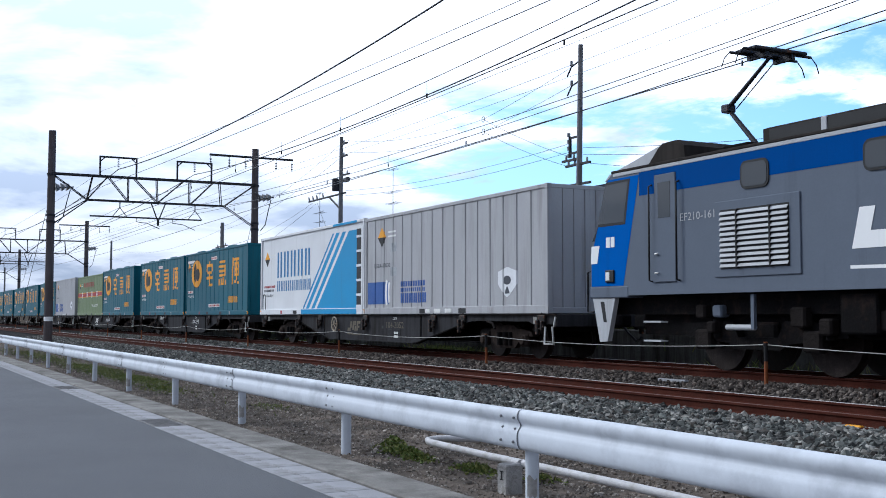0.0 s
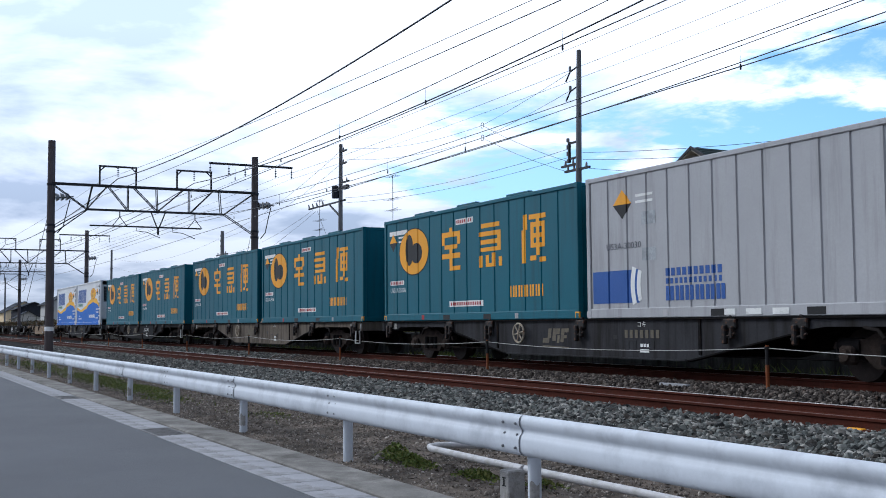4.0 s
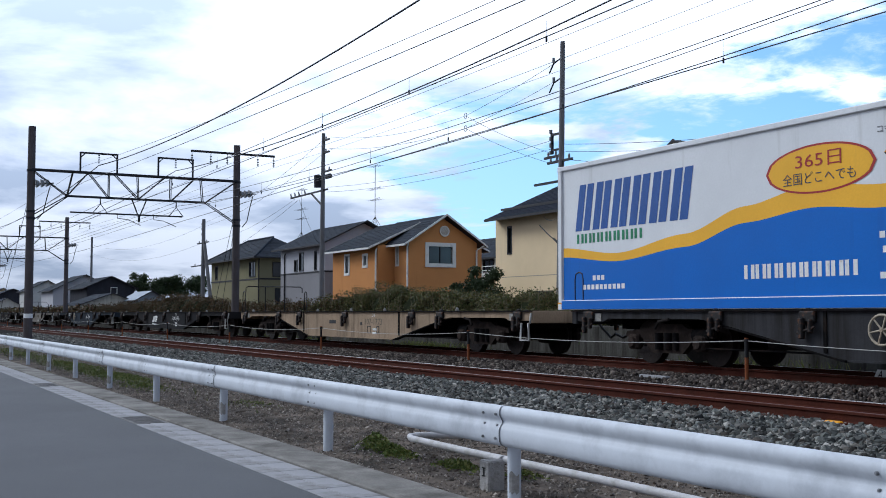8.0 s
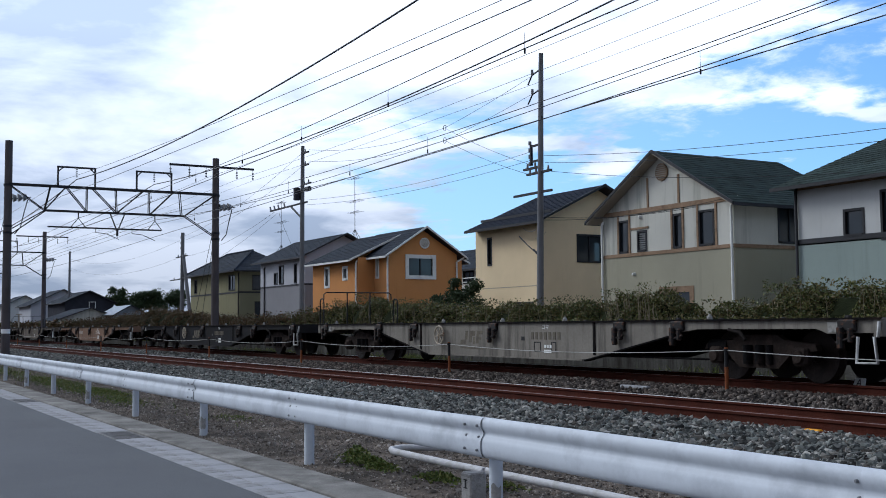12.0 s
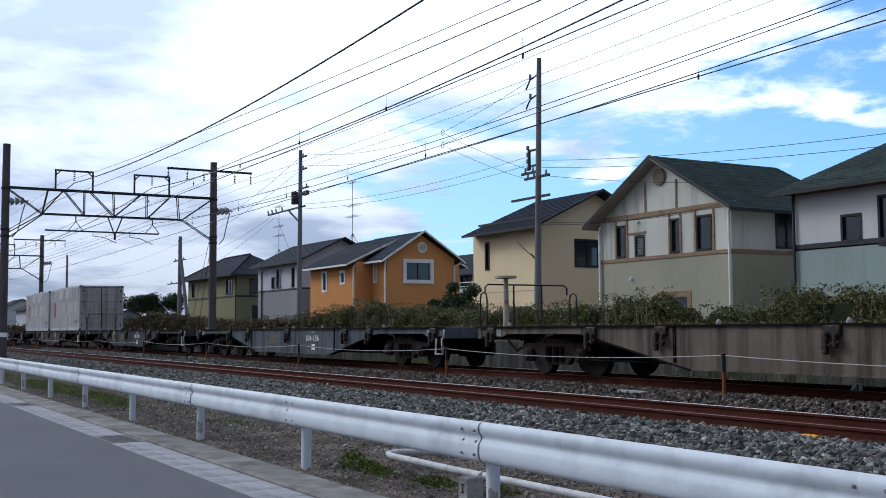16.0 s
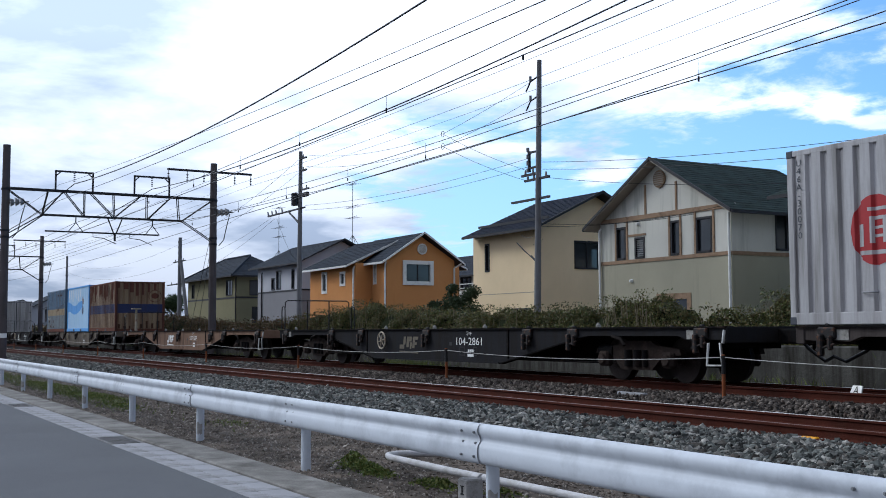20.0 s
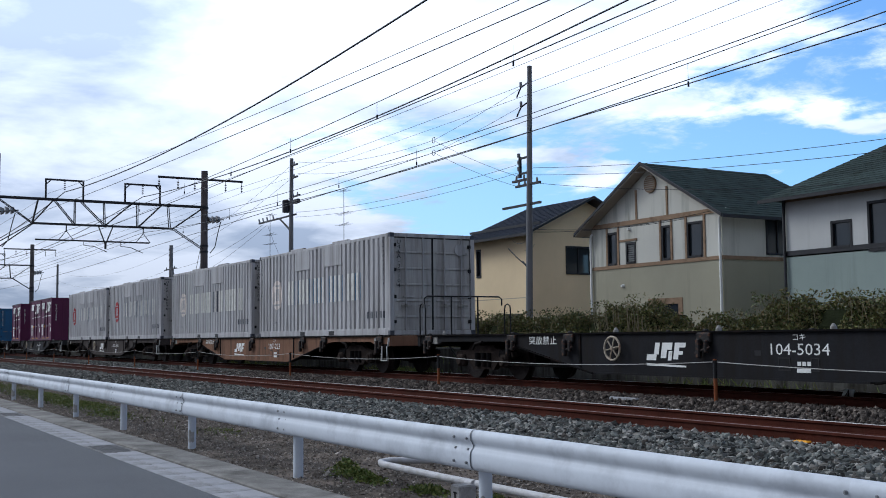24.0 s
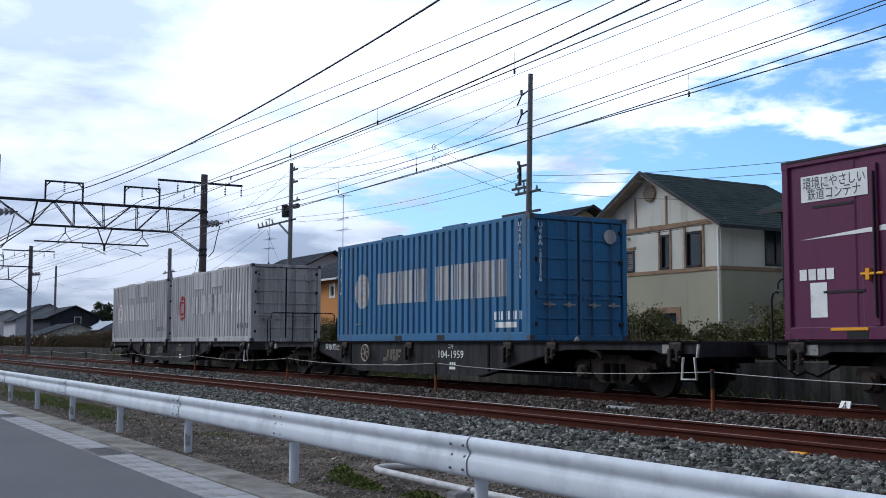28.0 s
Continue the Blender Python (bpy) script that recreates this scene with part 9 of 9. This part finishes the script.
BY, BZ = [p[0] for p in bp], [p[1] for p in bp]
def bed_z(x, y):
    return np.interp(y, BY, BZ) + 0.02
stones("ballast_stones", "loose angular grey ballast stones on the shoulder", 40000, (-34, -3, 7.5, 10.05), 0.048, stone_mat, 61, bed_z)
stones("ballast_stones", "loose angular grey ballast stones between the tracks", 26000, (-36, -5, 11.2, 13.4), 0.038, stone_brown, 62, bed_z)
stones("ballast_stones", "loose angular ballast stones farther along the line", 26000, (-75, -34, 7.4, 13.0), 0.048, stone_mat, 63, bed_z)
stones("gravel", "scattered pale gravel on the dirt strip", 22000, (-34, -4, 4.85, 7.6), 0.013, gravel_mat, 64, lambda x, y: np.interp(y, [4.8, 6.4, 7.3, 8], [0.0, 0.03, 0.06, 0.15]))
stones("gravel", "scattered grey stones on the dirt strip", 4200, (-45, -4, 5.2, 7.8), 0.026, gravel_mat, 65, lambda x, y: np.interp(y, [4.8, 6.4, 7.3, 8], [0.0, 0.03, 0.06, 0.15]))
marker = thing("rail_marker", "small yellow fitting beside the rail", "track fitting", pose(-8.9, 9.75, 0.33))
part("bracket", Geo().box(0.02, 0.24, -0.04, 0.04, 0.0, 0.045, 0.012), C["amber"], marker)
part("plate", Geo().box(-0.3, 0.02, -0.06, 0.06, 0.02, 0.035).box(-0.28, -0.22, -0.05, 0.05, -0.03, 0.02), M["marker"], marker)
solid("pale_slab", Geo().box(-15.0, -14.3, 12.0, 12.1, 0.48, 0.53, 0.01), M["gutter"], "thin pale concrete slab lying on the ballast", "slab")


# ---- motion of the train ----
def motions():
    times = [i / 2 for i in range(57)]
    for ob, x, z in MOVING:
        walk(ob, [(t, LINE @ pose(x + run_at(t), 0, z)) for t in times])
    # all wheels are alike and turn alike: they share one set of keys, less than a quarter turn apart
    for group, radius in ((WHEELS, 0.405), (LOCO_WHEELS, 0.56)):
        lead = group[0]
        walk(lead, [(i / FPS, Matrix.Rotation(run_at(i / FPS) / radius, 4, "Y")) for i in range(841)])
        keys = lead.animation_data
        for w in group[1:]:
            w.rotation_mode = "QUATERNION"
            w.animation_data_create()
            w.animation_data.action = keys.action
            w.animation_data.action_slot = keys.action_slot


motions()
